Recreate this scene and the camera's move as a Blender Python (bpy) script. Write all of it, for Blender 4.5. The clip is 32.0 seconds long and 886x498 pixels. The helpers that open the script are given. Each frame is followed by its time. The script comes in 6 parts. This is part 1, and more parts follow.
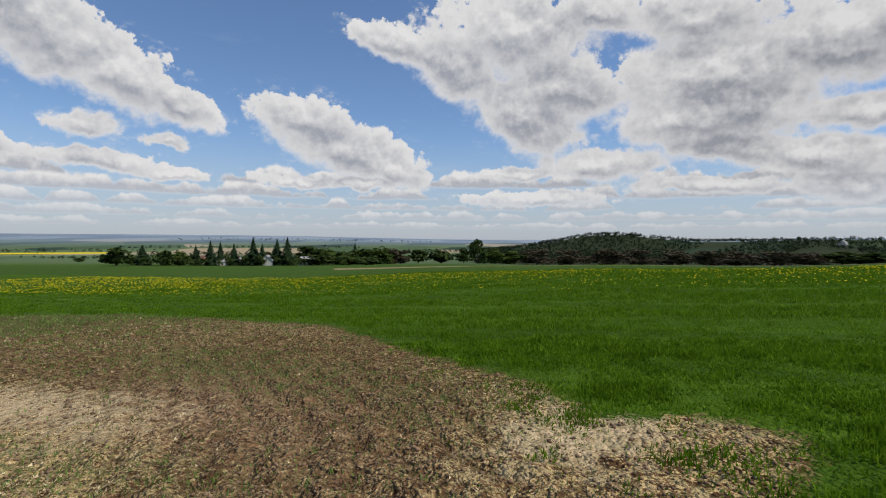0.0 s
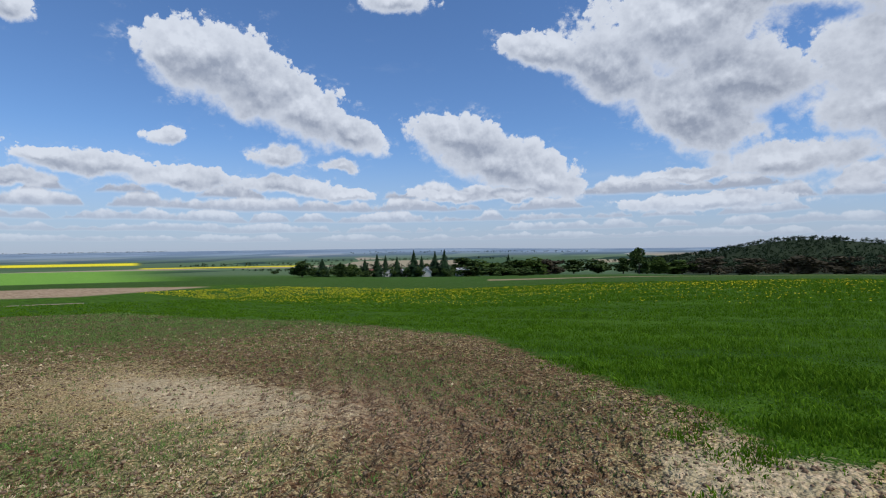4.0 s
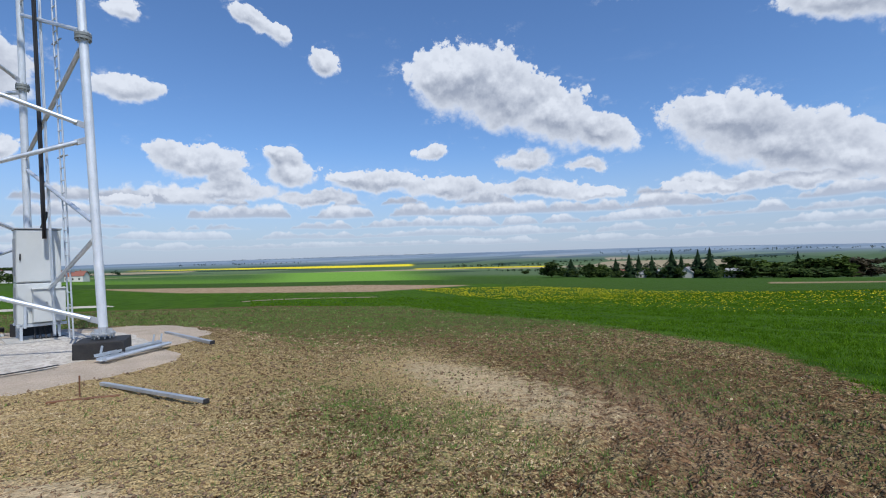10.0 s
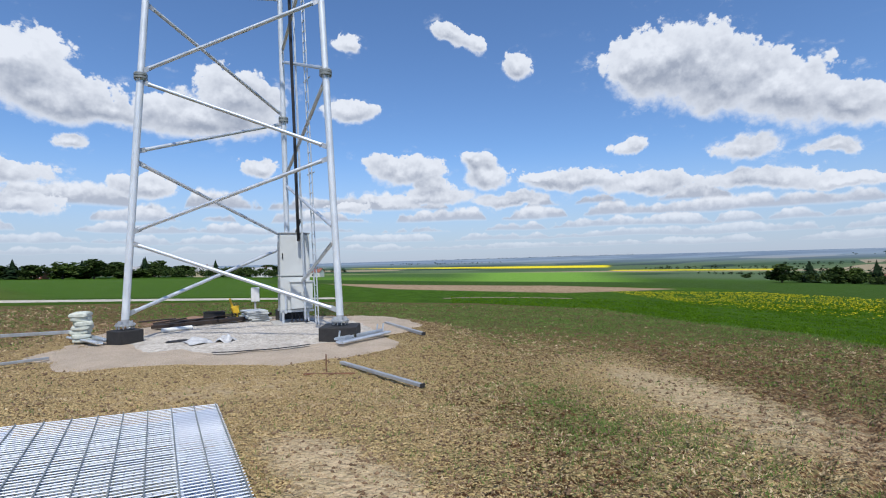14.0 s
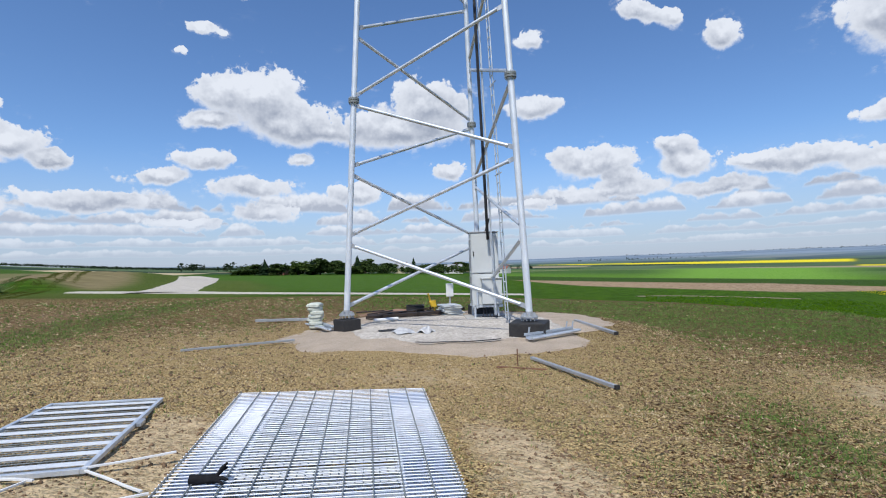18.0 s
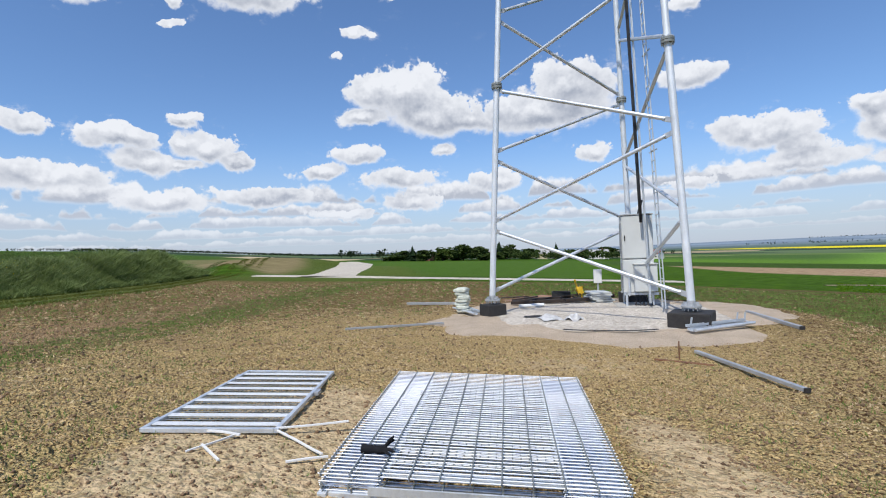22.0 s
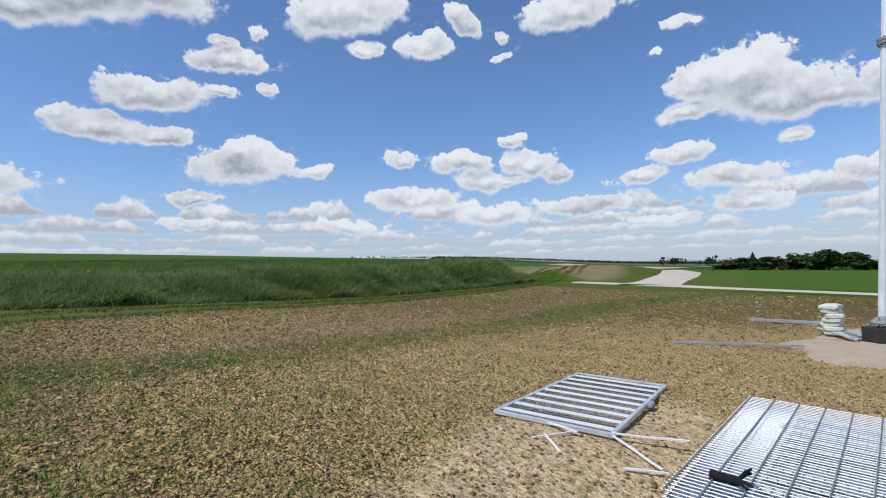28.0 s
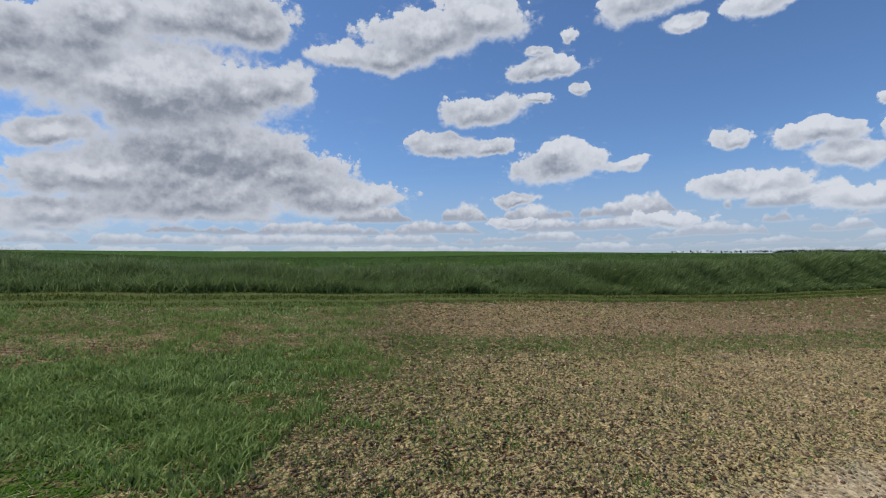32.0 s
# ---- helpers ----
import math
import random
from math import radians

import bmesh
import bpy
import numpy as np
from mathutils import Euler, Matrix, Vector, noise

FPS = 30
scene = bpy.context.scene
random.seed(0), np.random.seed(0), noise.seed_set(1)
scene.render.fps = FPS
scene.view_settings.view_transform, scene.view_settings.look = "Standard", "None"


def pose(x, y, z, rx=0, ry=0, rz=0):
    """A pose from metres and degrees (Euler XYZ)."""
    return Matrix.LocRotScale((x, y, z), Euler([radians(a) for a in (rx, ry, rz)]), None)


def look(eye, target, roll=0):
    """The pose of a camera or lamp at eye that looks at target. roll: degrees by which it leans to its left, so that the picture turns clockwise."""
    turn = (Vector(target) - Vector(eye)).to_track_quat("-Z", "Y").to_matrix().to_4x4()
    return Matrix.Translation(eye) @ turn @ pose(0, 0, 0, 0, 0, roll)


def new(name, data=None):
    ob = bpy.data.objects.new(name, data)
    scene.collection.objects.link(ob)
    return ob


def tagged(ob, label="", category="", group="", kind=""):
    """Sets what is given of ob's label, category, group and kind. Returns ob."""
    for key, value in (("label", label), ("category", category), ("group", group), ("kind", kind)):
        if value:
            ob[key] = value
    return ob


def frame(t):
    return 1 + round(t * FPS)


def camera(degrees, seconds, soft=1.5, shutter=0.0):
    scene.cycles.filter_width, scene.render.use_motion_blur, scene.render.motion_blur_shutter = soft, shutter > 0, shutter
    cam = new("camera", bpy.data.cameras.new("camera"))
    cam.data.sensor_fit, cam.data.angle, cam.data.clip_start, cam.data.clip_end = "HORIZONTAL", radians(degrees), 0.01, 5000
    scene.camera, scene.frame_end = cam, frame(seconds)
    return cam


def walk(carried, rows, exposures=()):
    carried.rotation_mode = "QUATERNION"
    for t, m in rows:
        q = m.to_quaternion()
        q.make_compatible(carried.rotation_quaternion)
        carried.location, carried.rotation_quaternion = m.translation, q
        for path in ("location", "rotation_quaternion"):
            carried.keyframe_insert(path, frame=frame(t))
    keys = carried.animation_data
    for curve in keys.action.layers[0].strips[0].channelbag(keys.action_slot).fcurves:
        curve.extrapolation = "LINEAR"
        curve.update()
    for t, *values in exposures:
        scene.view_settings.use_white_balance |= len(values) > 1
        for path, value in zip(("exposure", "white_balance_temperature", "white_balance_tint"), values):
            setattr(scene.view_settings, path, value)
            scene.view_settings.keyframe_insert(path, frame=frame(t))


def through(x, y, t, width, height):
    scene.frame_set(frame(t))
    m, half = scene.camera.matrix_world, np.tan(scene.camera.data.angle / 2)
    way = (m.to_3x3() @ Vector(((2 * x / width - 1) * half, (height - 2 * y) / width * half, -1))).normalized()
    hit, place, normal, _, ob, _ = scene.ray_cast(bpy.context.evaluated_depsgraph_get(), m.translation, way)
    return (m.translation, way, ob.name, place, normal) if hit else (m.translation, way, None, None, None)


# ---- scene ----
# camera: held at eye height, turning from the valley round to the bank
cam = camera(83.21, 32.0, soft=1.1)
PATH = [
    (0, -0.121, 0.672, 1.267, 88.99, -0.44, 1.7),
    (0.5, -0.121, 0.678, 1.262, 88.75, -0.26, 3.53),
    (1, -0.104, 0.633, 1.281, 88.58, -0.32, 5.24),
    (1.5, -0.096, 0.645, 1.277, 88.58, -0.16, 7.2),
    (2, -0.072, 0.633, 1.307, 88.75, -0.34, 9.47),
    (2.5, -0.064, 0.653, 1.298, 89.03, -0.21, 12.06),
    (3, -0.041, 0.652, 1.303, 89.43, 0.17, 14.45),
    (3.5, -0.061, 0.678, 1.301, 89.92, 0.52, 16.84),
    (5.5, -0.039, 0.609, 1.306, 90.6, 0.7, 25.72),
    (6, -0.026, 0.579, 1.308, 90.64, 0.91, 27.92),
    (6.5, -0.019, 0.559, 1.308, 90.48, 0.95, 30.1),
    (7, -0.015, 0.532, 1.311, 90.48, 1.21, 32.1),
    (7.5, -0.033, 0.526, 1.313, 90.42, 1.58, 34.62),
    (8, -0.021, 0.501, 1.323, 90.53, 1.71, 37.17),
    (8.5, -0.018, 0.483, 1.319, 90.73, 1.88, 39.4),
    (9, -0.047, 0.439, 1.333, 90.69, 1.48, 41.81),
    (9.5, -0.058, 0.407, 1.33, 90.8, 1.53, 44.56),
    (10, -0.056, 0.372, 1.342, 90.8, 1.46, 47.11),
    (10.5, -0.053, 0.332, 1.341, 90.87, 1.44, 49.7),
    (11, -0.036, 0.309, 1.339, 90.98, 1.39, 52.59),
    (11.5, -0.039, 0.282, 1.336, 90.99, 1.33, 55.55),
    (12, -0.044, 0.265, 1.334, 90.9, 1.25, 58.28),
    (12.5, -0.075, 0.253, 1.338, 90.92, 1.17, 60.89),
    (13, -0.077, 0.253, 1.345, 91.04, 1.26, 63.52),
    (13.5, -0.061, 0.225, 1.338, 91.25, 1.26, 66.26),
    (14, -0.059, 0.22, 1.331, 91.36, 1.17, 69.01),
    (14.5, -0.045, 0.23, 1.309, 91.49, 1.19, 71.92),
    (16.5, 0.009, 0.158, 1.335, 91.5, 1.01, 82.64),
    (17, 0.024, 0.162, 1.342, 91.4, 1.23, 85.32),
    (17.5, 0.041, 0.151, 1.345, 91.4, 1.5, 87.75),
    (18, 0.053, 0.151, 1.353, 91.48, 1.77, 90.12),
    (18.5, 0.035, 0.133, 1.349, 91.63, 1.9, 92.31),
    (19, 0.03, 0.126, 1.346, 91.67, 1.97, 94.34),
    (19.5, 0.019, 0.113, 1.345, 91.68, 1.93, 96.75),
    (20, 0.003, 0.096, 1.341, 91.73, 1.81, 99.32),
    (20.5, 0.009, 0.081, 1.348, 91.63, 2.02, 101.39),
    (21, -0.006, 0.044, 1.35, 91.2, 2.43, 103.11),
    (21.5, -0.016, 0.025, 1.35, 90.86, 2.59, 104.4),
    (22, 0.006, 0.049, 1.355, 90.39, 2.17, 106.26),
    (22.5, 0.036, 0.074, 1.355, 90.34, 1.9, 108.69),
    (23, 0.036, 0.066, 1.355, 90.57, 1.56, 110.47),
    (23.5, 0.042, 0.048, 1.36, 91.01, 1.61, 112.56),
    (24, 0.036, 0.03, 1.355, 91.4, 1.53, 115.13),
    (24.5, 0.041, 0.023, 1.35, 91.65, 1.37, 118.31),
    (25, 0.049, 0.019, 1.353, 91.82, 1.44, 121.14),
    (25.5, 0.05, 0.008, 1.352, 91.91, 1.46, 124.05),
    (27.5, 0.118, -0.004, 1.362, 92.31, 1.92, 138.14),
    (28, 0.141, -0.018, 1.356, 92.47, 1.78, 141.6),
    (28.5, 0.145, -0.028, 1.346, 92.62, 1.82, 145.39),
    (29, 0.114, -0.051, 1.336, 92.86, 1.94, 149.34),
    (29.5, 0.132, -0.057, 1.332, 93.08, 1.82, 153.18),
    (30, 0.15, -0.063, 1.33, 93.16, 1.62, 157.25),
    (30.5, 0.159, -0.066, 1.325, 93.13, 1.57, 162.17),
    (31, 0.177, -0.041, 1.33, 93.02, 1.37, 167.62),
    (31.5, 0.214, -0.041, 1.323, 93.01, 1.16, 172.39),
    (32, 0.23, -0.062, 1.311, 92.85, 1.07, 176.58),
]
EXPOSURES = [(0, -0.32, 6720, 10), (1.2, -0.34, 6620, 10), (2.2, -0.39, 6280, 10), (3, -0.38, 6000, 10), (6, -0.38, 5850, 10), (9, -0.29, 5880, 10), (13, -0.17, 6030, 10), (19, -0.18, 6050, 10), (22, -0.09, 6280, 10), (25, -0.15, 6280, 10), (28, -0.2, 6250, 10), (32, -0.45, 6080, 10)]
walk(cam, [(t, pose(*p)) for t, *p in PATH], EXPOSURES)

# ---- light: high midday sun behind the view to the tower, blue sky with cumulus ----
SUN_AZ, SUN_EL = 258.0, 57.0
sun_dir = Vector((-math.sin(radians(SUN_AZ)) * math.cos(radians(SUN_EL)), math.cos(radians(SUN_AZ)) * math.cos(radians(SUN_EL)), math.sin(radians(SUN_EL))))
sun = new("sun", bpy.data.lights.new("sun", "SUN"))
sun.data.energy, sun.data.angle, sun.data.color = 4.55, radians(0.6), (1.0, 0.93, 0.82)
sun.matrix_world = look(tuple(sun_dir * 50), (0, 0, 0))

world = bpy.data.worlds.new("world")
scene.world = world
world.use_nodes = True
wt = world.node_tree
world.cycles.sampling_method, world.cycles.sample_map_resolution = "MANUAL", 512
wt.nodes.clear()


def wn(kind, **values):
    node = wt.nodes.new(kind)
    for key, value in values.items():
        if key == "op":
            node.operation = value
    return node


def plug(node, index, value):
    if value is None:
        return
    if hasattr(value, "links") or hasattr(value, "is_linked"):
        wt.links.new(value, node.inputs[index])
    else:
        node.inputs[index].default_value = value


def wmath(op, a, b=None, c=None, clamp=False):
    node = wn("ShaderNodeMath", op=op)
    node.use_clamp = clamp
    for i, v in enumerate((a, b, c)):
        plug(node, i, v)
    return node.outputs[0]


def wvec(op, a, b=None, c=None):
    node = wn("ShaderNodeVectorMath", op=op)
    for i, v in enumerate((a, b, c)):
        plug(node, i, v)
    return node.outputs["Value"] if op in ("LENGTH", "DOT_PRODUCT") else node.outputs["Vector"]


def wmix(f, a, b):
    node = wn("ShaderNodeMix")
    node.data_type = "RGBA"
    plug(node, 0, f), plug(node, 6, a), plug(node, 7, b)
    return node.outputs[2]


def wrange(v, lo, hi, a=0.0, b=1.0, kind="SMOOTHSTEP"):
    node = wn("ShaderNodeMapRange")
    node.interpolation_type = kind
    for i, x in enumerate((v, lo, hi, a, b)):
        plug(node, i, x)
    return node.outputs[0]


def wnoise(vec, scale, detail, rough=0.5):
    node = wn("ShaderNodeTexNoise")
    node.noise_dimensions = "3D"
    plug(node, "Vector", vec), plug(node, "Scale", scale), plug(node, "Detail", detail), plug(node, "Roughness", rough)
    return node.outputs[0], node.outputs[1]


way = wn("ShaderNodeTexCoord").outputs["Generated"]
split = wn("ShaderNodeSeparateXYZ")
plug(split, 0, way)
wx, wy, wz = split.outputs
# bearing (degrees to the left of +y) and height above the horizon, in degrees
bearing = wmath("MULTIPLY_ADD", wmath("ARCTAN2", wmath("MULTIPLY", wy, -1.0), wmath("MULTIPLY", wx, -1.0)), 57.2958, 90.0)
height = wmath("MULTIPLY", wmath("ARCSINE", wz), 57.2958)
joined = wn("ShaderNodeCombineXYZ")
plug(joined, 0, bearing), plug(joined, 1, height)


def wheads(vec, scale, detail):
    """Round heads with creases between them, from 0 in a crease to about 1 on a head."""
    node = wn("ShaderNodeTexVoronoi")
    node.feature, node.voronoi_dimensions, node.normalize = "F1", "3D", True
    plug(node, "Vector", vec), plug(node, "Scale", scale), plug(node, "Detail", detail), plug(node, "Roughness", 0.55), plug(node, "Lacunarity", 2.3)
    return wmath("MULTIPLY_ADD", node.outputs["Distance"], -1.9, 1.0)


# torn outlines: the place is shifted by noise before the clouds are drawn
_, torn = wnoise(way, 20.0, 8.0, 0.60)
_, torn_big = wnoise(way, 5.0, 2.0, 0.5)
shift = wvec("MULTIPLY", wvec("SUBTRACT", torn, (0.5, 0.5, 0.5)), (3.0, 2.2, 0.0))
shift_big = wvec("MULTIPLY", wvec("SUBTRACT", torn_big, (0.5, 0.5, 0.5)), (3.5, 1.8, 0.0))
spot = wvec("ADD", wvec("ADD", joined.outputs[0], shift), shift_big)
nearest, above = 9.0, 9.0


def cloud(az, el, wide, tall, tilt=0.0):
    """One lobe of a cumulus, at a bearing and height in degrees: its own reach, and that seen from a little higher, for the shade."""
    global nearest, above, spot
    place = wn("ShaderNodeMapping")
    place.vector_type = "TEXTURE"
    plug(place, 0, spot), plug(place, 1, (az, el, 0)), plug(place, 2, (0, 0, radians(tilt))), plug(place, 3, (wide, tall, 1))
    q = place.outputs[0]
    rise = 0.45 + 0.5 * tall
    a = radians(tilt)
    nearest = wmath("SMOOTH_MIN", wvec("LENGTH", q), nearest, 0.22)
    above = wmath("SMOOTH_MIN", wvec("LENGTH", wvec("ADD", q, (rise * math.sin(a) / wide, rise * math.cos(a) / tall, 0.0))), above, 0.22)
    spot = wvec("MULTIPLY_ADD", above, (1e-9, 1e-9, 0.0), spot)  # keeps the clouds in order, one after another


cloud(-38.3, 11.5, 4.4, 1.4, 2)
cloud(-38.0, 5.5, 4.1, 1.6, 4)
cloud(-37.0, 17.6, 8.1, 4.0, -0)
cloud(-35.2, 8.2, 6.3, 1.8, 5)
cloud(-28.0, 9.3, 6.2, 1.7, 4)
cloud(-27.8, 16.8, 11.7, 3.8, -2)
cloud(-26.0, 5.7, 8.1, 0.9, 2)
cloud(-25.3, 21.8, 7.7, 2.7, 8)
cloud(-23.3, 12.5, 4.7, 1.1, 5)
cloud(-15.5, 8.7, 6.1, 1.8, 2)
cloud(-15.3, 23.6, 5.5, 2.0, 5)
cloud(-11.8, 16.9, 6.9, 3.4, 2)
cloud(-8.9, 4.9, 9.6, 0.8, 0)
cloud(-7.5, 13.8, 6.4, 3.4, 22)
cloud(-7.0, 7.7, 3.8, 0.8, 0)
cloud(-5.6, 22.2, 9.0, 4.0, 9)
cloud(-4.9, 7.7, 2.9, 0.5, 6)
cloud(0.8, 19.0, 5.9, 3.1, 26)
cloud(7.3, 21.1, 4.9, 1.8, 15)
cloud(8.1, 8.1, 5.1, 1.8, 19)
cloud(10.4, 6.3, 4.2, 0.7, 3)
cloud(12.8, 10.3, 8.5, 2.8, 17)
cloud(17.0, 13.2, 5.4, 2.2, 8)
cloud(17.2, 6.7, 6.4, 0.8, 2)
cloud(24.5, 26.7, 4.3, 1.0, 1)
cloud(28.9, 13.3, 4.0, 1.8, 19)
cloud(30.0, 9.7, 2.1, 0.7, 0)
cloud(30.3, 6.6, 3.8, 0.8, 3)
cloud(33.8, 15.6, 5.9, 3.3, 22)
cloud(36.0, 7.5, 5.2, 1.0, 2)
cloud(37.0, 10.7, 3.5, 1.2, -1)
cloud(39.8, 17.8, 6.5, 3.9, 17)
cloud(45.5, 19.7, 5.0, 3.3, 2)
cloud(47.7, 8.0, 5.4, 1.3, 5)
cloud(48.1, 11.9, 2.3, 0.8, -4)
cloud(51.5, 8.9, 3.1, 1.0, -0)
cloud(54.0, 8.5, 4.9, 1.1, -1)
cloud(57.7, 9.1, 2.3, 0.7, -1)
cloud(59.5, 20.9, 2.1, 1.3, 19)
cloud(61.3, 6.7, 4.0, 0.8, -1)
cloud(63.8, 9.3, 2.6, 1.2, -2)
cloud(64.3, 23.5, 1.3, 0.7, 22)
cloud(64.4, 10.0, 2.4, 1.2, 18)
cloud(64.8, 11.0, 2.2, 0.9, -3)
cloud(66.0, 11.5, 1.6, 0.8, -8)
cloud(67.0, 24.3, 3.0, 0.9, 26)
cloud(69.9, 8.3, 2.9, 1.0, 8)
cloud(70.4, 7.0, 5.2, 1.0, -2)
cloud(73.5, 10.2, 4.2, 1.6, 4)
cloud(79.0, 16.6, 2.6, 1.2, 6)
cloud(79.1, 16.8, 3.2, 1.2, 1)
cloud(79.6, 23.8, 1.6, 0.9, 7)
cloud(79.7, 6.1, 2.8, 0.8, -3)
cloud(88.7, 10.3, 1.8, 0.9, 3)
cloud(91.7, 17.7, 5.1, 2.6, 2)
cloud(95.4, 15.2, 7.8, 2.1, 1)
cloud(100.2, 8.0, 2.9, 1.0, 1)
cloud(102.5, 14.7, 7.8, 1.6, -1)
cloud(105.8, 11.4, 1.5, 0.7, -0)
cloud(106.3, 15.7, 5.7, 2.4, 6)
cloud(109.9, 5.9, 3.4, 1.0, 0)
cloud(110.2, 18.0, 4.7, 2.5, -4)
cloud(111.4, 8.5, 4.5, 1.1, -1)
cloud(112.1, 27.3, 1.7, 0.4, -6)
cloud(113.8, 18.2, 2.6, 1.5, -4)
cloud(114.7, 15.7, 2.8, 0.9, -4)
cloud(115.7, 23.5, 1.9, 0.5, 7)
cloud(115.9, 11.4, 2.9, 1.1, -3)
cloud(117.3, 21.7, 0.7, 0.4, -7)
cloud(117.7, 4.9, 4.0, 0.6, -0)
cloud(120.1, 9.5, 2.8, 0.8, -3)
cloud(122.2, 7.1, 2.2, 0.6, -2)
cloud(125.7, 6.8, 5.6, 0.9, 3)
cloud(126.1, 26.8, 5.3, 1.7, -2)
cloud(126.1, 7.0, 3.2, 0.8, -2)
cloud(128.0, 10.3, 1.5, 0.7, 4)
cloud(128.1, 10.6, 1.7, 0.7, -5)
cloud(131.1, 11.9, 2.5, 1.3, -7)
cloud(131.4, 11.8, 2.9, 1.5, 3)
cloud(133.6, 14.6, 1.6, 0.5, -9)
cloud(133.6, 9.7, 2.4, 0.6, -5)
cloud(133.6, 14.0, 1.4, 0.5, 3)
cloud(133.8, 12.3, 1.0, 0.7, -7)
cloud(133.8, 6.6, 2.8, 1.1, -3)
cloud(134.0, 25.4, 0.9, 0.6, 4)
cloud(134.1, 23.2, 1.3, 0.3, -15)
cloud(135.2, 6.2, 5.1, 1.1, 2)
cloud(137.0, 10.0, 2.9, 1.2, 2)
cloud(138.3, 27.1, 2.2, 1.2, 32)
cloud(139.5, 12.0, 3.6, 1.1, 2)
cloud(143.0, 24.5, 2.6, 1.5, -4)
cloud(144.9, 8.2, 5.0, 1.2, 1)
cloud(145.7, 12.7, 1.8, 0.9, 1)
cloud(150.2, 24.4, 2.3, 0.8, -2)
cloud(152.0, 5.2, 4.1, 0.9, 1)
cloud(152.7, 27.8, 6.6, 2.2, -9)
cloud(156.3, 11.3, 2.3, 0.8, -1)
cloud(161.0, 19.8, 1.1, 0.5, 6)
cloud(161.6, 25.2, 1.4, 0.7, -7)
cloud(162.6, 22.1, 2.1, 0.8, -6)
cloud(162.7, 13.4, 2.8, 1.3, -3)
cloud(162.7, 12.1, 5.1, 2.0, -3)
cloud(163.7, 22.2, 4.2, 0.8, 5)
cloud(164.8, 22.3, 4.2, 0.9, -8)
cloud(165.1, 19.1, 1.3, 0.5, 4)
cloud(165.5, 19.2, 1.9, 0.6, -6)
cloud(165.6, 23.7, 1.5, 0.5, 5)
cloud(167.7, 8.3, 2.8, 0.7, -2)
cloud(168.7, 5.5, 2.4, 0.6, -1)
cloud(170.7, 14.3, 2.3, 0.7, -6)
cloud(170.8, 14.0, 2.5, 0.7, 2)
cloud(171.0, 27.7, 6.0, 2.4, 2)
cloud(171.2, 18.2, 4.9, 1.4, -8)
cloud(171.2, 18.3, 4.7, 1.4, 2)
cloud(175.9, 14.5, 4.1, 1.1, 1)
cloud(176.6, 14.5, 3.9, 1.0, -8)
cloud(177.6, 26.3, 7.9, 2.4, -1)
cloud(179.1, 15.1, 1.5, 0.9, -9)
cloud(182.3, 24.1, 4.9, 1.8, -2)
cloud(187.0, 9.1, 6.8, 1.8, -1)
cloud(188.1, 24.2, 3.3, 1.3, -4)
cloud(193.2, 11.7, 6.9, 2.1, -3)
cloud(194.0, 20.5, 3.7, 2.0, -6)
cloud(197.3, 25.8, 5.6, 2.3, -9)
cloud(198.4, 19.4, 6.5, 2.1, -7)
cloud(200.6, 13.5, 8.9, 2.8, -6)
cloud(202.8, 8.0, 11.7, 2.3, -4)
cloud(202.9, 26.0, 9.5, 2.5, -12)
cloud(209.8, 18.2, 7.3, 2.2, -11)
cloud(210.6, 10.2, 8.1, 2.3, -6)
cloud(211.2, 24.4, 6.4, 1.8, -15)
cloud(213.4, 22.3, 7.2, 2.8, -15)
cloud(214.8, 6.4, 5.6, 1.7, -4)
cloud(214.9, 13.3, 3.7, 1.2, -9)
cloud(216.2, 19.0, 5.6, 2.7, -14)

cloud(206.0, 18.5, 12.0, 4.6)
cloud(203.0, 10.5, 12.0, 4.2)
cloud(190.0, 9.0, 6.0, 2.6)
cloud(-27.0, 13.0, 9.0, 4.0)

heads = wheads(way, 26.0, 3.0)
heads_up = wheads(wvec("ADD", way, (0.004, -0.002, 0.013)), 26.0, 2.0)
soft, _ = wnoise(way, 9.0, 4.0, 0.55)
fine, _ = wnoise(way, 70.0, 5.0, 0.62)
# how deep inside a cloud: heads swell its top, fine noise frays its edge
swell = wmath("MULTIPLY_ADD", wmath("SUBTRACT", heads, 0.44), 0.95, wmath("MULTIPLY", wmath("SUBTRACT", fine, 0.5), 0.62))
swell = wmath("MULTIPLY_ADD", wmath("SUBTRACT", soft, 0.5), 0.9, swell)
slope = wmath("SUBTRACT", above, nearest)
crest = wrange(slope, -0.45, 0.55)
deep = wmath("ADD", wmath("SUBTRACT", 1.06, nearest), wmath("MULTIPLY", swell, wmath("MULTIPLY_ADD", crest, 0.55, 0.45)))
heap = wrange(deep, wmath("MULTIPLY_ADD", crest, 0.16, -0.20), wmath("MULTIPLY_ADD", crest, -0.14, 0.26))
# torn wisps beside the clouds
shred, _ = wnoise(wvec("MULTIPLY", way, (1.0, 1.0, 1.6)), 24.0, 9.0, 0.68)
wisps = wmath("MULTIPLY", wmath("MULTIPLY", wrange(shred, 0.54, 0.74), wrange(deep, -0.75, 0.0)), 0.55)

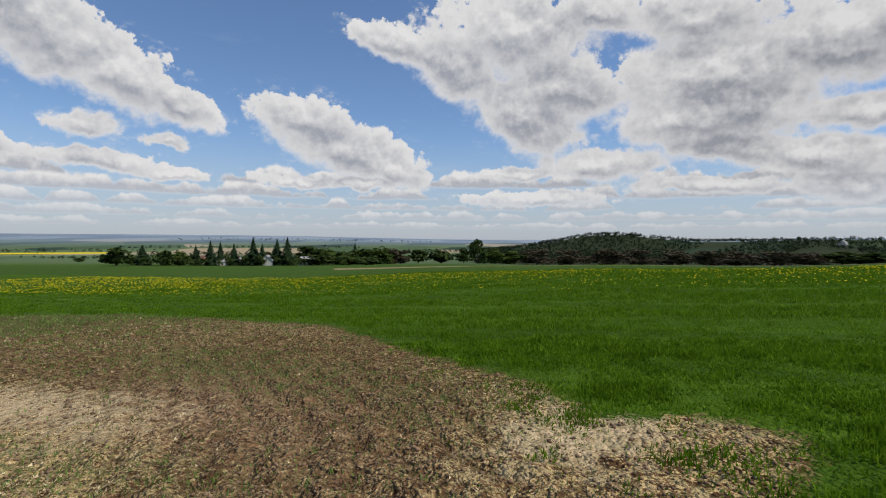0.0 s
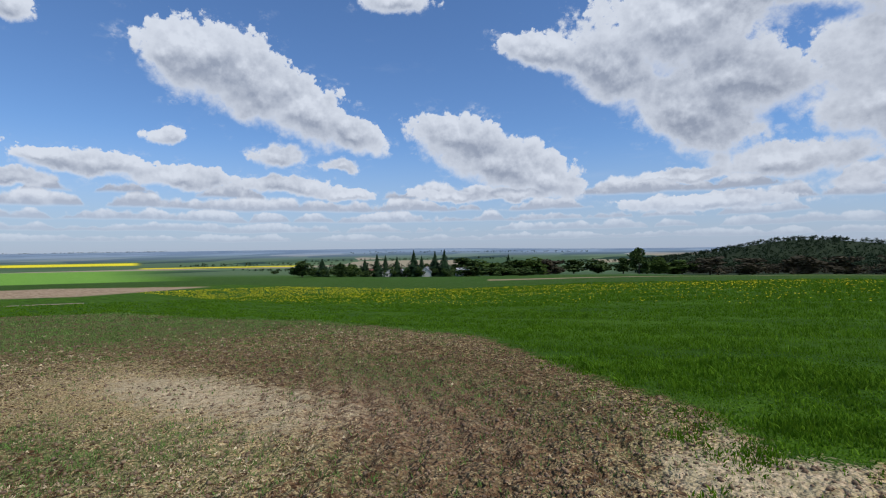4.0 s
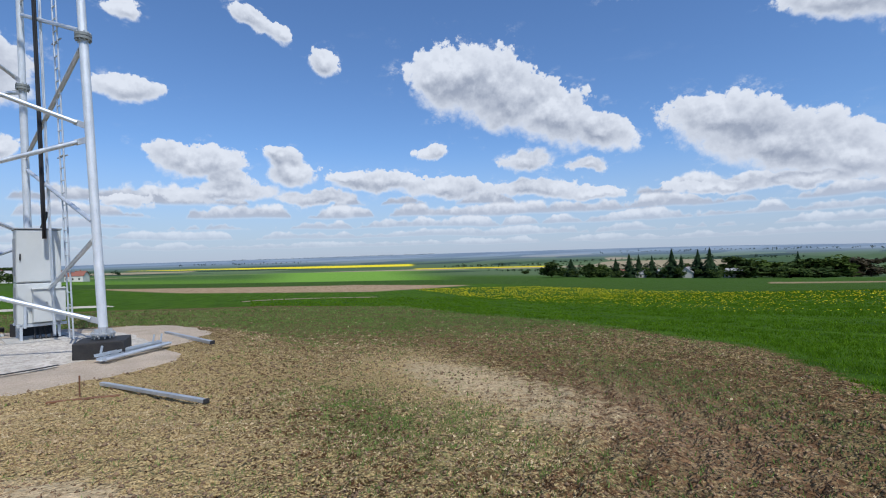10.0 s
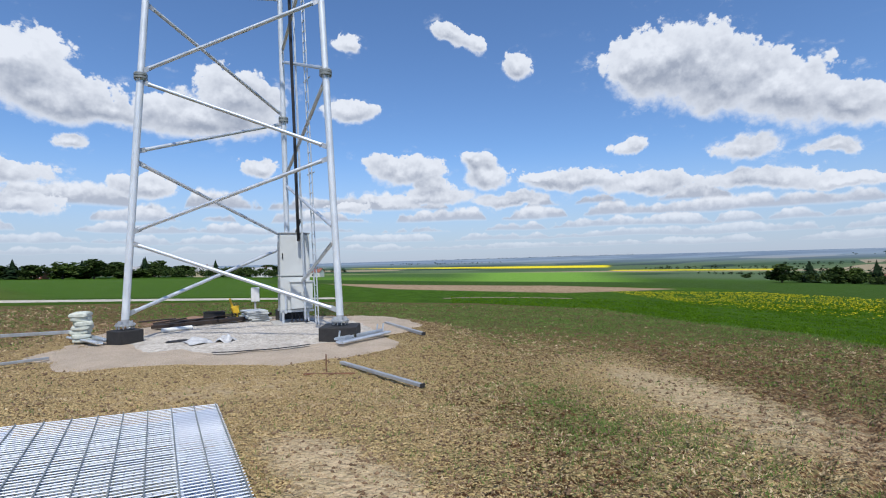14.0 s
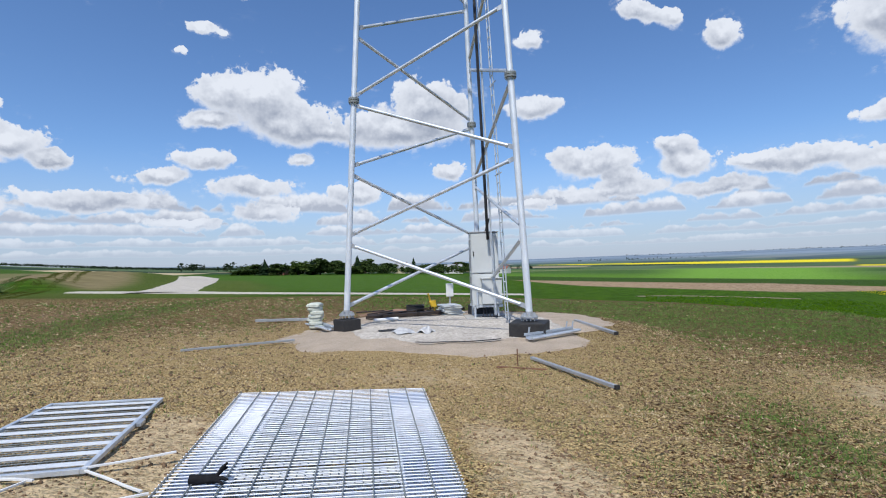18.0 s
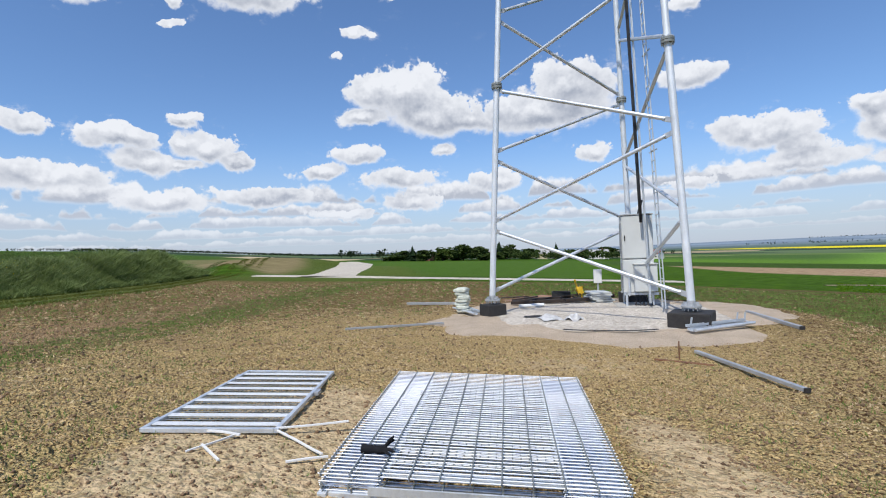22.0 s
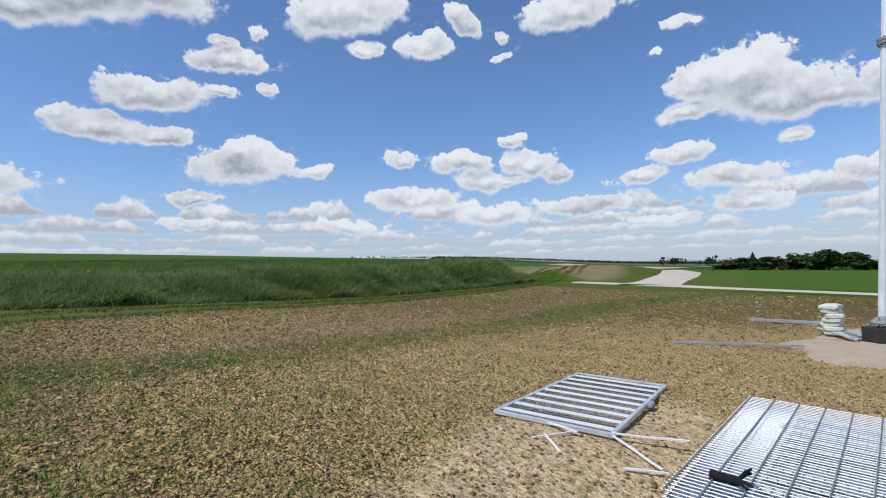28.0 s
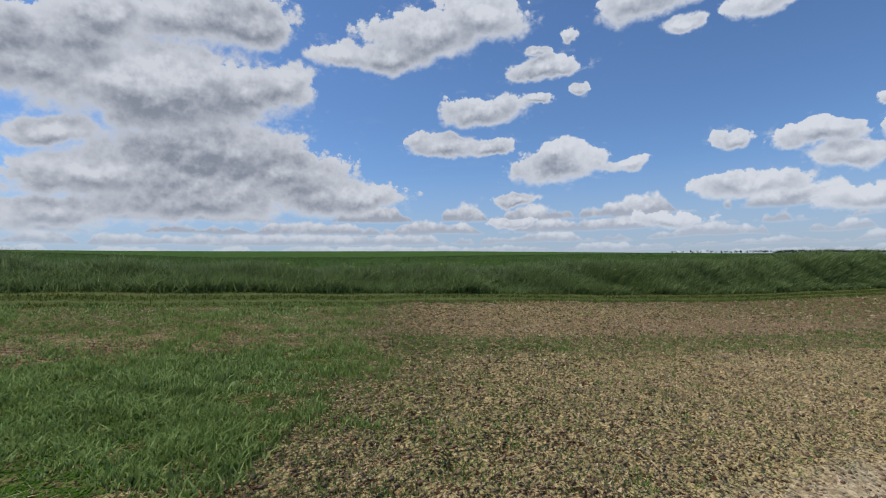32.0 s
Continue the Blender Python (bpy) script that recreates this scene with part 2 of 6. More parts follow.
# rows of far cumulus near the horizon: flat bases, heaped tops, smaller as they go off
far_cover, far_lit = 0.0, 1.0
for k, (base, top, pitch) in enumerate(((1.3, 0.9, 0.30), (2.3, 1.15, 0.24), (3.4, 1.5, 0.19), (4.6, 1.9, 0.15), (6.0, 2.3, 0.12))):
    at = wn("ShaderNodeCombineXYZ")
    plug(at, 0, wmath("MULTIPLY", bearing, pitch)), plug(at, 1, 11.7 * k), plug(at, 2, wmath("MULTIPLY", height, 0.10 / top))
    swing, _ = wnoise(at.outputs[0], 1.0, 3.0, 0.55)
    lift = wmath("SUBTRACT", wmath("ADD", height, wmath("MULTIPLY", wmath("SUBTRACT", soft, 0.5), 0.9)), base)
    roof = wmath("MULTIPLY", wmath("POWER", wrange(swing, 0.33 + 0.028 * k, 0.60, kind="LINEAR"), 0.6), top)
    roof = wmath("ADD", roof, wmath("MULTIPLY", swell, 0.6 * top))
    body = wmath("MULTIPLY", wrange(wmath("SUBTRACT", roof, lift), 0.04 * top, 0.28 * top), wrange(lift, -0.12 * top, 0.10 * top))
    tone = wmath("ADD", wrange(wmath("DIVIDE", lift, top), -0.05, 0.75), wmath("MULTIPLY", wmath("SUBTRACT", heads, heads_up), 1.2))
    node = wn("ShaderNodeMix")
    plug(node, 0, body), plug(node, 2, far_lit), plug(node, 3, tone)
    far_lit = node.outputs[0]
    far_cover = wmath("MAXIMUM", far_cover, body)
# streaks of cirrus
streak, _ = wnoise(wvec("MULTIPLY", way, (2.0, 3.0, 9.0)), 2.2, 5.0, 0.65)
veil = wmath("MULTIPLY", wrange(streak, 0.60, 0.85), 0.10)
cover = wmath("MAXIMUM", wmath("MAXIMUM", wmath("MAXIMUM", heap, wisps), far_cover), veil)
# light on the clouds: bright heads, grey hollows and bases
relief = wmath("SUBTRACT", heads, heads_up)
broad, _ = wnoise(wvec("MULTIPLY", way, (1.0, 1.0, 3.4)), 6.0, 3.0, 0.5)
lit = wmath("MULTIPLY_ADD", relief, 0.95, wmath("MULTIPLY_ADD", wmath("SUBTRACT", broad, 0.5), 1.5, wrange(slope, -0.65, 1.15, 0.0, 0.98)))
thick = wrange(deep, 0.05, 0.65)
lit = wmath("SUBTRACT", 1.0, wmath("MULTIPLY", wmath("SUBTRACT", 1.0, wmath("MAXIMUM", wmath("MINIMUM", lit, 1.0), 0.0)), wmath("MULTIPLY_ADD", thick, 0.78, 0.22)))
node = wn("ShaderNodeMix")
plug(node, 0, heap), plug(node, 2, wmath("MAXIMUM", wmath("MINIMUM", far_lit, 1.0), 0.15)), plug(node, 3, lit)
# clouds towards the sun show their shaded side
against = wrange(wvec("DOT_PRODUCT", way, (math.sin(radians(SUN_AZ)) * -1, math.cos(radians(SUN_AZ)), 0.0)), -0.35, 0.55)
base_grey = wmix(against, (0.46, 0.50, 0.59, 1), (0.37, 0.395, 0.46, 1))
crown_white = wmix(against, (1.04, 1.05, 1.08, 1), (0.96, 0.97, 1.0, 1))
glow = wmix(node.outputs[0], wmix(wrange(height, 9.0, 1.5, 0.0, 0.75), base_grey, (0.70, 0.74, 0.84, 1)), crown_white)

sky = wn("ShaderNodeTexSky")
sky.sky_type = "NISHITA"
sky.sun_disc = False
sky.sun_elevation, sky.sun_rotation = radians(SUN_EL), radians(-SUN_AZ)
sky.altitude, sky.dust_density, sky.ozone_density = 200, 0.35, 4.0
SKY, CLOUD = 0.134, 0.89
clear = wvec("SCALE", wvec("MULTIPLY", sky.outputs[0], (0.93, 1.03, 1.15)))
wt.nodes[clear.node.name].inputs["Scale"].default_value = SKY
haze = wrange(height, 13.0, -1.0, 0.0, 0.80)
clear = wmix(haze, clear, (0.50, 0.555, 0.68, 1))
bright = wvec("SCALE", glow)
wt.nodes[bright.node.name].inputs["Scale"].default_value = CLOUD
far_fade = wrange(height, 0.3, 6.0, 0.40, 1.0)
total = wmix(wmath("MULTIPLY", cover, far_fade), clear, bright)
back = wn("ShaderNodeBackground")
plug(back, 0, total)
back.inputs[1].default_value = 1.0
wt.links.new(back.outputs[0], wn("ShaderNodeOutputWorld").inputs[0])

# ---- helpers for things ----
def part(name, bm, material, parent=None, label=""):
    """Links a bmesh as one mesh object under a thing or part."""
    me = bpy.data.meshes.new(name)
    bm.to_mesh(me)
    bm.free()
    me.materials.append(material)
    ob = new(name, me)
    if parent is not None:
        ob.parent = parent
    if label:
        ob["label"] = label
    return ob


def thing(name, place, label, category, group="", turn=0.0, tilt=(0, 0)):
    ob = new(name)
    ob.empty_display_size = 0.1
    ob.matrix_world = pose(*place, tilt[0], tilt[1], turn)
    return tagged(ob, label, category, group)


def box(bm, size, at=(0, 0, 0), turn=None, bevel=0.0):
    m = Matrix.Translation(at) @ (turn or Matrix()) @ Matrix.Diagonal((*size, 1))
    made = bmesh.ops.create_cube(bm, size=1.0, matrix=m)
    if bevel:
        edges = list({e for v in made["verts"] for e in v.link_edges})
        bmesh.ops.bevel(bm, geom=edges, offset=bevel, segments=2, affect="EDGES", profile=0.6)
    return bm


def rod(bm, a, b, r, sides=10, r2=None, caps=True):
    a, b = Vector(a), Vector(b)
    m = Matrix.Translation((a + b) / 2) @ (b - a).to_track_quat("Z", "Y").to_matrix().to_4x4()
    made = bmesh.ops.create_cone(bm, cap_ends=caps, segments=sides, radius1=r, radius2=r if r2 is None else r2, depth=(b - a).length, matrix=m)
    for v in made["verts"]:
        for f in v.link_faces:
            if len(f.verts) == 4:
                f.smooth = True
            else:
                for e in f.edges:
                    e.smooth = False
    return bm


def sweep(bm, pts, r, sides=8):
    """One tube along points."""
    rings = []
    for i, p in enumerate(pts):
        d = (pts[min(i + 1, len(pts) - 1)] - pts[max(i - 1, 0)]).normalized()
        side = d.orthogonal().normalized() if not rings else (last - d * last.dot(d)).normalized()
        last = side
        up = d.cross(side)
        rings.append([bm.verts.new(p + (side * math.cos(a) + up * math.sin(a)) * r) for a in (2 * math.pi * k / sides for k in range(sides))])
    for a, b in zip(rings, rings[1:]):
        for k in range(sides):
            f = bm.faces.new((a[k], a[(k + 1) % sides], b[(k + 1) % sides], b[k]))
            f.smooth = True
    bm.faces.new(rings[0][::-1])
    bm.faces.new(rings[-1])
    return bm


def mesh_from(name, verts, faces, material, smooth_faces=False, fan=None):
    me = bpy.data.meshes.new(name)
    verts, faces = np.asarray(verts, np.float32), np.asarray(faces, np.int32)
    k = faces.shape[1]
    me.vertices.add(len(verts))
    me.vertices.foreach_set("co", verts.ravel())
    index, starts = faces.ravel(), np.arange(0, faces.size, k, dtype=np.int32)
    if fan is not None:
        fan = np.asarray(fan, np.int32)
        starts = np.concatenate([starts, faces.size + np.arange(0, fan.size, 3, dtype=np.int32)])
        index = np.concatenate([index, fan.ravel()])
    me.loops.add(len(index))
    me.loops.foreach_set("vertex_index", index)
    me.polygons.add(len(starts))
    me.polygons.foreach_set("loop_start", starts)
    if smooth_faces:
        me.polygons.foreach_set("use_smooth", np.ones(len(starts), bool))
    me.update(calc_edges=True)
    me.validate()
    me.materials.append(material)
    return me


# ---- materials ----
class Nodes:
    """Short hand for building one material."""

    def __init__(self, name):
        self.mat = bpy.data.materials.new(name)
        self.mat.use_nodes = True
        self.tree = self.mat.node_tree
        self.bsdf = self.tree.nodes["Principled BSDF"]
        self.pos = self.tree.nodes.new("ShaderNodeNewGeometry").outputs["Position"]

    def put(self, node, key, value):
        if hasattr(value, "is_linked"):
            self.tree.links.new(value, node.inputs[key])
        else:
            node.inputs[key].default_value = value

    def noise(self, scale, detail=4.0, rough=0.55, vec=None, colour=False):
        n = self.tree.nodes.new("ShaderNodeTexNoise")
        self.put(n, "Vector", vec if vec is not None else self.pos)
        self.put(n, "Scale", scale), self.put(n, "Detail", detail), self.put(n, "Roughness", rough)
        return n.outputs[1 if colour else 0]

    def voronoi(self, scale, vec=None, what="Distance", feature="F1"):
        n = self.tree.nodes.new("ShaderNodeTexVoronoi")
        n.feature = feature
        self.put(n, "Vector", vec if vec is not None else self.pos), self.put(n, "Scale", scale)
        return n.outputs[what]

    def warped(self, reach):
        """The place, pushed about by noise, so that cells lose their regular look."""
        n = self.tree.nodes.new("ShaderNodeVectorMath")
        n.operation = "MULTIPLY_ADD"
        self.put(n, 0, self.noise(9.0, 3.0, 0.6, None, True)), self.put(n, 1, (reach, reach, reach)), self.put(n, 2, self.pos)
        return n.outputs[0]

    def scaled(self, s, vec=None):
        n = self.tree.nodes.new("ShaderNodeVectorMath")
        n.operation = "MULTIPLY"
        self.put(n, 0, vec if vec is not None else self.pos), self.put(n, 1, s)
        return n.outputs[0]

    def turned(self, s, degrees):
        """The place turned about z, then scaled."""
        n = self.tree.nodes.new("ShaderNodeMapping")
        n.vector_type = "POINT"
        rot = self.tree.nodes.new("ShaderNodeVectorRotate")
        rot.rotation_type = "Z_AXIS"
        self.put(rot, "Vector", self.pos), self.put(rot, "Angle", radians(degrees))
        self.put(n, 0, rot.outputs[0]), self.put(n, 3, s)
        return n.outputs[0]

    def math(self, op, a, b=0.0, clamp=False):
        n = self.tree.nodes.new("ShaderNodeMath")
        n.operation, n.use_clamp = op, clamp
        self.put(n, 0, a), self.put(n, 1, b)
        return n.outputs[0]

    def range(self, v, lo, hi, a=0.0, b=1.0):
        n = self.tree.nodes.new("ShaderNodeMapRange")
        for i, x in enumerate((v, lo, hi, a, b)):
            self.put(n, i, x)
        return n.outputs[0]

    def mix(self, f, a, b, how="MIX"):
        n = self.tree.nodes.new("ShaderNodeMix")
        n.data_type, n.blend_type = "RGBA", how
        self.put(n, 0, f)
        for i, c in ((6, a), (7, b)):
            self.put(n, i, c if hasattr(c, "is_linked") else (*c, 1.0))
        return n.outputs[2]

    def attr(self, name, what="Fac"):
        n = self.tree.nodes.new("ShaderNodeAttribute")
        n.attribute_name = name
        return n.outputs[what]

    def island(self):
        return self.tree.nodes.new("ShaderNodeNewGeometry").outputs["Random Per Island"]

    def object_random(self):
        return self.tree.nodes.new("ShaderNodeObjectInfo").outputs["Random"]

    def bump(self, height, strength=0.4, distance=0.02):
        n = self.tree.nodes.new("ShaderNodeBump")
        self.put(n, "Height", height), self.put(n, "Strength", strength), self.put(n, "Distance", distance)
        self.put(self.bsdf, "Normal", n.outputs[0])

    def done(self, colour, rough=0.7, metal=0.0, spec=None):
        self.put(self.bsdf, "Base Color", colour if hasattr(colour, "is_linked") else (*colour, 1.0))
        self.put(self.bsdf, "Roughness", rough), self.put(self.bsdf, "Metallic", metal)
        if spec is not None:
            self.put(self.bsdf, "Specular IOR Level", spec)
        return self.mat


def simple(name, a, b, rough=0.6, metal=0.0, scale=6.0, fine=60.0, bump=0.15, spread=0.0, spec=None):
    """A surface of two tints, with stains, grain and slight relief."""
    n = Nodes(name)
    coarse, grain = n.noise(scale, 4.0), n.noise(fine, 3.0)
    f = n.range(n.math("ADD", n.math("MULTIPLY", coarse, 0.7), n.math("MULTIPLY", grain, 0.3)), 0.36, 0.64)
    c = n.mix(f, a, b)
    if spread:
        c = n.mix(spread, c, n.mix(n.object_random(), tuple(v * 0.6 for v in a), tuple(min(1, v * 1.25) for v in b)))
    n.bump(grain, bump, 0.004)
    return n.done(c, n.range(coarse, 0.3, 0.7, rough - 0.08, rough + 0.08), metal, spec)


def leafy(name, dark, light, rough=0.6, through=0.25, yellow=None):
    """Leaves and blades: tint by blade and by place, some light through them."""
    n = Nodes(name)
    c = n.mix(n.island(), dark, light)
    patch, tuft = n.noise(0.35, 3.0), n.noise(2.6, 4.0, 0.6)
    c = n.mix(n.range(tuft, 0.54, 0.36, 0.0, 0.55), c, tuple(v * 0.6 for v in dark))
    c = n.mix(n.range(patch, 0.4, 0.65, 0.0, 0.6), c, yellow or tuple(v * 0.7 for v in dark))
    mat = n.done(c, rough, 0.0, 0.03)
    t = n.tree.nodes.new("ShaderNodeBsdfTranslucent")
    n.put(t, "Color", c)
    m = n.tree.nodes.new("ShaderNodeMixShader")
    n.put(m, 0, through)
    n.tree.links.new(n.bsdf.outputs[0], m.inputs[1])
    n.tree.links.new(t.outputs[0], m.inputs[2])
    n.tree.links.new(m.outputs[0], n.tree.nodes["Material Output"].inputs[0])
    return mat


def make_ground():
    n = Nodes("field_ground")
    lump = n.noise(13.0, 3.0, 0.6)
    grain = n.noise(40.0, 2.0, 0.6)
    crumb = n.noise(23.0, 3.0, 0.6)
    mid = n.noise(5.0, 4.0, 0.6)
    big = n.noise(0.45, 4.0, 0.6)
    clod = n.voronoi(16.0, n.warped(0.09))
    # tilled soil with dry stubble
    soil = n.mix(n.range(lump, 0.42, 0.58), (0.080, 0.043, 0.020), (0.285, 0.170, 0.084))
    soil = n.mix(n.range(crumb, 0.50, 0.62, 0.0, 0.8), soil, (0.335, 0.218, 0.118))
    straw = n.mix(n.range(grain, 0.40, 0.58), (0.30, 0.205, 0.092), (0.62, 0.46, 0.225))
    piece = n.math("ADD", n.math("MULTIPLY", lump, 0.30), n.math("ADD", n.math("MULTIPLY", grain, 0.30), n.math("MULTIPLY", crumb, 0.40)))
    f = n.range(n.math("ADD", piece, n.math("ADD", n.math("MULTIPLY", n.math("SUBTRACT", n.attr("straw"), 0.5), 0.17), n.math("MULTIPLY", n.math("SUBTRACT", mid, 0.5), 0.16))), 0.475, 0.52)
    # dark patches painted in for the shadows among coarse clods
    soil = n.mix(n.range(mid, 0.50, 0.40, 0.0, 0.45), soil, (0.085, 0.046, 0.022))
    soil = n.mix(f, soil, straw)
    # furrow troughs darkened in the soil colour, in place of their shade
    soil = n.mix(n.math("MULTIPLY", n.attr("turned"), n.range(lump, 0.62, 0.46)), soil, (0.125, 0.073, 0.037))
    soil = n.mix(n.math("MULTIPLY", n.attr("red"), n.range(mid, 0.3, 0.6)), soil, n.mix(n.range(crumb, 0.42, 0.60), (0.27, 0.155, 0.092), (0.50, 0.32, 0.21)))
    sandy = n.mix(n.range(lump, 0.36, 0.52), (0.35, 0.25, 0.145), (0.57, 0.435, 0.265))
    soil = n.mix(n.range(n.math("ADD", n.attr("sandy"), n.math("MULTIPLY", n.math("SUBTRACT", mid, 0.5), 1.2)), 0.35, 0.65), soil, sandy)
    f = n.math("MULTIPLY", n.attr("sprout"), n.range(n.math("ADD", n.math("MULTIPLY", mid, 0.4), n.math("MULTIPLY", crumb, 0.6)), 0.45, 0.54), True)
    soil = n.mix(f, soil, (0.085, 0.125, 0.034))
    # young green crop
    lines = n.noise(1.0, 4.0, 0.6, n.turned((0.16, 1.3, 1.0), 29.9))
    crop = n.mix(n.range(lines, 0.35, 0.65), (0.032, 0.070, 0.005), (0.070, 0.135, 0.009))
    crop = n.mix(n.range(grain, 0.35, 0.7, 0.0, 0.5), crop, (0.045, 0.105, 0.015))
    edge = n.math("ADD", n.attr("crop"), n.math("MULTIPLY", n.math("SUBTRACT", n.math("ADD", n.math("MULTIPLY", mid, 0.6), n.math("MULTIPLY", grain, 0.4)), 0.5), 1.5))
    c = n.mix(n.range(edge, 0.40, 0.60), soil, crop)
    # other fields further off
    c = n.mix(n.attr("dark_green"), c, n.mix(n.range(big, 0.35, 0.65), (0.034, 0.070, 0.012), (0.056, 0.102, 0.020)))
    c = n.mix(n.attr("light_green"), c, n.mix(n.range(lines, 0.35, 0.65), (0.135, 0.275, 0.034), (0.195, 0.35, 0.058)))
    c = n.mix(n.attr("meadow"), c, n.mix(n.range(mid, 0.35, 0.65), (0.060, 0.088, 0.017), (0.125, 0.150, 0.038)))
    c = n.mix(n.attr("ploughed"), c, n.mix(n.range(lines, 0.35, 0.65), (0.27, 0.19, 0.115), (0.40, 0.29, 0.18)))
    c = n.mix(n.attr("dry_field"), c, n.mix(n.range(big, 0.35, 0.65), (0.42, 0.34, 0.20), (0.55, 0.45, 0.29)))
    c = n.mix(n.attr("rape"), c, n.mix(n.range(mid, 0.35, 0.65), (0.62, 0.52, 0.02), (0.78, 0.66, 0.03)))
    # patchwork of the far country
    cells = n.voronoi(0.0055, n.scaled((1.0, 0.55, 0.0)), "Color")
    sep = n.tree.nodes.new("ShaderNodeSeparateColor")
    n.put(sep, 0, cells)
    far = n.mix(sep.outputs[0], (0.055, 0.095, 0.045), (0.12, 0.165, 0.08))
    far = n.mix(n.range(sep.outputs[1], 0.72, 0.76), far, (0.30, 0.25, 0.16))
    far = n.mix(n.range(sep.outputs[2], 0.70, 0.74), far, (0.030, 0.055, 0.035))
    # blue distance haze painted into the colour of the farthest land
    far = n.mix(n.attr("ridge_haze"), far, n.mix(sep.outputs[1], (0.15, 0.20, 0.26), (0.24, 0.295, 0.345)))
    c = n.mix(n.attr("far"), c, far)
    c = n.mix(n.attr("wooded"), c, n.mix(n.range(mid, 0.35, 0.65), (0.022, 0.032, 0.016), (0.038, 0.050, 0.026)))
    cells = n.math("ADD", n.math("MULTIPLY", clod, -0.9), n.math("MULTIPLY", n.voronoi(37.0), -0.45))
    rough = n.math("ADD", n.math("MULTIPLY", grain, 0.35), n.math("ADD", n.math("MULTIPLY", crumb, 0.45), n.math("MULTIPLY", lump, 0.7)))
    n.bump(n.math("ADD", cells, rough), n.math("MULTIPLY", n.range(n.attr("sandy"), 0.2, 0.8, 1.0, 0.6), n.range(n.attr("crop"), 0.3, 0.8, 1.0, 0.6)), 0.070)
    return n.done(c, 0.95, 0.0, 0.03)


def make_gravel(name, a, b, scale):
    n = Nodes(name)
    stones = n.voronoi(scale)
    tint = n.voronoi(scale, None, "Color")
    sep = n.tree.nodes.new("ShaderNodeSeparateColor")
    n.put(sep, 0, tint)
    patch = n.noise(1.6, 4.0)
    c = n.mix(n.math("MULTIPLY", sep.outputs[0], 0.8), a, b)
    c = n.mix(n.range(patch, 0.40, 0.68, 0.0, 0.45), c, tuple(v * 0.72 for v in a))
    n.bump(stones, 0.9, 0.04)
    return n.done(c, 0.9, 0.0, 0.15)


def make_zinc(name, a, b, rough=0.36, metal=0.55):
    """Hot-dip galvanised steel: grey-white bloom, spangle and runs."""
    n = Nodes(name)
    bloom = n.noise(3.0, 5.0, 0.65)
    spangle = n.voronoi(70.0, None, "Color")
    sep = n.tree.nodes.new("ShaderNodeSeparateColor")
    n.put(sep, 0, spangle)
    runs = n.noise(4.0, 4.0, 0.6, n.scaled((6.0, 6.0, 0.5)))
    f = n.math("ADD", n.math("MULTIPLY", bloom, 0.6), n.math("MULTIPLY", runs, 0.4))
    c = n.mix(n.range(f, 0.38, 0.62), a, b)
    c = n.mix(n.math("MULTIPLY", sep.outputs[0], 0.25), c, tuple(min(1.0, v * 1.2) for v in b))
    n.bump(bloom, 0.08, 0.004)
    return n.done(c, n.range(f, 0.35, 0.65, rough - 0.08, rough + 0.18), metal)


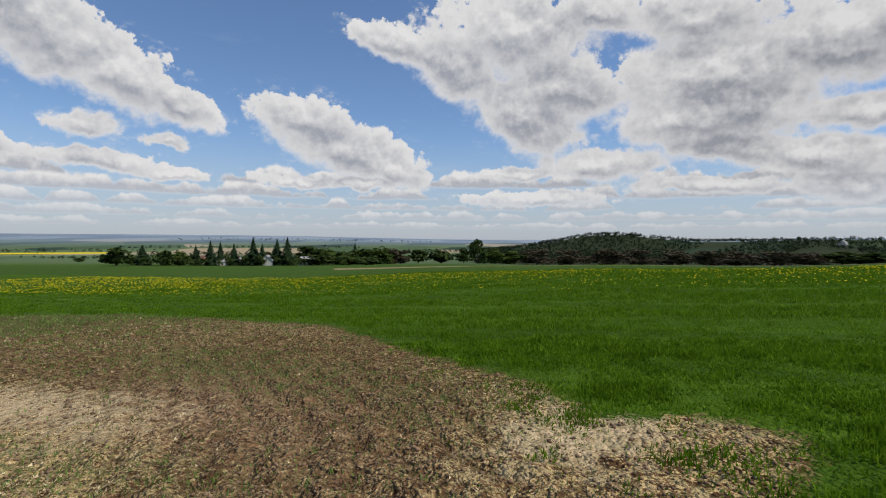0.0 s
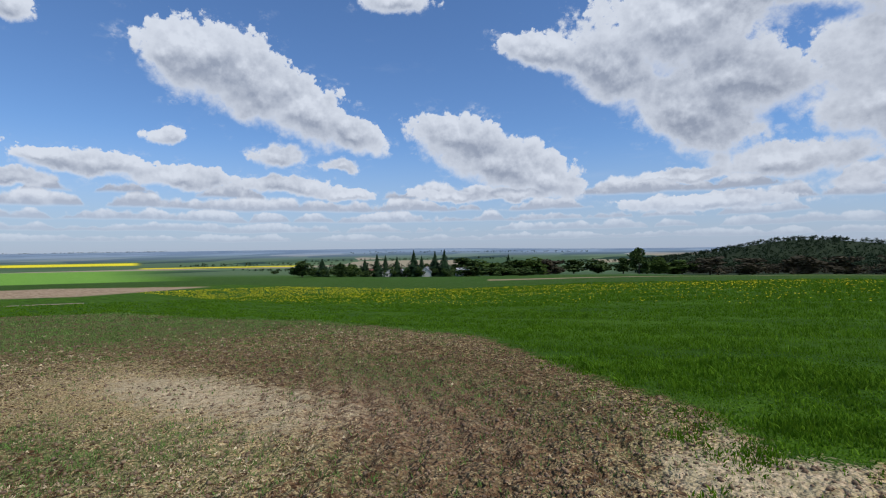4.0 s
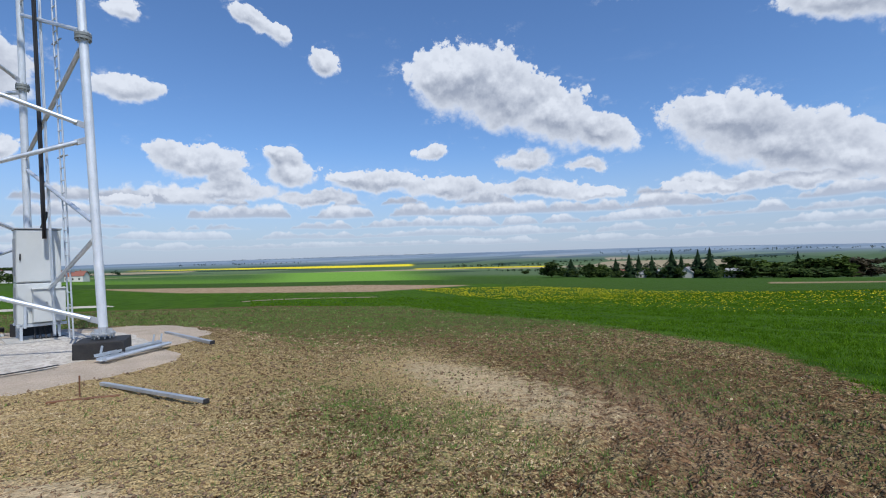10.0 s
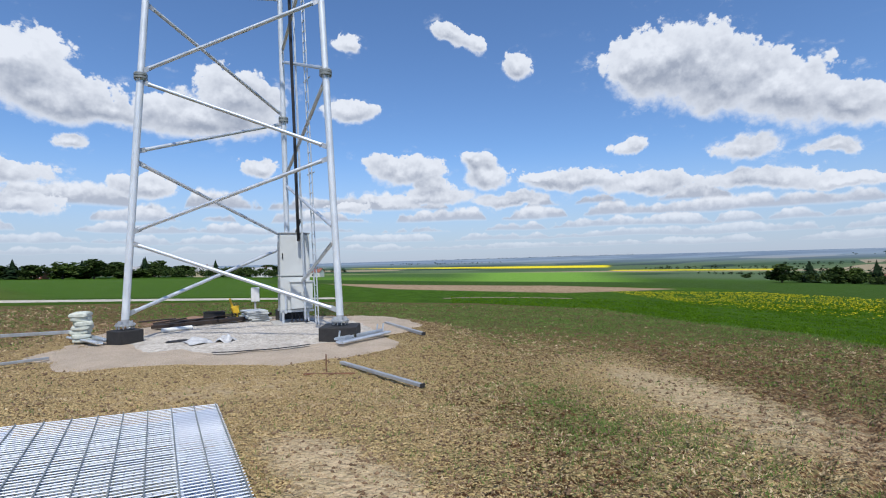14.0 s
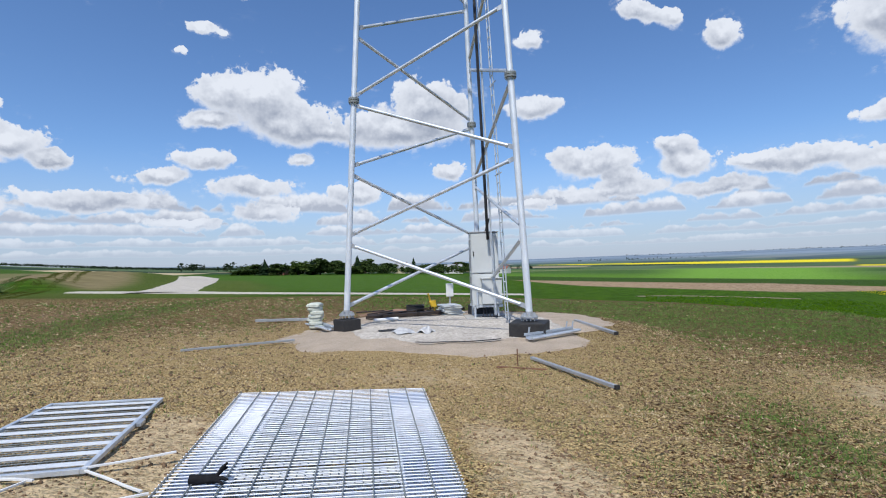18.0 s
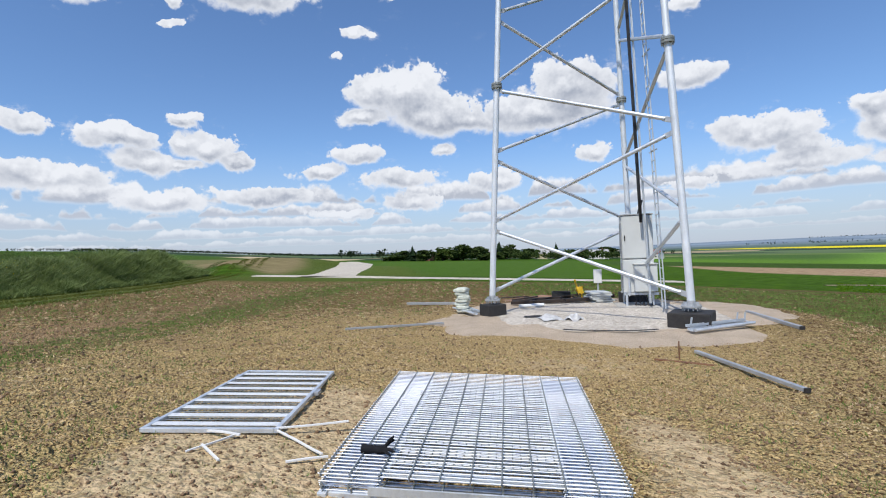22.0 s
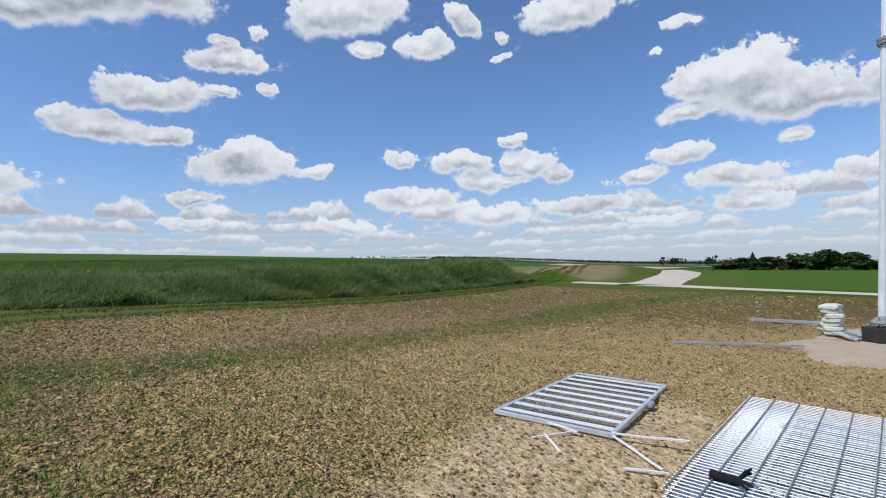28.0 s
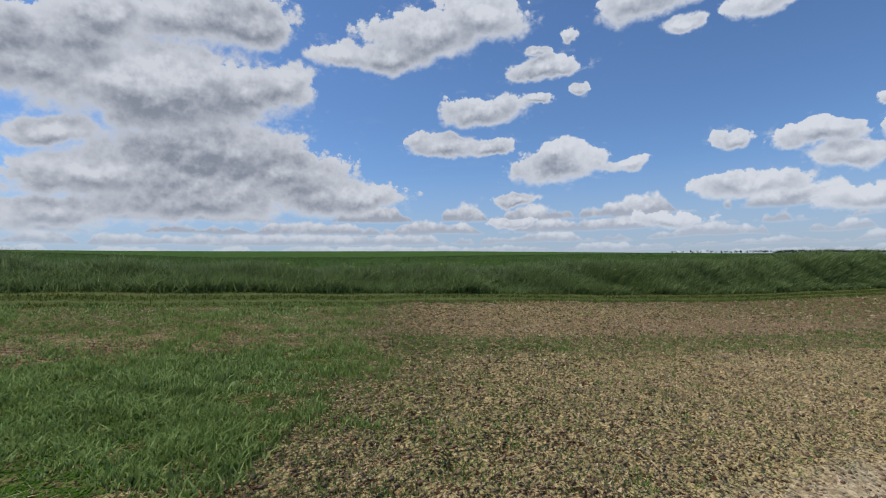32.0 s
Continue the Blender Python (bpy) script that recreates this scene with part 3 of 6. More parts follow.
M = {
    "ground": make_ground(),
    "road": make_gravel("white_gravel_road", (0.50, 0.45, 0.37), (0.68, 0.63, 0.55), 22.0),
    "gravel": make_gravel("pale_gravel", (0.42, 0.375, 0.315), (0.70, 0.655, 0.585), 17.0),
    "sand": make_gravel("sandy_apron", (0.51, 0.41, 0.305), (0.65, 0.54, 0.42), 40.0),
    "track": make_gravel("dusty_track", (0.26, 0.205, 0.135), (0.36, 0.29, 0.20), 55.0),
    "zinc": make_zinc("galvanised_steel", (0.52, 0.56, 0.60), (0.68, 0.72, 0.76), 0.42),
    "leg_zinc": make_zinc("galvanised_leg", (0.58, 0.62, 0.66), (0.74, 0.78, 0.82), 0.5, 0.30),
    "collar": make_zinc("dull_collar", (0.17, 0.185, 0.18), (0.27, 0.29, 0.28), 0.55, 0.3),
    "zinc_dark": make_zinc("galvanised_steel_dull", (0.36, 0.38, 0.40), (0.52, 0.54, 0.56), 0.45),
    "zinc_bright": make_zinc("galvanised_wire_new", (0.76, 0.79, 0.86), (0.88, 0.91, 0.96), 0.5, 0.25),
    "tube_pale": make_zinc("galvanised_slat", (0.60, 0.62, 0.63), (0.74, 0.76, 0.77), 0.55, 0.2),
    "cabinet": simple("cabinet_grey_paint", (0.52, 0.54, 0.53), (0.58, 0.60, 0.585), 0.45, 0.0, 2.0, 80.0, 0.05),
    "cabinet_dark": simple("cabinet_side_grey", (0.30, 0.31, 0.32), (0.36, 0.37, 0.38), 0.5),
    "black": simple("black_bitumen", (0.012, 0.012, 0.013), (0.035, 0.033, 0.032), 0.75, 0.0, 8.0, 50.0, 0.3),
    "cable": simple("black_cable", (0.012, 0.012, 0.014), (0.022, 0.022, 0.025), 0.5),
    "concrete": simple("concrete", (0.34, 0.33, 0.30), (0.48, 0.46, 0.42), 0.85, 0.0, 5.0, 90.0, 0.35),
    "white": simple("white_plastic", (0.70, 0.70, 0.68), (0.80, 0.80, 0.78), 0.4),
    "red_soil": simple("dug_soil", (0.17, 0.085, 0.045), (0.34, 0.20, 0.12), 0.95, 0.0, 3.0, 40.0, 0.5),
    "sack": simple("white_sack", (0.46, 0.49, 0.41), (0.66, 0.68, 0.60), 0.7, 0.0, 14.0, 120.0, 0.3),
    "sack_green": simple("green_print", (0.16, 0.34, 0.20), (0.26, 0.44, 0.28), 0.7),
    "rust": simple("rusty_steel", (0.12, 0.05, 0.025), (0.23, 0.11, 0.05), 0.8),
    "wood": simple("raw_board", (0.26, 0.18, 0.10), (0.40, 0.30, 0.18), 0.8),
    "dark_wood": simple("dark_board", (0.012, 0.009, 0.008), (0.045, 0.030, 0.022), 0.85),
    "yellow": simple("yellow_paint", (0.70, 0.42, 0.02), (0.80, 0.52, 0.04), 0.5),
    "glove": simple("black_rubber", (0.006, 0.006, 0.007), (0.018, 0.018, 0.02), 0.85, spec=0.15),
    "tarp": simple("grey_film", (0.36, 0.36, 0.36), (0.62, 0.62, 0.61), 0.5),
    "grass": leafy("crop_blades", (0.050, 0.125, 0.004), (0.185, 0.325, 0.018), 0.6, 0.4, (0.085, 0.180, 0.007)),
    "grass_dull": leafy("crop_blades_dull", (0.105, 0.175, 0.030), (0.50, 0.60, 0.22), 0.55, 0.34, (0.24, 0.32, 0.075)),
    "tall_grass": leafy("tall_grass", (0.080, 0.130, 0.030), (0.36, 0.44, 0.18), 0.6, 0.36, (0.15, 0.20, 0.06)),
    "seed_heads": leafy("seeding_grass", (0.20, 0.26, 0.12), (0.46, 0.50, 0.30), 0.7, 0.3, (0.28, 0.33, 0.17)),
    "verge": leafy("worn_verge_grass", (0.060, 0.085, 0.014), (0.20, 0.215, 0.055), 0.7, 0.3, (0.13, 0.14, 0.03)),
    "upper_grass": leafy("upper_crop", (0.060, 0.098, 0.026), (0.19, 0.235, 0.085), 0.6, 0.32, (0.125, 0.15, 0.055)),
    "straw": leafy("dry_stubble", (0.38, 0.275, 0.145), (0.76, 0.62, 0.385), 0.8, 0.15, (0.36, 0.25, 0.14)),
    "sprout": leafy("sparse_shoots", (0.10, 0.18, 0.035), (0.22, 0.33, 0.08), 0.7, 0.25, (0.24, 0.27, 0.10)),
    "clod": simple("soil_clods", (0.085, 0.050, 0.026), (0.30, 0.200, 0.115), 0.95, 0.0, 3.0, 40.0, 0.5),
    "flower": leafy("yellow_flowers", (0.70, 0.55, 0.01), (0.85, 0.75, 0.04), 0.6, 0.2, (0.75, 0.65, 0.02)),
    "needles": leafy("spruce_needles", (0.016, 0.034, 0.016), (0.038, 0.065, 0.028), 0.7, 0.1),
    "leaves": leafy("tree_leaves", (0.036, 0.064, 0.018), (0.105, 0.145, 0.042), 0.65, 0.2),
    "leaves_fresh": leafy("fresh_leaves", (0.06, 0.10, 0.02), (0.13, 0.18, 0.045), 0.65, 0.25),
    "twigs": leafy("bare_spring_wood", (0.062, 0.053, 0.034), (0.10, 0.086, 0.054), 0.8, 0.1),
    "far_wood": leafy("far_woodland", (0.024, 0.040, 0.020), (0.046, 0.066, 0.032), 0.8, 0.1),
    "bark": simple("bark", (0.05, 0.038, 0.028), (0.12, 0.095, 0.07), 0.9, 0.0, 4.0, 30.0, 0.6),
    "plaster": simple("white_plaster", (0.62, 0.60, 0.56), (0.74, 0.72, 0.67), 0.85),
    "ochre": simple("ochre_plaster", (0.48, 0.40, 0.26), (0.58, 0.50, 0.34), 0.85),
    "roof_red": simple("red_roof_tiles", (0.20, 0.075, 0.05), (0.30, 0.12, 0.08), 0.8),
    "roof_grey": simple("grey_roof_sheets", (0.30, 0.30, 0.30), (0.42, 0.42, 0.42), 0.7),
    "pane": simple("dark_window", (0.02, 0.025, 0.03), (0.04, 0.045, 0.05), 0.12),
}

# ---- the land ----
# Height of the land in metres, by bearing (degrees to the left of +y) and range.
RANGES = (14, 30, 60, 120, 250, 600, 1500, 4200)
LAND = (
    (-40, 0.15, 0.0, -0.7, -2.2, -6.0, -13, -2, 34),
    (-15, -0.33, -0.8, -1.9, -4.2, -10, -22, -14, 12),
    (0, -0.6, -1.28, -2.6, -5.0, -11, -22, -22, 8),
    (20, -0.88, -1.9, -3.6, -6.4, -12, -22, -26, 26),
    (45, -1.0, -2.1, -3.9, -6.4, -10.4, -17, -28, 22),
    (70, -0.9, -1.8, -3.2, -5.4, -8.5, -14, -24, 8),
    (95, -0.6, -1.2, -2.1, -3.3, -4.4, -8, -14, -4),
    (120, -0.45, -0.8, -0.9, -0.9, -0.9, 0, 5, 24),
    (140, -0.15, -0.25, 0.1, 1.3, 6.2, 15, 32, 40),
    (176, 0.53, 1.1, 2.2, 5.1, 12.6, 24, 30, 30),
    (220, 1.05, 2.0, 3.8, 7.0, 13.4, 24, 30, 30),
    (270, 0.95, 1.9, 3.4, 6.0, 11.0, 18, 25, 40),
)
BANK = (0.68, -12.9, -0.88, -0.475)  # a point on the foot of the bank and its direction
TOWER = (-14.4, 0.31)
PAD_Z = -0.53


def catmull(p0, p1, p2, p3, f):
    return p1 + 0.5 * f * (p2 - p0 + f * (2 * p0 - 5 * p1 + 4 * p2 - p3 + f * (3 * (p1 - p2) + p3 - p0)))


def smooth(lo, hi, v):
    f = np.clip((v - lo) / (hi - lo), 0, 1)
    return f * f * (3 - 2 * f)


def land(x, y):
    """The height of the ground at x, y (numbers or arrays), with the bank and the gravel pad."""
    x, y = np.asarray(x, float), np.asarray(y, float)
    r, az = np.hypot(x, y), np.degrees(np.arctan2(-x, y))
    bearings = [row[0] for row in LAND]
    table = np.array([row[1:] for row in LAND], float)
    near = np.array([[0.068 * -math.sin(radians(a)) * d - 0.0427 * math.cos(radians(a)) * d for d in (0, 3.5, 7)] for a in bearings])
    table = np.hstack([near, table])
    us = np.log1p(np.array((0, 3.5, 7) + RANGES, float) / 10)
    u = np.clip(np.log1p(r / 10), 0, us[-1] - 1e-6)
    k = np.clip(np.searchsorted(us, u, side="right") - 1, 0, len(us) - 2)
    f = (u - us[k]) / (us[k + 1] - us[k])
    n, m = len(bearings), len(us)
    ext = np.array(bearings + [bearings[0] + 360], float)
    a = (az - bearings[0]) % 360 + bearings[0]
    j = np.clip(np.searchsorted(ext, a, side="right") - 1, 0, n - 1)
    g = (a - ext[j]) / (ext[j + 1] - ext[j])
    rows = []
    for d in (-1, 0, 1, 2):
        jj = (j + d) % n
        rows.append(catmull(*[table[jj, np.clip(k + e, 0, m - 1)] for e in (-1, 0, 1, 2)], f))
    z = catmull(*rows, g)
    # wooded hill across the valley, far ridges
    for hx, hy, w, d, h in HILLS:
        z = z + h * np.exp(-(((x - hx) / w) ** 2) - ((y - hy) / d) ** 2)
    # the bank beside the track
    s, off = along_bank(x, y)
    fade = 1 - smooth(49, 58, s)
    tall = 0.45 + 0.040 * np.clip(s, 0, 60)
    z = z + tall * smooth(3.3, 5.0 + 0.4 * tall, off) * fade * (1 - smooth(22, 80, off))
    # hollow worn by traffic beside the stacked panels
    z = z - 0.10 * np.exp(-(((x + 2.8) / 1.0) ** 2) - ((y + 0.75) / 1.3) ** 2)
    # level pad under the tower
    p = np.hypot(x - TOWER[0], y - TOWER[1])
    w = 1 - smooth(4.6, 7.4, p)
    return z * (1 - w) + PAD_Z * w


def along_bank(x, y):
    """Distance along the bank's foot and away from it, uphill positive."""
    px, py, dx, dy = BANK
    return (x - px) * dx + (y - py) * dy, (y - py) * dx - (x - px) * dy


HILLS = ((250, 872, 105, 120, 16), (225, 860, 190, 120, 13), (560, 800, 260, 160, 19), (-74, -56, 15, 8, 1.7), (-57, -46, 5, 3, 1.3), (-92, -53, 16, 4, 1.4), (-66, -27, 9, 4, 0.7))


TILLED = (
    (1.15, 3.2), (1.9, 4.0), (1.7, 4.3), (0.8, 4.4), (0.62, 5.0), (0.42, 5.8), (-0.5, 7.2), (-1.76, 9.2), (-3.6, 12.0), (-7.5, 15.0), (-12.1, 17.8), (-20, 20.6), (-33, 25.8),
    (-43, 20), (-46, 8), (-45, -10), (-41.5, -20), (-38, -33.4), (-13.9, -20.9), (-2.4, -14.7), (0.9, -12.6), (0.72, -10.4), (0.75, -8.2),
    (0.8, -7.1), (0.46, -6.1), (0.49, -5.26), (0.95, -5.1), (1.0, -4.6), (0.65, -4.3), (0.65, -3.95), (1.0, -3.45), (1.2, -2.8), (1.35, -2.3), (1.5, -1.0), (1.2, 1.0), (0.9, 2.4),
)


def polygon_distance(x, y, poly):
    """Signed distance to a closed outline, positive inside."""
    best = np.full(x.shape, 1e9)
    inner = np.zeros(x.shape, bool)
    for (ax, ay), (bx, by) in zip(poly, poly[1:] + poly[:1]):
        dx, dy = bx - ax, by - ay
        t = np.clip(((x - ax) * dx + (y - ay) * dy) / (dx * dx + dy * dy), 0, 1)
        best = np.minimum(best, np.hypot(x - ax - t * dx, y - ay - t * dy))
        if dy:
            inner ^= ((ay > y) != (by > y)) & (x < (y - ay) * dx / dy + ax)
    return np.where(inner, best, -best)


def line_distance(x, y, pts):
    best = np.full(np.shape(x), 1e9)
    for (ax, ay), (bx, by) in zip(pts, pts[1:]):
        dx, dy = bx - ax, by - ay
        t = np.clip(((x - ax) * dx + (y - ay) * dy) / (dx * dx + dy * dy), 0, 1)
        best = np.minimum(best, np.hypot(x - ax - t * dx, y - ay - t * dy))
    return best


def blob(x, y, cx, cy, w, d, turn=0.0):
    c, s = math.cos(radians(turn)), math.sin(radians(turn))
    u, v = ((x - cx) * c + (y - cy) * s) / w, (-(x - cx) * s + (y - cy) * c) / d
    return np.exp(-(u * u + v * v))


ROAD = ((-57, 9), (-54, 0), (-51, -20), (-50, -37))
SIDE_ROAD = ((-49, -28), (-60, -32), (-75, -39), (-100, -49), (-150, -71), (-210, -105))
RINGS, SPOKES = 490, 860


LATTICE = np.random.default_rng(99).uniform(-1, 1, (8, 256, 256))


def grid_noise(x, y, layer):
    """Smooth noise of arrays, from -1 to 1, with one swing about every unit."""
    i, j = np.floor(x).astype(int), np.floor(y).astype(int)
    f, g = x - i, y - j
    f, g = f * f * (3 - 2 * f), g * g * (3 - 2 * g)
    t = LATTICE[layer]
    a, b = t[i % 256, j % 256], t[(i + 1) % 256, j % 256]
    c, d = t[i % 256, (j + 1) % 256], t[(i + 1) % 256, (j + 1) % 256]
    return (a * (1 - f) + b * f) * (1 - g) + (c * (1 - f) + d * f) * g


def fields(x, y):
    """Weights of the covers of the ground, by place."""
    r, az = np.hypot(x, y), np.degrees(np.arctan2(-x, y)) % 360
    az = np.where(az > 300, az - 360, az)
    inside = polygon_distance(x, y, TILLED)
    s, off = along_bank(x, y)
    band = 0.498 * x + 0.867 * y
    w = {}
    w["crop"] = (1 - 0.45 * (r < 17) * (az > 160) * (off < 0)) * (1 - smooth(-0.7, 0.25, inside / (1 + 0.03 * r))) * (1 - 0.40 * smooth(-5.4, -4.8, off) * (r < 60)) * (1 - 0.5 * np.exp(-(((off + 4.5) / 0.25) ** 2)) * (r < 30))
    near_tower = blob(x, y, -9.0, -1.0, 6.5, 4.8)
    w["straw"] = np.clip(0.3 + 0.9 * near_tower + 0.75 * blob(x, y, -6.4, 6.1, 4.0, 1.25, -27) - 0.35 * blob(x, y, -4.8, 3.3, 2.0, 0.9, -15) + 0.10 * smooth(0.9, 0.2, inside) * (y > 1) * smooth(9.5, 6.5, y) - 0.28 * blob(x, y, -0.9, 4.4, 1.5, 2.2, 20) + 0.30 * blob(x, y, -9.0, -4.5, 4.5, 3.0) + 0.25 * blob(x, y, -5.0, 2.0, 1.4, 0.7) - 0.18 * blob(x, y, -3.6, 8.0, 4.0, 1.8, -38) + 0.40 * blob(x, y, -3.2, 4.4, 1.4, 1.0, -30) + 0.3 * blob(x, y, -6.0, 1.3, 2.8, 1.6) + 0.30 * blob(x, y, -2.5, -5.0, 5.0, 3.2) - 0.25 * blob(x, y, -1.6, 6.0, 1.2, 4.5, 12)
                         + 0.6 * blob(x, y, 0.6, 4.3, 1.6, 1.0, 40) - 0.35 * smooth(13, 24, r)
                         - 0.35 * blob(x, y, -7.0, 7.5, 7.0, 1.5, -28) - 0.3 * blob(x, y, -6.0, 2.5, 2.5, 0.7, -10), 0, 1)
    w["straw"] = np.clip(w["straw"] + 0.7 * smooth(-4.2, -3.6, off) * (1 - smooth(-0.6, 0.0, off)) * smooth(0.2, 1.6, x) * (r < 40) * (0.6 + 0.8 * grid_noise(0.5 * s, 2.2 * off, 6)), 0, 1)
    # bearings where added straw stands in for brighter light on the ground
    lit_side = smooth(96, 112, az) * (1 - smooth(172, 190, az)) * smooth(5, 9, r) * (r < 60)
    w["straw"] = np.clip(w["straw"] + 0.24 * lit_side, 0, 1)
    w["red"] = np.clip(0.8 * blob(x, y, -7.5, -11.0, 7.5, 1.5, 18) + 0.7 * blob(x, y, -21, -17.0, 9.0, 1.8, 22) + 0.7 * blob(x, y, -2.5, 5.8, 2.6, 1.3, -45) + 0.5 * blob(x, y, 0.8, -8.2, 1.0, 1.2) + 1.2 * blob(x, y, -21.5, -1.8, 4.5, 3.2), 0, 1)
    strip = line_distance(x, y, ((-0.3, -7.3), (-5.7, -8.7), (-11.4, -10.6), (-20.7, -14.3), (-34.6, -17.3), (-44, -15)))
    w["sprout"] = np.clip(0.30 + 1.0 * np.exp(-(strip / (0.5 + 0.03 * r)) ** 2) + 0.55 * blob(x, y, -5.0, 3.7, 2.2, 0.7, -15) + 0.40 * blob(x, y, -3.4, 4.2, 1.6, 0.5, -10) + 0.4 * blob(x, y, -2.6, 7.0, 4.0, 0.9, -35) + smooth(11, 22, r) * (0.5 - 0.35 * smooth(92, 104, az))
                          + 0.25 * smooth(1.2, 0.0, inside) * (y < 1) - 0.12 * blob(x, y, -1.5, 5.0, 2.5, 2.5) + 0.12 * blob(x, y, -1.0, -4.2, 2.5, 2.0), 0, 1) * (1 - 0.7 * near_tower) * (1 - 0.25 * lit_side) * (1 - 0.9 * blob(x, y, -21.0, -1.8, 5.0, 3.5))
    # meadow strips beside the track at the bank
    w["meadow"] = (smooth(0.0, 0.5, off) * (1 - smooth(3.2, 3.8, off)) * (1 - smooth(52, 57, s)) + 0.6 * smooth(-4.5, -2.5, off) * (1 - smooth(-0.2, 0.3, off)) * (x > 0.8)) * (r < 160)
    verge = line_distance(x, y, SIDE_ROAD)
    w["meadow"] = np.clip(w["meadow"] + 0.8 * smooth(14, 7, verge) * (r < 130), 0, 1)
    w["dark_green"] = np.clip(smooth(3.4, 3.9, off) * (r < 400) * (az > 125) + smooth(49, 53, band) * (az < 60) * (r < 300) * 0.75
                              + 0.6 * smooth(56, 60, r) * (1 - smooth(225, 240, r)) * smooth(88, 92, az) * (1 - smooth(119, 122, az))
                              + smooth(150, 170, r) * (az > 36) * (az < 90) * (r < 235), 0, 1)
    w["light_green"] = 0.10 * smooth(6.5, 7.5, off) * (r < 400) * (az > 125) + smooth(228, 240, r) * (1 - smooth(950, 1000, r)) * smooth(44, 55, az) * (1 - 0.55 * smooth(62, 70, az)) * (1 - smooth(84, 86, az)) + smooth(60, 64, r) * (1 - smooth(225, 240, r)) * smooth(86, 90, az) * (1 - smooth(117, 119, az)) * 0.15
    w["ploughed"] = smooth(0, 3, polygon_distance(x, y, ((-165, 20), (-140, 92), (-99, 106), (-80, 56), (-110, 30)))) + smooth(96, 99, band) * (1 - smooth(116, 120, band)) * (az < 14) * 0.8 + 0.6 * smooth(0, 4, polygon_distance(x, y, ((-55, -36), (-54, -62), (-85, -92), (-118, -70), (-78, -46)))) + smooth(0, 6, polygon_distance(x, y, ((-78, -62), (-150, -84), (-190, -150), (-110, -120)))) * 0.4
    w["dry_field"] = smooth(0, 8, polygon_distance(x, y, ((-210, -118), (-420, -190), (-420, -330), (-230, -200)))) + smooth(400, 430, r) * (1 - smooth(640, 680, r)) * smooth(26, 27, az) * (1 - smooth(33, 34, az)) * 0.4
    w["dry_field"] = w["dry_field"] + 0.10 * (np.exp(-(((off - 0.9) / 0.25) ** 2)) + np.exp(-(((off - 2.3) / 0.25) ** 2))) * (s < 55) * (az > 120)
    w["rape"] = smooth(0, 30, r - 1490 - 9 * np.clip(az - 60, 0, 30)) * (1 - smooth(1740, 1770, r)) * smooth(50, 51, az) * (1 - smooth(79, 80, az)) + smooth(1150, 1180, r) * (1 - smooth(1270, 1300, r)) * smooth(34, 35, az) * (1 - smooth(50, 51, az))
    w["far"] = smooth(260, 420, r) * (1 - w["rape"]) * (1 - w["light_green"]) * (1 - np.clip(w["dry_field"], 0, 1)) * (1 - smooth(135, 150, az))
    # painted haze sets in with range
    w["ridge_haze"] = smooth(1500, 2700, r)
    w["wooded"] = smooth(425, 470, r) * (1 - smooth(960, 1050, r)) * smooth(-48, -44, az) * (1 - smooth(-3, 0, az)) * np.where(az < -20, 0.45 + 0.55 * (grid_noise(x * 0.02, y * 0.02, 3) > -0.25), 1.0)
    w["dark_green"] = np.clip(w["dark_green"] + smooth(150, 300, r) * smooth(130, 140, az), 0, 1)
    wave = inside * 19.0 + 1.4 * grid_noise(x * 1.1, y * 1.1, 5)
    near_edge = smooth(0.2, 0.8, inside) * (1 - smooth(3.2, 5.0, inside)) * (y > 1.0) * (x > -12)
    w["sandy"] = np.clip(1.5 * blob(x, y, -3.3, -2.6, 1.5, 0.85, 20) + 1.3 * blob(x, y, -2.2, -2.1, 1.1, 0.7) + 0.8 * blob(x, y, -4.6, -2.5, 1.2, 0.5, 15) + 0.7 * blob(x, y, -3.0, 1.0, 0.7, 0.6) + blob(x, y, -4.4, 0.75, 1.3, 0.45, 12) + 0.5 * blob(x, y, -8.2, -0.3, 1.2, 2.0) + 0.5 * blob(x, y, 0.7, 4.2, 1.2, 0.7, 40) + 0.72 * blob(x, y, -5.7, 6.1, 3.6, 1.1, -14) + 0.24 * smooth(0.85, 0.3, inside) * (y > 2.6) * smooth(9.0, 6.5, y) + 0.25 * blob(x, y, -3.3, 4.5, 1.0, 0.9), 0, 1)
    # mask of the furrow troughs that get the painted shade
    w["turned"] = np.clip(1.35 - 2.4 * np.abs(np.sin(wave / 2)) + 0.6 * grid_noise(x * 3.0, y * 3.0, 2), 0, 1) * near_edge
    return {k: np.clip(v, 0, 1) for k, v in w.items()}


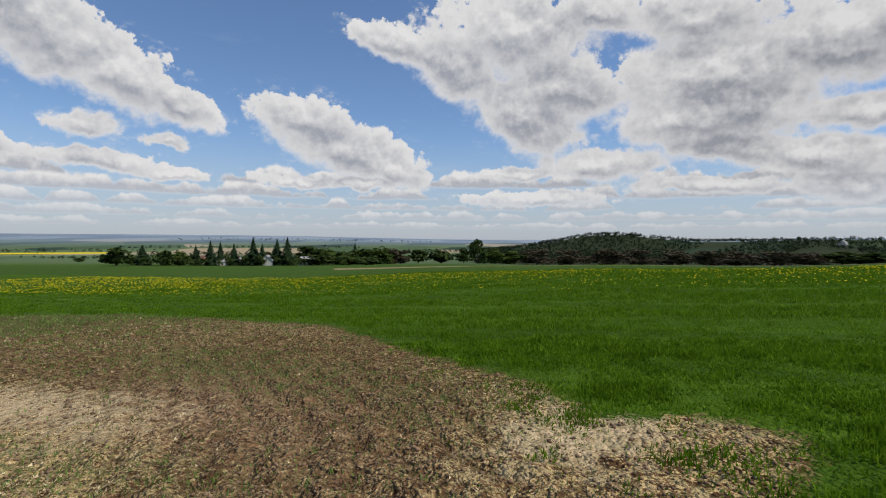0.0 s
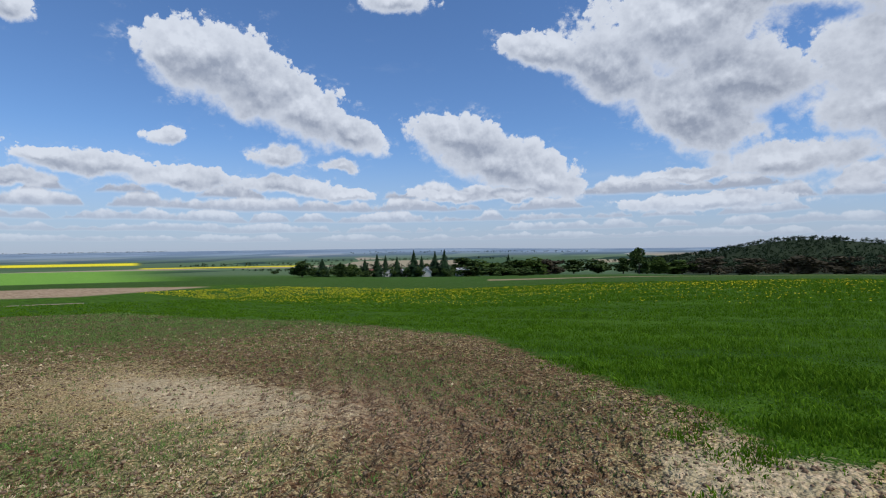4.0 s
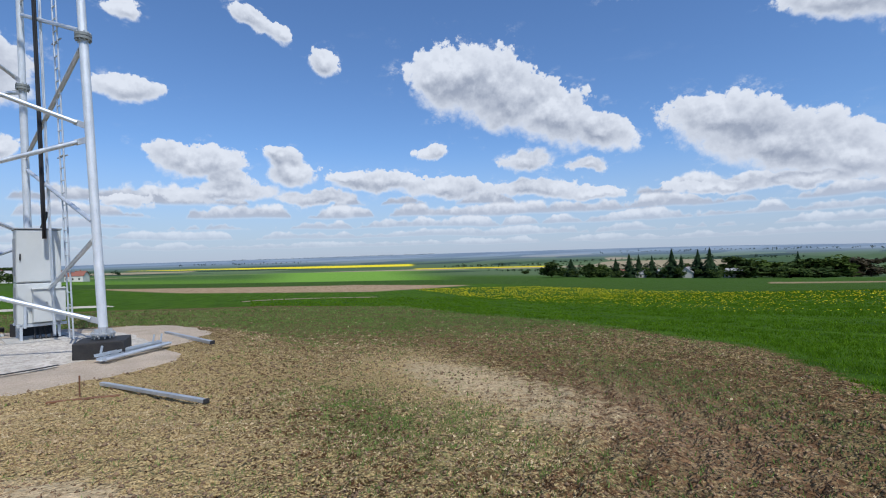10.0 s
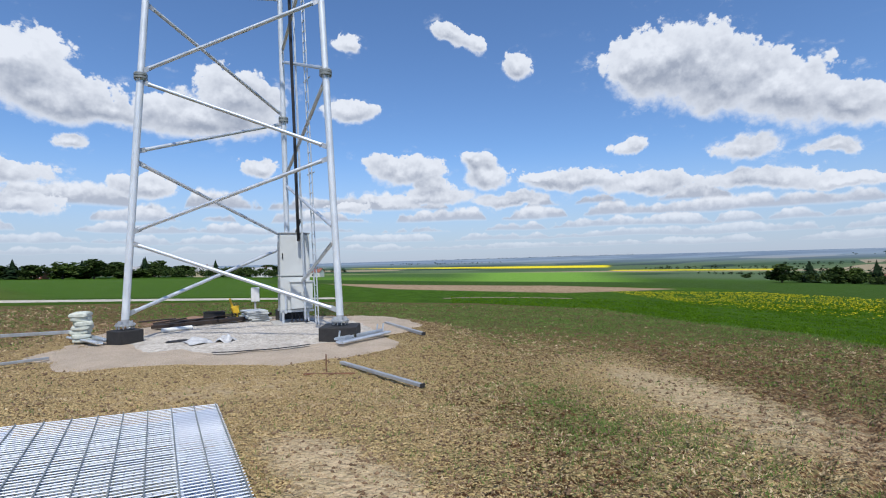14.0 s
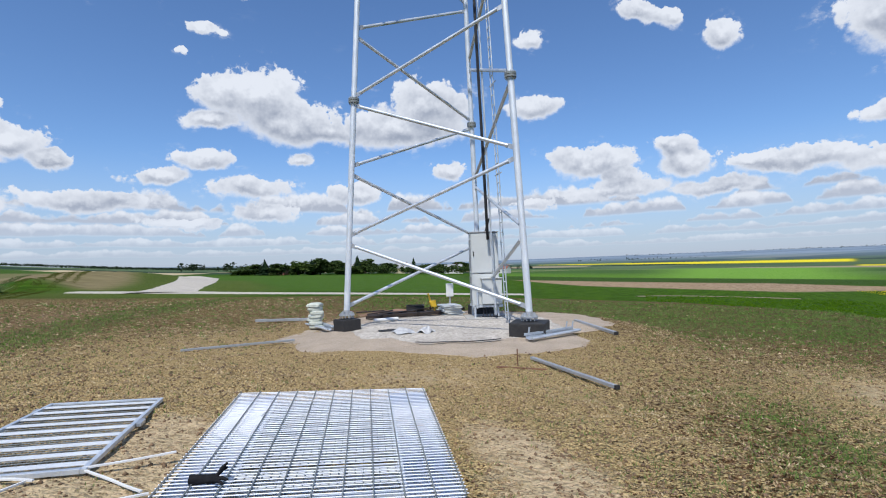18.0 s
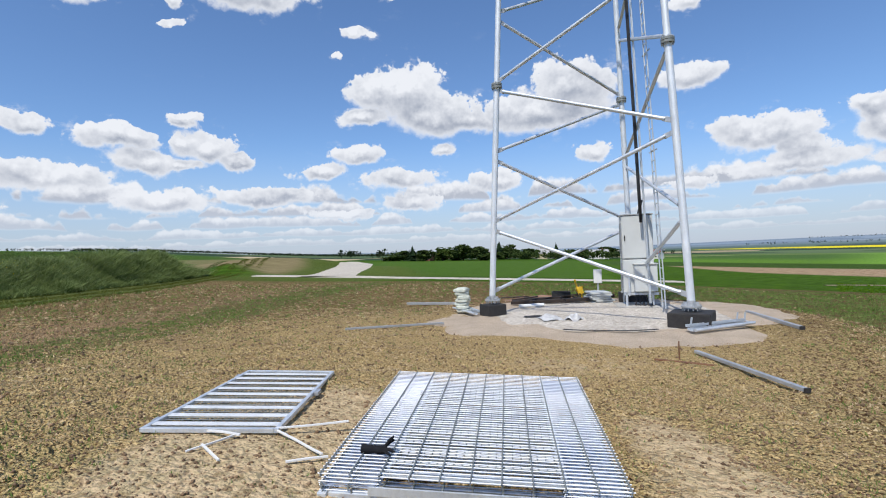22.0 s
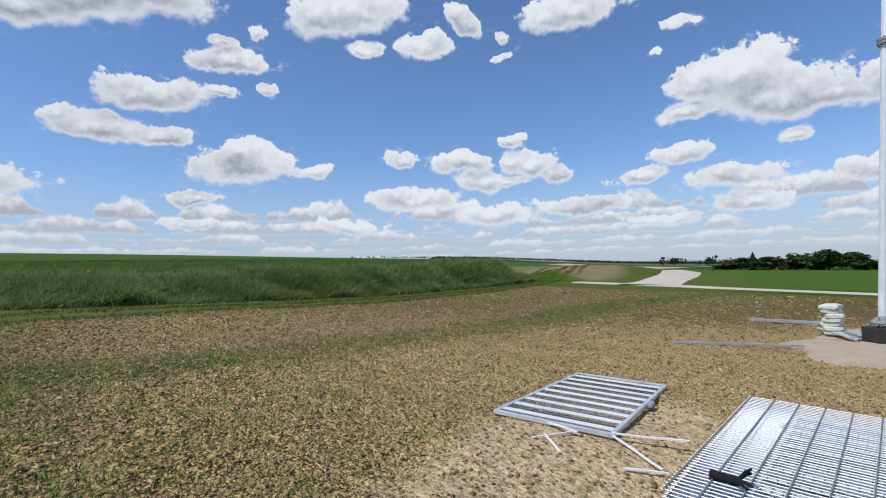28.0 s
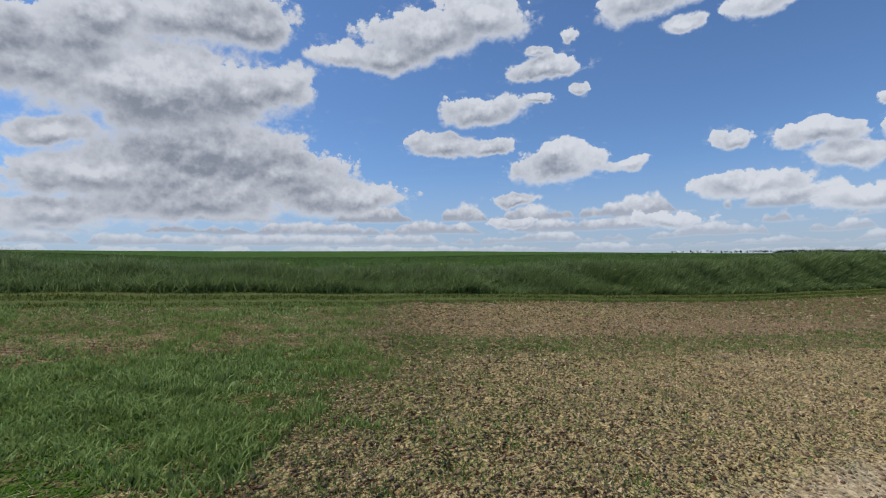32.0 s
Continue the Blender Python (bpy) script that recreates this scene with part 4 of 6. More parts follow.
def relief(x, y, sandy):
    """The small ups and downs of the near ground: clods, and plough furrows that bend along the edge of the crop."""
    near = np.hypot(x, y) < 45
    inside = polygon_distance(x, y, TILLED)
    rough = smooth(-0.5, 0.5, inside) * smooth(4.2, 6.5, np.hypot(x - TOWER[0], y - TOWER[1])) * (1 - 0.75 * sandy)
    lumps = 0.030 * grid_noise(x * 3.2, y * 3.2, 1) + 0.020 * grid_noise(x * 8.5, y * 8.5, 2) - 0.022 * np.abs(grid_noise(x * 13.0, y * 13.0, 3))
    wave = inside * 19.0 + 1.4 * grid_noise(x * 1.1, y * 1.1, 5)
    furrow = (np.abs(np.sin(wave / 2)) - 0.6) * 0.06 * (0.7 + 0.5 * grid_noise(x * 5.0, y * 5.0, 6)) * smooth(0.2, 1.0, inside) * (1 - smooth(3.0, 4.5, inside)) * (y > 1.0) * (x > -12)
    return near * (rough * lumps + 0.03 * grid_noise(x * 0.64, y * 0.64, 4)) + furrow


def build_ground():
    rr = np.concatenate([[0.0], np.geomspace(0.06, 1.9, 22, endpoint=False), np.geomspace(1.9, 16, 290, endpoint=False), np.geomspace(16, 4600, RINGS - 312)])
    aa = np.concatenate([np.linspace(-50, 226, SPOKES - 60, endpoint=False), np.linspace(226, 310, 60, endpoint=False)])
    aa = np.radians(aa)
    r, a = np.meshgrid(rr[1:], aa, indexing="ij")
    x, y = np.concatenate([[0.0], (-r * np.sin(a)).ravel()]), np.concatenate([[0.0], (r * np.cos(a)).ravel()])
    z = land(x, y)
    cover = fields(x, y)
    z += relief(x, y, cover["sandy"])
    n = SPOKES
    k = np.arange(RINGS - 1)[:, None] * n + 1
    j = np.arange(n)[None]
    j2 = (j + 1) % n
    quads = np.stack([k + j, k + n + j, k + n + j2, k + j2], -1).reshape(-1, 4)
    verts = np.stack([x, y, z], 1)
    spin = np.arange(n)
    fan = np.stack([0 * spin, 1 + spin, 1 + (spin + 1) % n], 1)
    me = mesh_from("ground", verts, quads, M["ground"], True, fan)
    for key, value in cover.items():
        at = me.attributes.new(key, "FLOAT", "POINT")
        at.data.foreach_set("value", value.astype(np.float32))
    ob = tagged(new("ground", me), "tilled brown field with dry stubble, green crop and far farmland", "ground", kind="structure")
    return ob


build_ground()


def ribbon(name, pts, width, lift, material, label, category="road"):
    """A strip of road that follows the land."""
    path = []
    for (ax, ay), (bx, by) in zip(pts, pts[1:]):
        n = max(2, int(math.hypot(bx - ax, by - ay) / 1.5))
        path += [(ax + (bx - ax) * i / n, ay + (by - ay) * i / n) for i in range(n)]
    path = np.array(path + [pts[-1]], float)
    for _ in range(6):
        path[1:-1] = (path[:-2] + 2 * path[1:-1] + path[2:]) / 4
    d = np.gradient(path, axis=0)
    d /= np.linalg.norm(d, axis=1)[:, None]
    side = np.stack([-d[:, 1], d[:, 0]], 1)
    wob = np.array([noise.noise(Vector((p[0] * 0.35, p[1] * 0.35, 3.0))) for p in path])
    verts, cols = [], 7
    for c in range(cols):
        u = (c / (cols - 1) - 0.5) * (width + 0.5 * wob)
        q = path + side * u[:, None]
        crown = lift * (1 - (2 * abs(c / (cols - 1) - 0.5)) ** 4 * 1.4)
        verts.append(np.column_stack([q, land(q[:, 0], q[:, 1]) + crown]))
    verts = np.array(verts)
    m = len(path)
    k = np.arange(cols - 1)[:, None] * m + np.arange(m - 1)[None]
    quads = np.stack([k, k + 1, k + m + 1, k + m], -1).reshape(-1, 4)[:, ::-1]
    return tagged(new(name, mesh_from(name, verts.reshape(-1, 3), quads, material, True)), label, category, kind="structure")


ribbon("road", ROAD, 4.2, 0.10, M["road"], "pale white gravel field road", "road")
ribbon("track", ((-57, 22), (-60.5, 26), (-61.5, 31), (-60.5, 37), (-57.5, 41)), 0.55, 0.08, M["track"], "short pale stretch of sandy field track", "track")
ribbon("road", SIDE_ROAD, 7.0, 0.14, M["road"], "wide pale gravel side road", "road")


def disc_sheet(name, radius, lift, material, label, squash=1.0, lobes=0.12, seed=0.0):
    """An uneven round sheet on the pad."""
    rings, spokes = 14, 72
    verts, quads = [(TOWER[0], TOWER[1], PAD_Z + lift)], []
    for i in range(1, rings + 1):
        for j in range(spokes):
            a = 2 * math.pi * j / spokes
            edge = radius * (1 + lobes * noise.noise(Vector((math.cos(a) * 1.7, math.sin(a) * 1.7, seed))) + 0.4 * lobes * noise.noise(Vector((math.cos(a) * 6, math.sin(a) * 6, seed))))
            q = edge * i / rings
            px, py = TOWER[0] + q * math.cos(a), TOWER[1] + q * math.sin(a) * squash
            bump = 0.03 * noise.noise(Vector((px * 1.3, py * 1.3, seed)))
            verts.append((px, py, float(land(px, py)) + (lift + bump) * (1 - (i / rings) ** 6) - 0.02 * (i == rings)))
    for i in range(rings - 1):
        for j in range(spokes):
            a, b = 1 + i * spokes + j, 1 + i * spokes + (j + 1) % spokes
            quads.append((a, a + spokes, b + spokes, b))
    quads += [(0, 1 + j, 1 + (j + 1) % spokes, 0) for j in range(spokes)]
    bm = bmesh.new()
    vs = [bm.verts.new(v) for v in verts]
    for q in quads:
        f = bm.faces.new([vs[i] for i in dict.fromkeys(q)])
        f.smooth = True
    return tagged(part(name, bm, material), label, "ground", kind="structure")


disc_sheet("pavement_sand", 4.5, 0.05, M["sand"], "bare sandy apron round the tower", 1.0, 0.20, 2.0)
disc_sheet("pavement_gravel", 3.3, 0.10, M["gravel"], "pale gravel pad under the steel tower", 1.0, 0.10, 5.0)

# ---- the lattice tower ----
BASE_Z, BASE_SIDE, FLANGE_Z, FLANGE_SIDE, TURN = 0.07, 5.12, 5.99, 4.52, -80.7
STEP = (FLANGE_Z - BASE_Z) / 3
LEVELS = 15


def leg_point(k, z):
    side = BASE_SIDE + (FLANGE_SIDE - BASE_SIDE) * (z - BASE_Z) / (FLANGE_Z - BASE_Z)
    a = radians(TURN + 120 * k)
    return Vector((TOWER[0] + side / math.sqrt(3) * math.cos(a), TOWER[1] + side / math.sqrt(3) * math.sin(a), z))


def build_tower():
    tower = thing("lattice_tower", (TOWER[0], TOWER[1], PAD_Z), "three-legged galvanised steel lattice tower on black concrete piers", "tower")
    base = tower.matrix_world.inverted()
    top = BASE_Z + STEP * LEVELS

    def loc(v):
        return base @ Vector(v)

    for k in range(3):
        for i in range(LEVELS // 3):
            z0, z1 = BASE_Z + STEP * 3 * i, BASE_Z + STEP * 3 * (i + 1)
            leg = part("leg", rod(bmesh.new(), loc(leg_point(k, z0)), loc(leg_point(k, z1)), 0.084 - 0.006 * i, 24), M["leg_zinc"], tower)
            bm = bmesh.new()
            for dz in (-0.035, 0.035):
                p = leg_point(k, z1)
                rod(bm, loc(p + Vector((0, 0, dz - 0.028))), loc(p + Vector((0, 0, dz + 0.028))), 0.150 - 0.008 * i, 24)
            part("flange", bm, M["collar"], leg, "dull dark flange collar")
            bm = bmesh.new()
            p = leg_point(k, z1)
            for j in range(10):
                a = 2 * math.pi * j / 10
                q = p + Vector((0.125 * math.cos(a), 0.125 * math.sin(a), 0))
                rod(bm, loc(q - Vector((0, 0, 0.10))), loc(q + Vector((0, 0, 0.10))), 0.014, 6)
            tagged(part("bolts", bm, M["zinc_dark"], leg), kind="stuff")
        # foot plate and pier
        p = leg_point(k, BASE_Z)
        bm = bmesh.new()
        rod(bm, loc(p - Vector((0, 0, 0.13))), loc(p - Vector((0, 0, 0.095))), 0.215, 28)
        rod(bm, loc(p - Vector((0, 0, 0.095))), loc(p + Vector((0, 0, 0.02))), 0.088, 28)
        plate = part("foot_plate", bm, M["zinc_dark"], tower)
        for j in range(8):
            a = 2 * math.pi * (j + 0.5) / 8
            rib = Matrix.Translation(loc(p + Vector((0.125 * math.cos(a), 0.125 * math.sin(a), -0.045)))) @ Matrix.Rotation(a, 4, "Z")
            part("rib", box(bmesh.new(), (0.07, 0.010, 0.07), (0, 0, -0.01), rib), M["zinc_dark"], plate)
        bm = bmesh.new()
        for j in range(12):
            a = 2 * math.pi * j / 12
            q = p + Vector((0.185 * math.cos(a), 0.185 * math.sin(a), 0))
            rod(bm, loc(q - Vector((0, 0, 0.2))), loc(q - Vector((0, 0, 0.06))), 0.012, 6)
        tagged(part("anchor_bolts", bm, M["zinc_dark"], tower), kind="stuff")
        bm = bmesh.new()
        side = 0.86 if k == 1 else 0.56 if k == 0 else 0.72
        box(bm, (side, side, 0.75), loc((p.x, p.y, -0.155 - 0.375)), Matrix.Rotation(radians(TURN + 120 * k + 32), 4, "Z"), 0.025)
        part("pier", bm, M["black"], tower, "black bitumen-coated concrete pier")
    # diagonals, one zigzag a face
    for lo, hi in ((1, 0), (0, 2), (2, 1)):
        for i in range(LEVELS):
            a, b = (lo, hi) if i % 2 == 0 else (hi, lo)
            z0, z1 = BASE_Z + STEP * i + 0.12, BASE_Z + STEP * (i + 1) - 0.12
            p, q = leg_point(a, z0), leg_point(b, z1)
            d = (q - p).normalized()
            brace = part("brace", rod(bmesh.new(), loc(p + d * 0.22), loc(q - d * 0.22), 0.047, 14), M["zinc"], tower)
            for end, way_in in ((p, d), (q, -d)):
                m = Matrix.Translation(loc(end + way_in * 0.165)) @ way_in.to_track_quat("X", "Z").to_matrix().to_4x4()
                part("gusset", box(bmesh.new(), (0.20, 0.016, 0.12), (0, 0, 0), m, 0.004), M["zinc_dark"], brace)

    # ladder and cable run on the far face
    def on_face(f, z, out=0.0):
        p = leg_point(2, z).lerp(leg_point(1, z), f)
        c = Vector((TOWER[0], TOWER[1], z))
        return p + (p - c).normalized() * out

    for f, half, kind, rungs, material in ((0.62, 0.13, "ladder_rail", 0.28, "zinc"), (0.385, 0.05, "cable_tray_rail", 0.5, "zinc")):
        along = (leg_point(1, 3) - leg_point(2, 3)).normalized()
        for s in (-1, 1):
            a, b = on_face(f, -0.3) + along * half * s, on_face(f, top) + along * half * s
            part(kind, rod(bmesh.new(), loc(a), loc(b), 0.026 if half > 0.15 else 0.018, 8), M[material], tower)
        count = int((top + 0.3) / rungs)
        for i in range(count):
            z = -0.1 + rungs * i
            p = on_face(f, z)
            part("rung", rod(bmesh.new(), loc(p - along * half), loc(p + along * half), 0.014, 6, caps=False), M[material], tower)
    # safety rail with clamps, cables
    along = (leg_point(1, 3) - leg_point(2, 3)).normalized()
    for i, (d, r) in enumerate(((-0.035, 0.026), (0.0, 0.030), (0.035, 0.026), (0.01, 0.024))):
        bm = bmesh.new()
        pts = [on_face(0.345, z, -0.07 - 0.035 * (i % 2)) + along * (d + 0.012 * math.sin(z * 1.3 + i)) for z in np.arange(2.0, top, 1.0)]
        sweep(bm, [loc(p) for p in pts], r)
        part("cable", bm, M["cable"], tower, "thick black feeder cable")
    for z in np.arange(1.2, top, 2.6):
        bm = bmesh.new()
        rod(bm, loc(on_face(0.56, z)), loc(on_face(0.67, z, 0.04)), 0.016, 8)
        part("ladder_bracket", bm, M["zinc_dark"], tower)
    return tower


build_tower()


# ---- things on the site ----
def ground_z(x, y):
    return float(land(x, y))


def sloped(x, y, turn, lift=0.0):
    """A pose on the ground at x, y that leans with the slope, its x axis turned by degrees."""
    e = 0.25
    n = Vector((ground_z(x - e, y) - ground_z(x + e, y), ground_z(x, y - e) - ground_z(x, y + e), 2 * e)).normalized()
    ahead = Vector((math.cos(radians(turn)), math.sin(radians(turn)), 0))
    ahead = (ahead - n * ahead.dot(n)).normalized()
    m = Matrix((ahead, n.cross(ahead), n)).transposed().to_4x4()
    return Matrix.Translation((x, y, ground_z(x, y) + lift)) @ m


def laid(name, a, b, label, category, lift=0.0, group=""):
    """An Empty at a, whose x axis runs to b along the ground."""
    ob = new(name)
    ob.empty_display_size = 0.1
    pa, pb = Vector((*a, ground_z(*a) + lift)), Vector((*b, ground_z(*b) + lift))
    d = (pb - pa).normalized()
    side = Vector((0, 0, 1)).cross(d).normalized()
    ob.matrix_world = Matrix.Translation(pa) @ Matrix((d, side, d.cross(side))).transposed().to_4x4()
    return tagged(ob, label, category, group), (pb - pa).length


def shared(name, me, parent, m):
    ob = new(name, me)
    ob.parent = parent
    ob.matrix_basis = m
    return ob


def mesh_of(name, bm, material):
    me = bpy.data.meshes.new(name)
    bm.to_mesh(me)
    bm.free()
    me.materials.append(material)
    return me


# fence panels in a stack: close wires across, double wires along
PANEL_L, PANEL_W = 2.48, 1.98
CLOSE = mesh_of("close_wire", rod(bmesh.new(), (0, 0, 0), (0, PANEL_W, 0), 0.0045, 6), M["zinc_bright"])
# long wires in dark steel, the shade of the gaps put into their colour
LONG = mesh_of("long_wire", rod(bmesh.new(), (0, 0, 0), (PANEL_L, 0, 0), 0.0052, 6), M["collar"])


def wire_panel(place):
    panel = new("mesh_fence")
    panel.empty_display_size = 0.1
    panel.matrix_world = place
    tagged(panel, "galvanised welded wire fence panel lying in a stack", "fence panel", "stack of fence panels")
    count = 50
    for i in range(count):
        shared("close_wire", CLOSE, panel, pose(0.015 + (PANEL_L - 0.03) * i / (count - 1), 0, 0))
    for j in range(11):
        y = 0.02 + (PANEL_W - 0.04) * j / 10
        for dz in (-0.0095, 0.0095):
            shared("long_wire", LONG, panel, pose(0, y, dz))
    return panel


stack = pose(-5.299, -2.071, 0.010, -2.43, 1.53, 8.9) @ Matrix.Translation((0, 0, -0.225))
bm_frame = [
    ((PANEL_L + 0.02, 0.06, 0.06), (PANEL_L / 2, 0.03, 0.09)), ((PANEL_L + 0.02, 0.06, 0.06), (PANEL_L / 2, PANEL_W - 0.05, 0.09)),
    ((0.06, PANEL_W - 0.14, 0.06), (0.05, PANEL_W / 2, 0.09)), ((0.06, PANEL_W - 0.14, 0.06), (PANEL_L - 0.04, PANEL_W / 2, 0.09)),
    ((0.05, PANEL_W - 0.14, 0.05), (PANEL_L * 0.5, PANEL_W / 2, 0.09)),
]


def gate_under():
    gate = new("gate_leaf")
    gate.matrix_world = stack
    tagged(gate, "galvanised steel gate leaf lying under the fence panels", "gate")
    for size, at in bm_frame:
        part("frame_tube", box(bmesh.new(), size, at, None, 0.006), M["zinc"], gate)
    for i in range(14):
        part("infill_bar", box(bmesh.new(), (0.025, PANEL_W - 0.16, 0.025), (0.2 + i * (PANEL_L - 0.4) / 13, PANEL_W / 2, 0.09), None, 0.003), M["zinc"], gate)
    part("kick_plate", box(bmesh.new(), (0.012, PANEL_W - 0.36, 0.06), (PANEL_L + 0.012, PANEL_W / 2 + 0.16, 0.155), None, 0.003), M["zinc"], gate, "bright steel strip along the edge")
    for x, deep in ((0.35, 0.17), (1.3, 0.12), (2.2, 0.08)):
        part("batten", box(bmesh.new(), (0.10, PANEL_W - 0.2, deep), (x, PANEL_W / 2, 0.06 - deep / 2), None, 0.006), M["wood"], gate, "raw timber batten")


gate_under()
wire_panel(stack @ pose(-0.012, 0.008, 0.128))
wire_panel(stack @ pose(0.0, 0.0, 0.238))
NARROW = mesh_of("close_wire", rod(bmesh.new(), (0, 0, 0), (0, 0.40, 0), 0.0045, 6), M["zinc_bright"])


def narrow_panel(place):
    """A cut strip of the same wire fencing."""
    panel = new("fence_strip")
    panel.matrix_world = place
    tagged(panel, "narrow cut strip of welded wire fencing between the panels", "fence panel", "strips of fencing")
    for i in range(49):
        shared("close_wire", NARROW, panel, pose(0.02 + (PANEL_L - 0.05) * i / 48, 0, 0))
    for y in (0.02, 0.20, 0.38):
        shared("long_wire", LONG, panel, pose(-0.004, y, -0.0095))


for i, slip in enumerate((0.014, 0.030, 0.042)):
    narrow_panel(stack @ pose(slip - 0.022, 0.004 * i, 0.151 + 0.0205 * i))
    narrow_panel(stack @ pose(slip - 0.026, PANEL_W - 0.41 + 0.003 * i, 0.151 + 0.0205 * i))


def slat_gate(place, length, width, count, label, mesh=18, lift=0.0, broad=0.062):
    """A narrow gate leaf: tube frame, pale flat slats and a small-square wire infill."""
    gate = new("garden_gate")
    gate.matrix_world = place
    tagged(gate, label, "gate", "slatted gate leaves")
    for size, p in (((length, 0.04, 0.04), (length / 2, 0.02, 0.05)), ((length, 0.04, 0.04), (length / 2, width - 0.02, 0.05)), ((0.04, width - 0.08, 0.04), (0.02, width / 2, 0.05)), ((0.04, width - 0.08, 0.04), (length - 0.02, width / 2, 0.05))):
        part("frame_tube", box(bmesh.new(), size, p, None, 0.005), M["zinc"], gate)
    slat = mesh_of("slat", box(bmesh.new(), (broad, width - 0.08, 0.010), (0, width / 2, 0), None, 0.003), M["tube_pale"])
    for i in range(count):
        shared("slat", slat, gate, pose(0.22 + i * (length - 0.38) / (count - 1), 0, 0.062))
    wire = mesh_of("infill_wire", rod(bmesh.new(), (0, 0.045, 0), (0, width - 0.045, 0), 0.004, 5), M["collar"])
    for i in range(int(length / 0.066)):
        shared("infill_wire", wire, gate, pose(0.05 + i * 0.066, 0, 0.042 + lift))
    wire = mesh_of("infill_wire", rod(bmesh.new(), (0.045, 0, 0), (length - 0.045, 0, 0), 0.004, 5), M["collar"])
    for j in range(mesh):
        shared("infill_wire", wire, gate, pose(0, 0.06 + j * (width - 0.12) / (mesh - 1), 0.036 + lift))
    part("lock_case", box(bmesh.new(), (0.18, 0.05, 0.04), (length * 0.45, width + 0.025, 0.05), None, 0.006), M["zinc_dark"], gate)
    for x in (0.3, length - 0.3):
        part("hinge", rod(bmesh.new(), (x - 0.05, -0.025, 0.05), (x + 0.05, -0.025, 0.05), 0.018, 10), M["zinc_dark"], gate)


slat_gate(sloped(-5.72, -4.43, 18.0), 2.55, 1.16, 9, "galvanised steel gate leaf with flat slats lying on soil", 22, 0.006, 0.088)
slat_gate(stack @ pose(0.33, 0.40, 0.150), 2.02, 1.20, 10, "galvanised slatted gate leaf lying between the fence panels", 20, 0.036)


def strap(name, pts, width, label, category, material="white", thick=0.012, lift=0.026):
    """A flat strip that follows points on the ground."""
    bm = bmesh.new()
    path = [Vector((x, y, ground_z(x, y) + lift + dz)) for x, y, dz in pts]
    fine = []
    for i in range(len(path) - 1):
        p0, p1, p2, p3 = path[max(i - 1, 0)], path[i], path[i + 1], path[min(i + 2, len(path) - 1)]
        fine += [catmull(p0, p1, p2, p3, k / 6) for k in range(6)]
    fine.append(path[-1])
    rings = []
    for i, p in enumerate(fine):
        d = (fine[min(i + 1, len(fine) - 1)] - fine[max(i - 1, 0)]).normalized()
        side = Vector((0, 0, 1)).cross(d).normalized() * width / 2
        up = Vector((0, 0, thick / 2))
        rings.append([bm.verts.new(p + side * s + up * t) for s, t in ((-1, -1), (1, -1), (1, 1), (-1, 1))])
    for a, b in zip(rings, rings[1:]):
        for k in range(4):
            bm.faces.new((a[k], a[(k + 1) % 4], b[(k + 1) % 4], b[k]))
    bm.faces.new(rings[0][::-1])
    bm.faces.new(rings[-1])
    return tagged(part(name, bm, M[material]), label, category)


strap("plastic_strip", ((-3.68, -2.58, 0.03), (-3.84, -2.32, 0.04), (-4.00, -2.05, 0.06)), 0.024, "straight white plastic strip between gate and panels", "strip")
strap("plastic_strip", ((-3.66, -2.54, 0.02), (-3.55, -2.30, 0.01), (-3.44, -2.10, 0.01), (-3.35, -1.94, 0.02)), 0.018, "bent white plastic strip on bare soil", "strip")
strap("plastic_strip", ((-3.16, -2.13, 0.0), (-3.25, -2.01, 0.01), (-3.35, -1.89, 0.01)), 0.022, "short white plastic strip beside the panels", "strip")
strap("plastic_strip", ((-3.46, -3.08, 0.02), (-3.45, -2.92, 0.03), (-3.46, -2.76, 0.02)), 0.024, "short white plastic strip at the gate", "strip")
strap("plastic_strip", ((-3.44, -2.80, 0.02), (-3.26, -2.85, 0.01), (-3.13, -2.88, 0.01), (-3.05, -2.92, 0.0)), 0.016, "curled white plastic strip on soil", "strip")
strap("plastic_strip", ((-3.15, -2.86, 0.03), (-3.08, -2.72, 0.01), (-3.00, -2.58, 0.0)), 0.018, "curled white plastic strip end on soil", "strip")

strap("ground_fabric", ((-11.35, -0.55, 0.05), (-11.2, -0.2, 0.06), (-11.25, 0.2, 0.05), (-11.15, 0.6, 0.06), (-11.3, 1.0, 0.05), (-11.45, 1.4, 0.05)), 0.07, "torn black edge of ground fabric along the gravel", "fabric", "black", 0.012, 0.03)


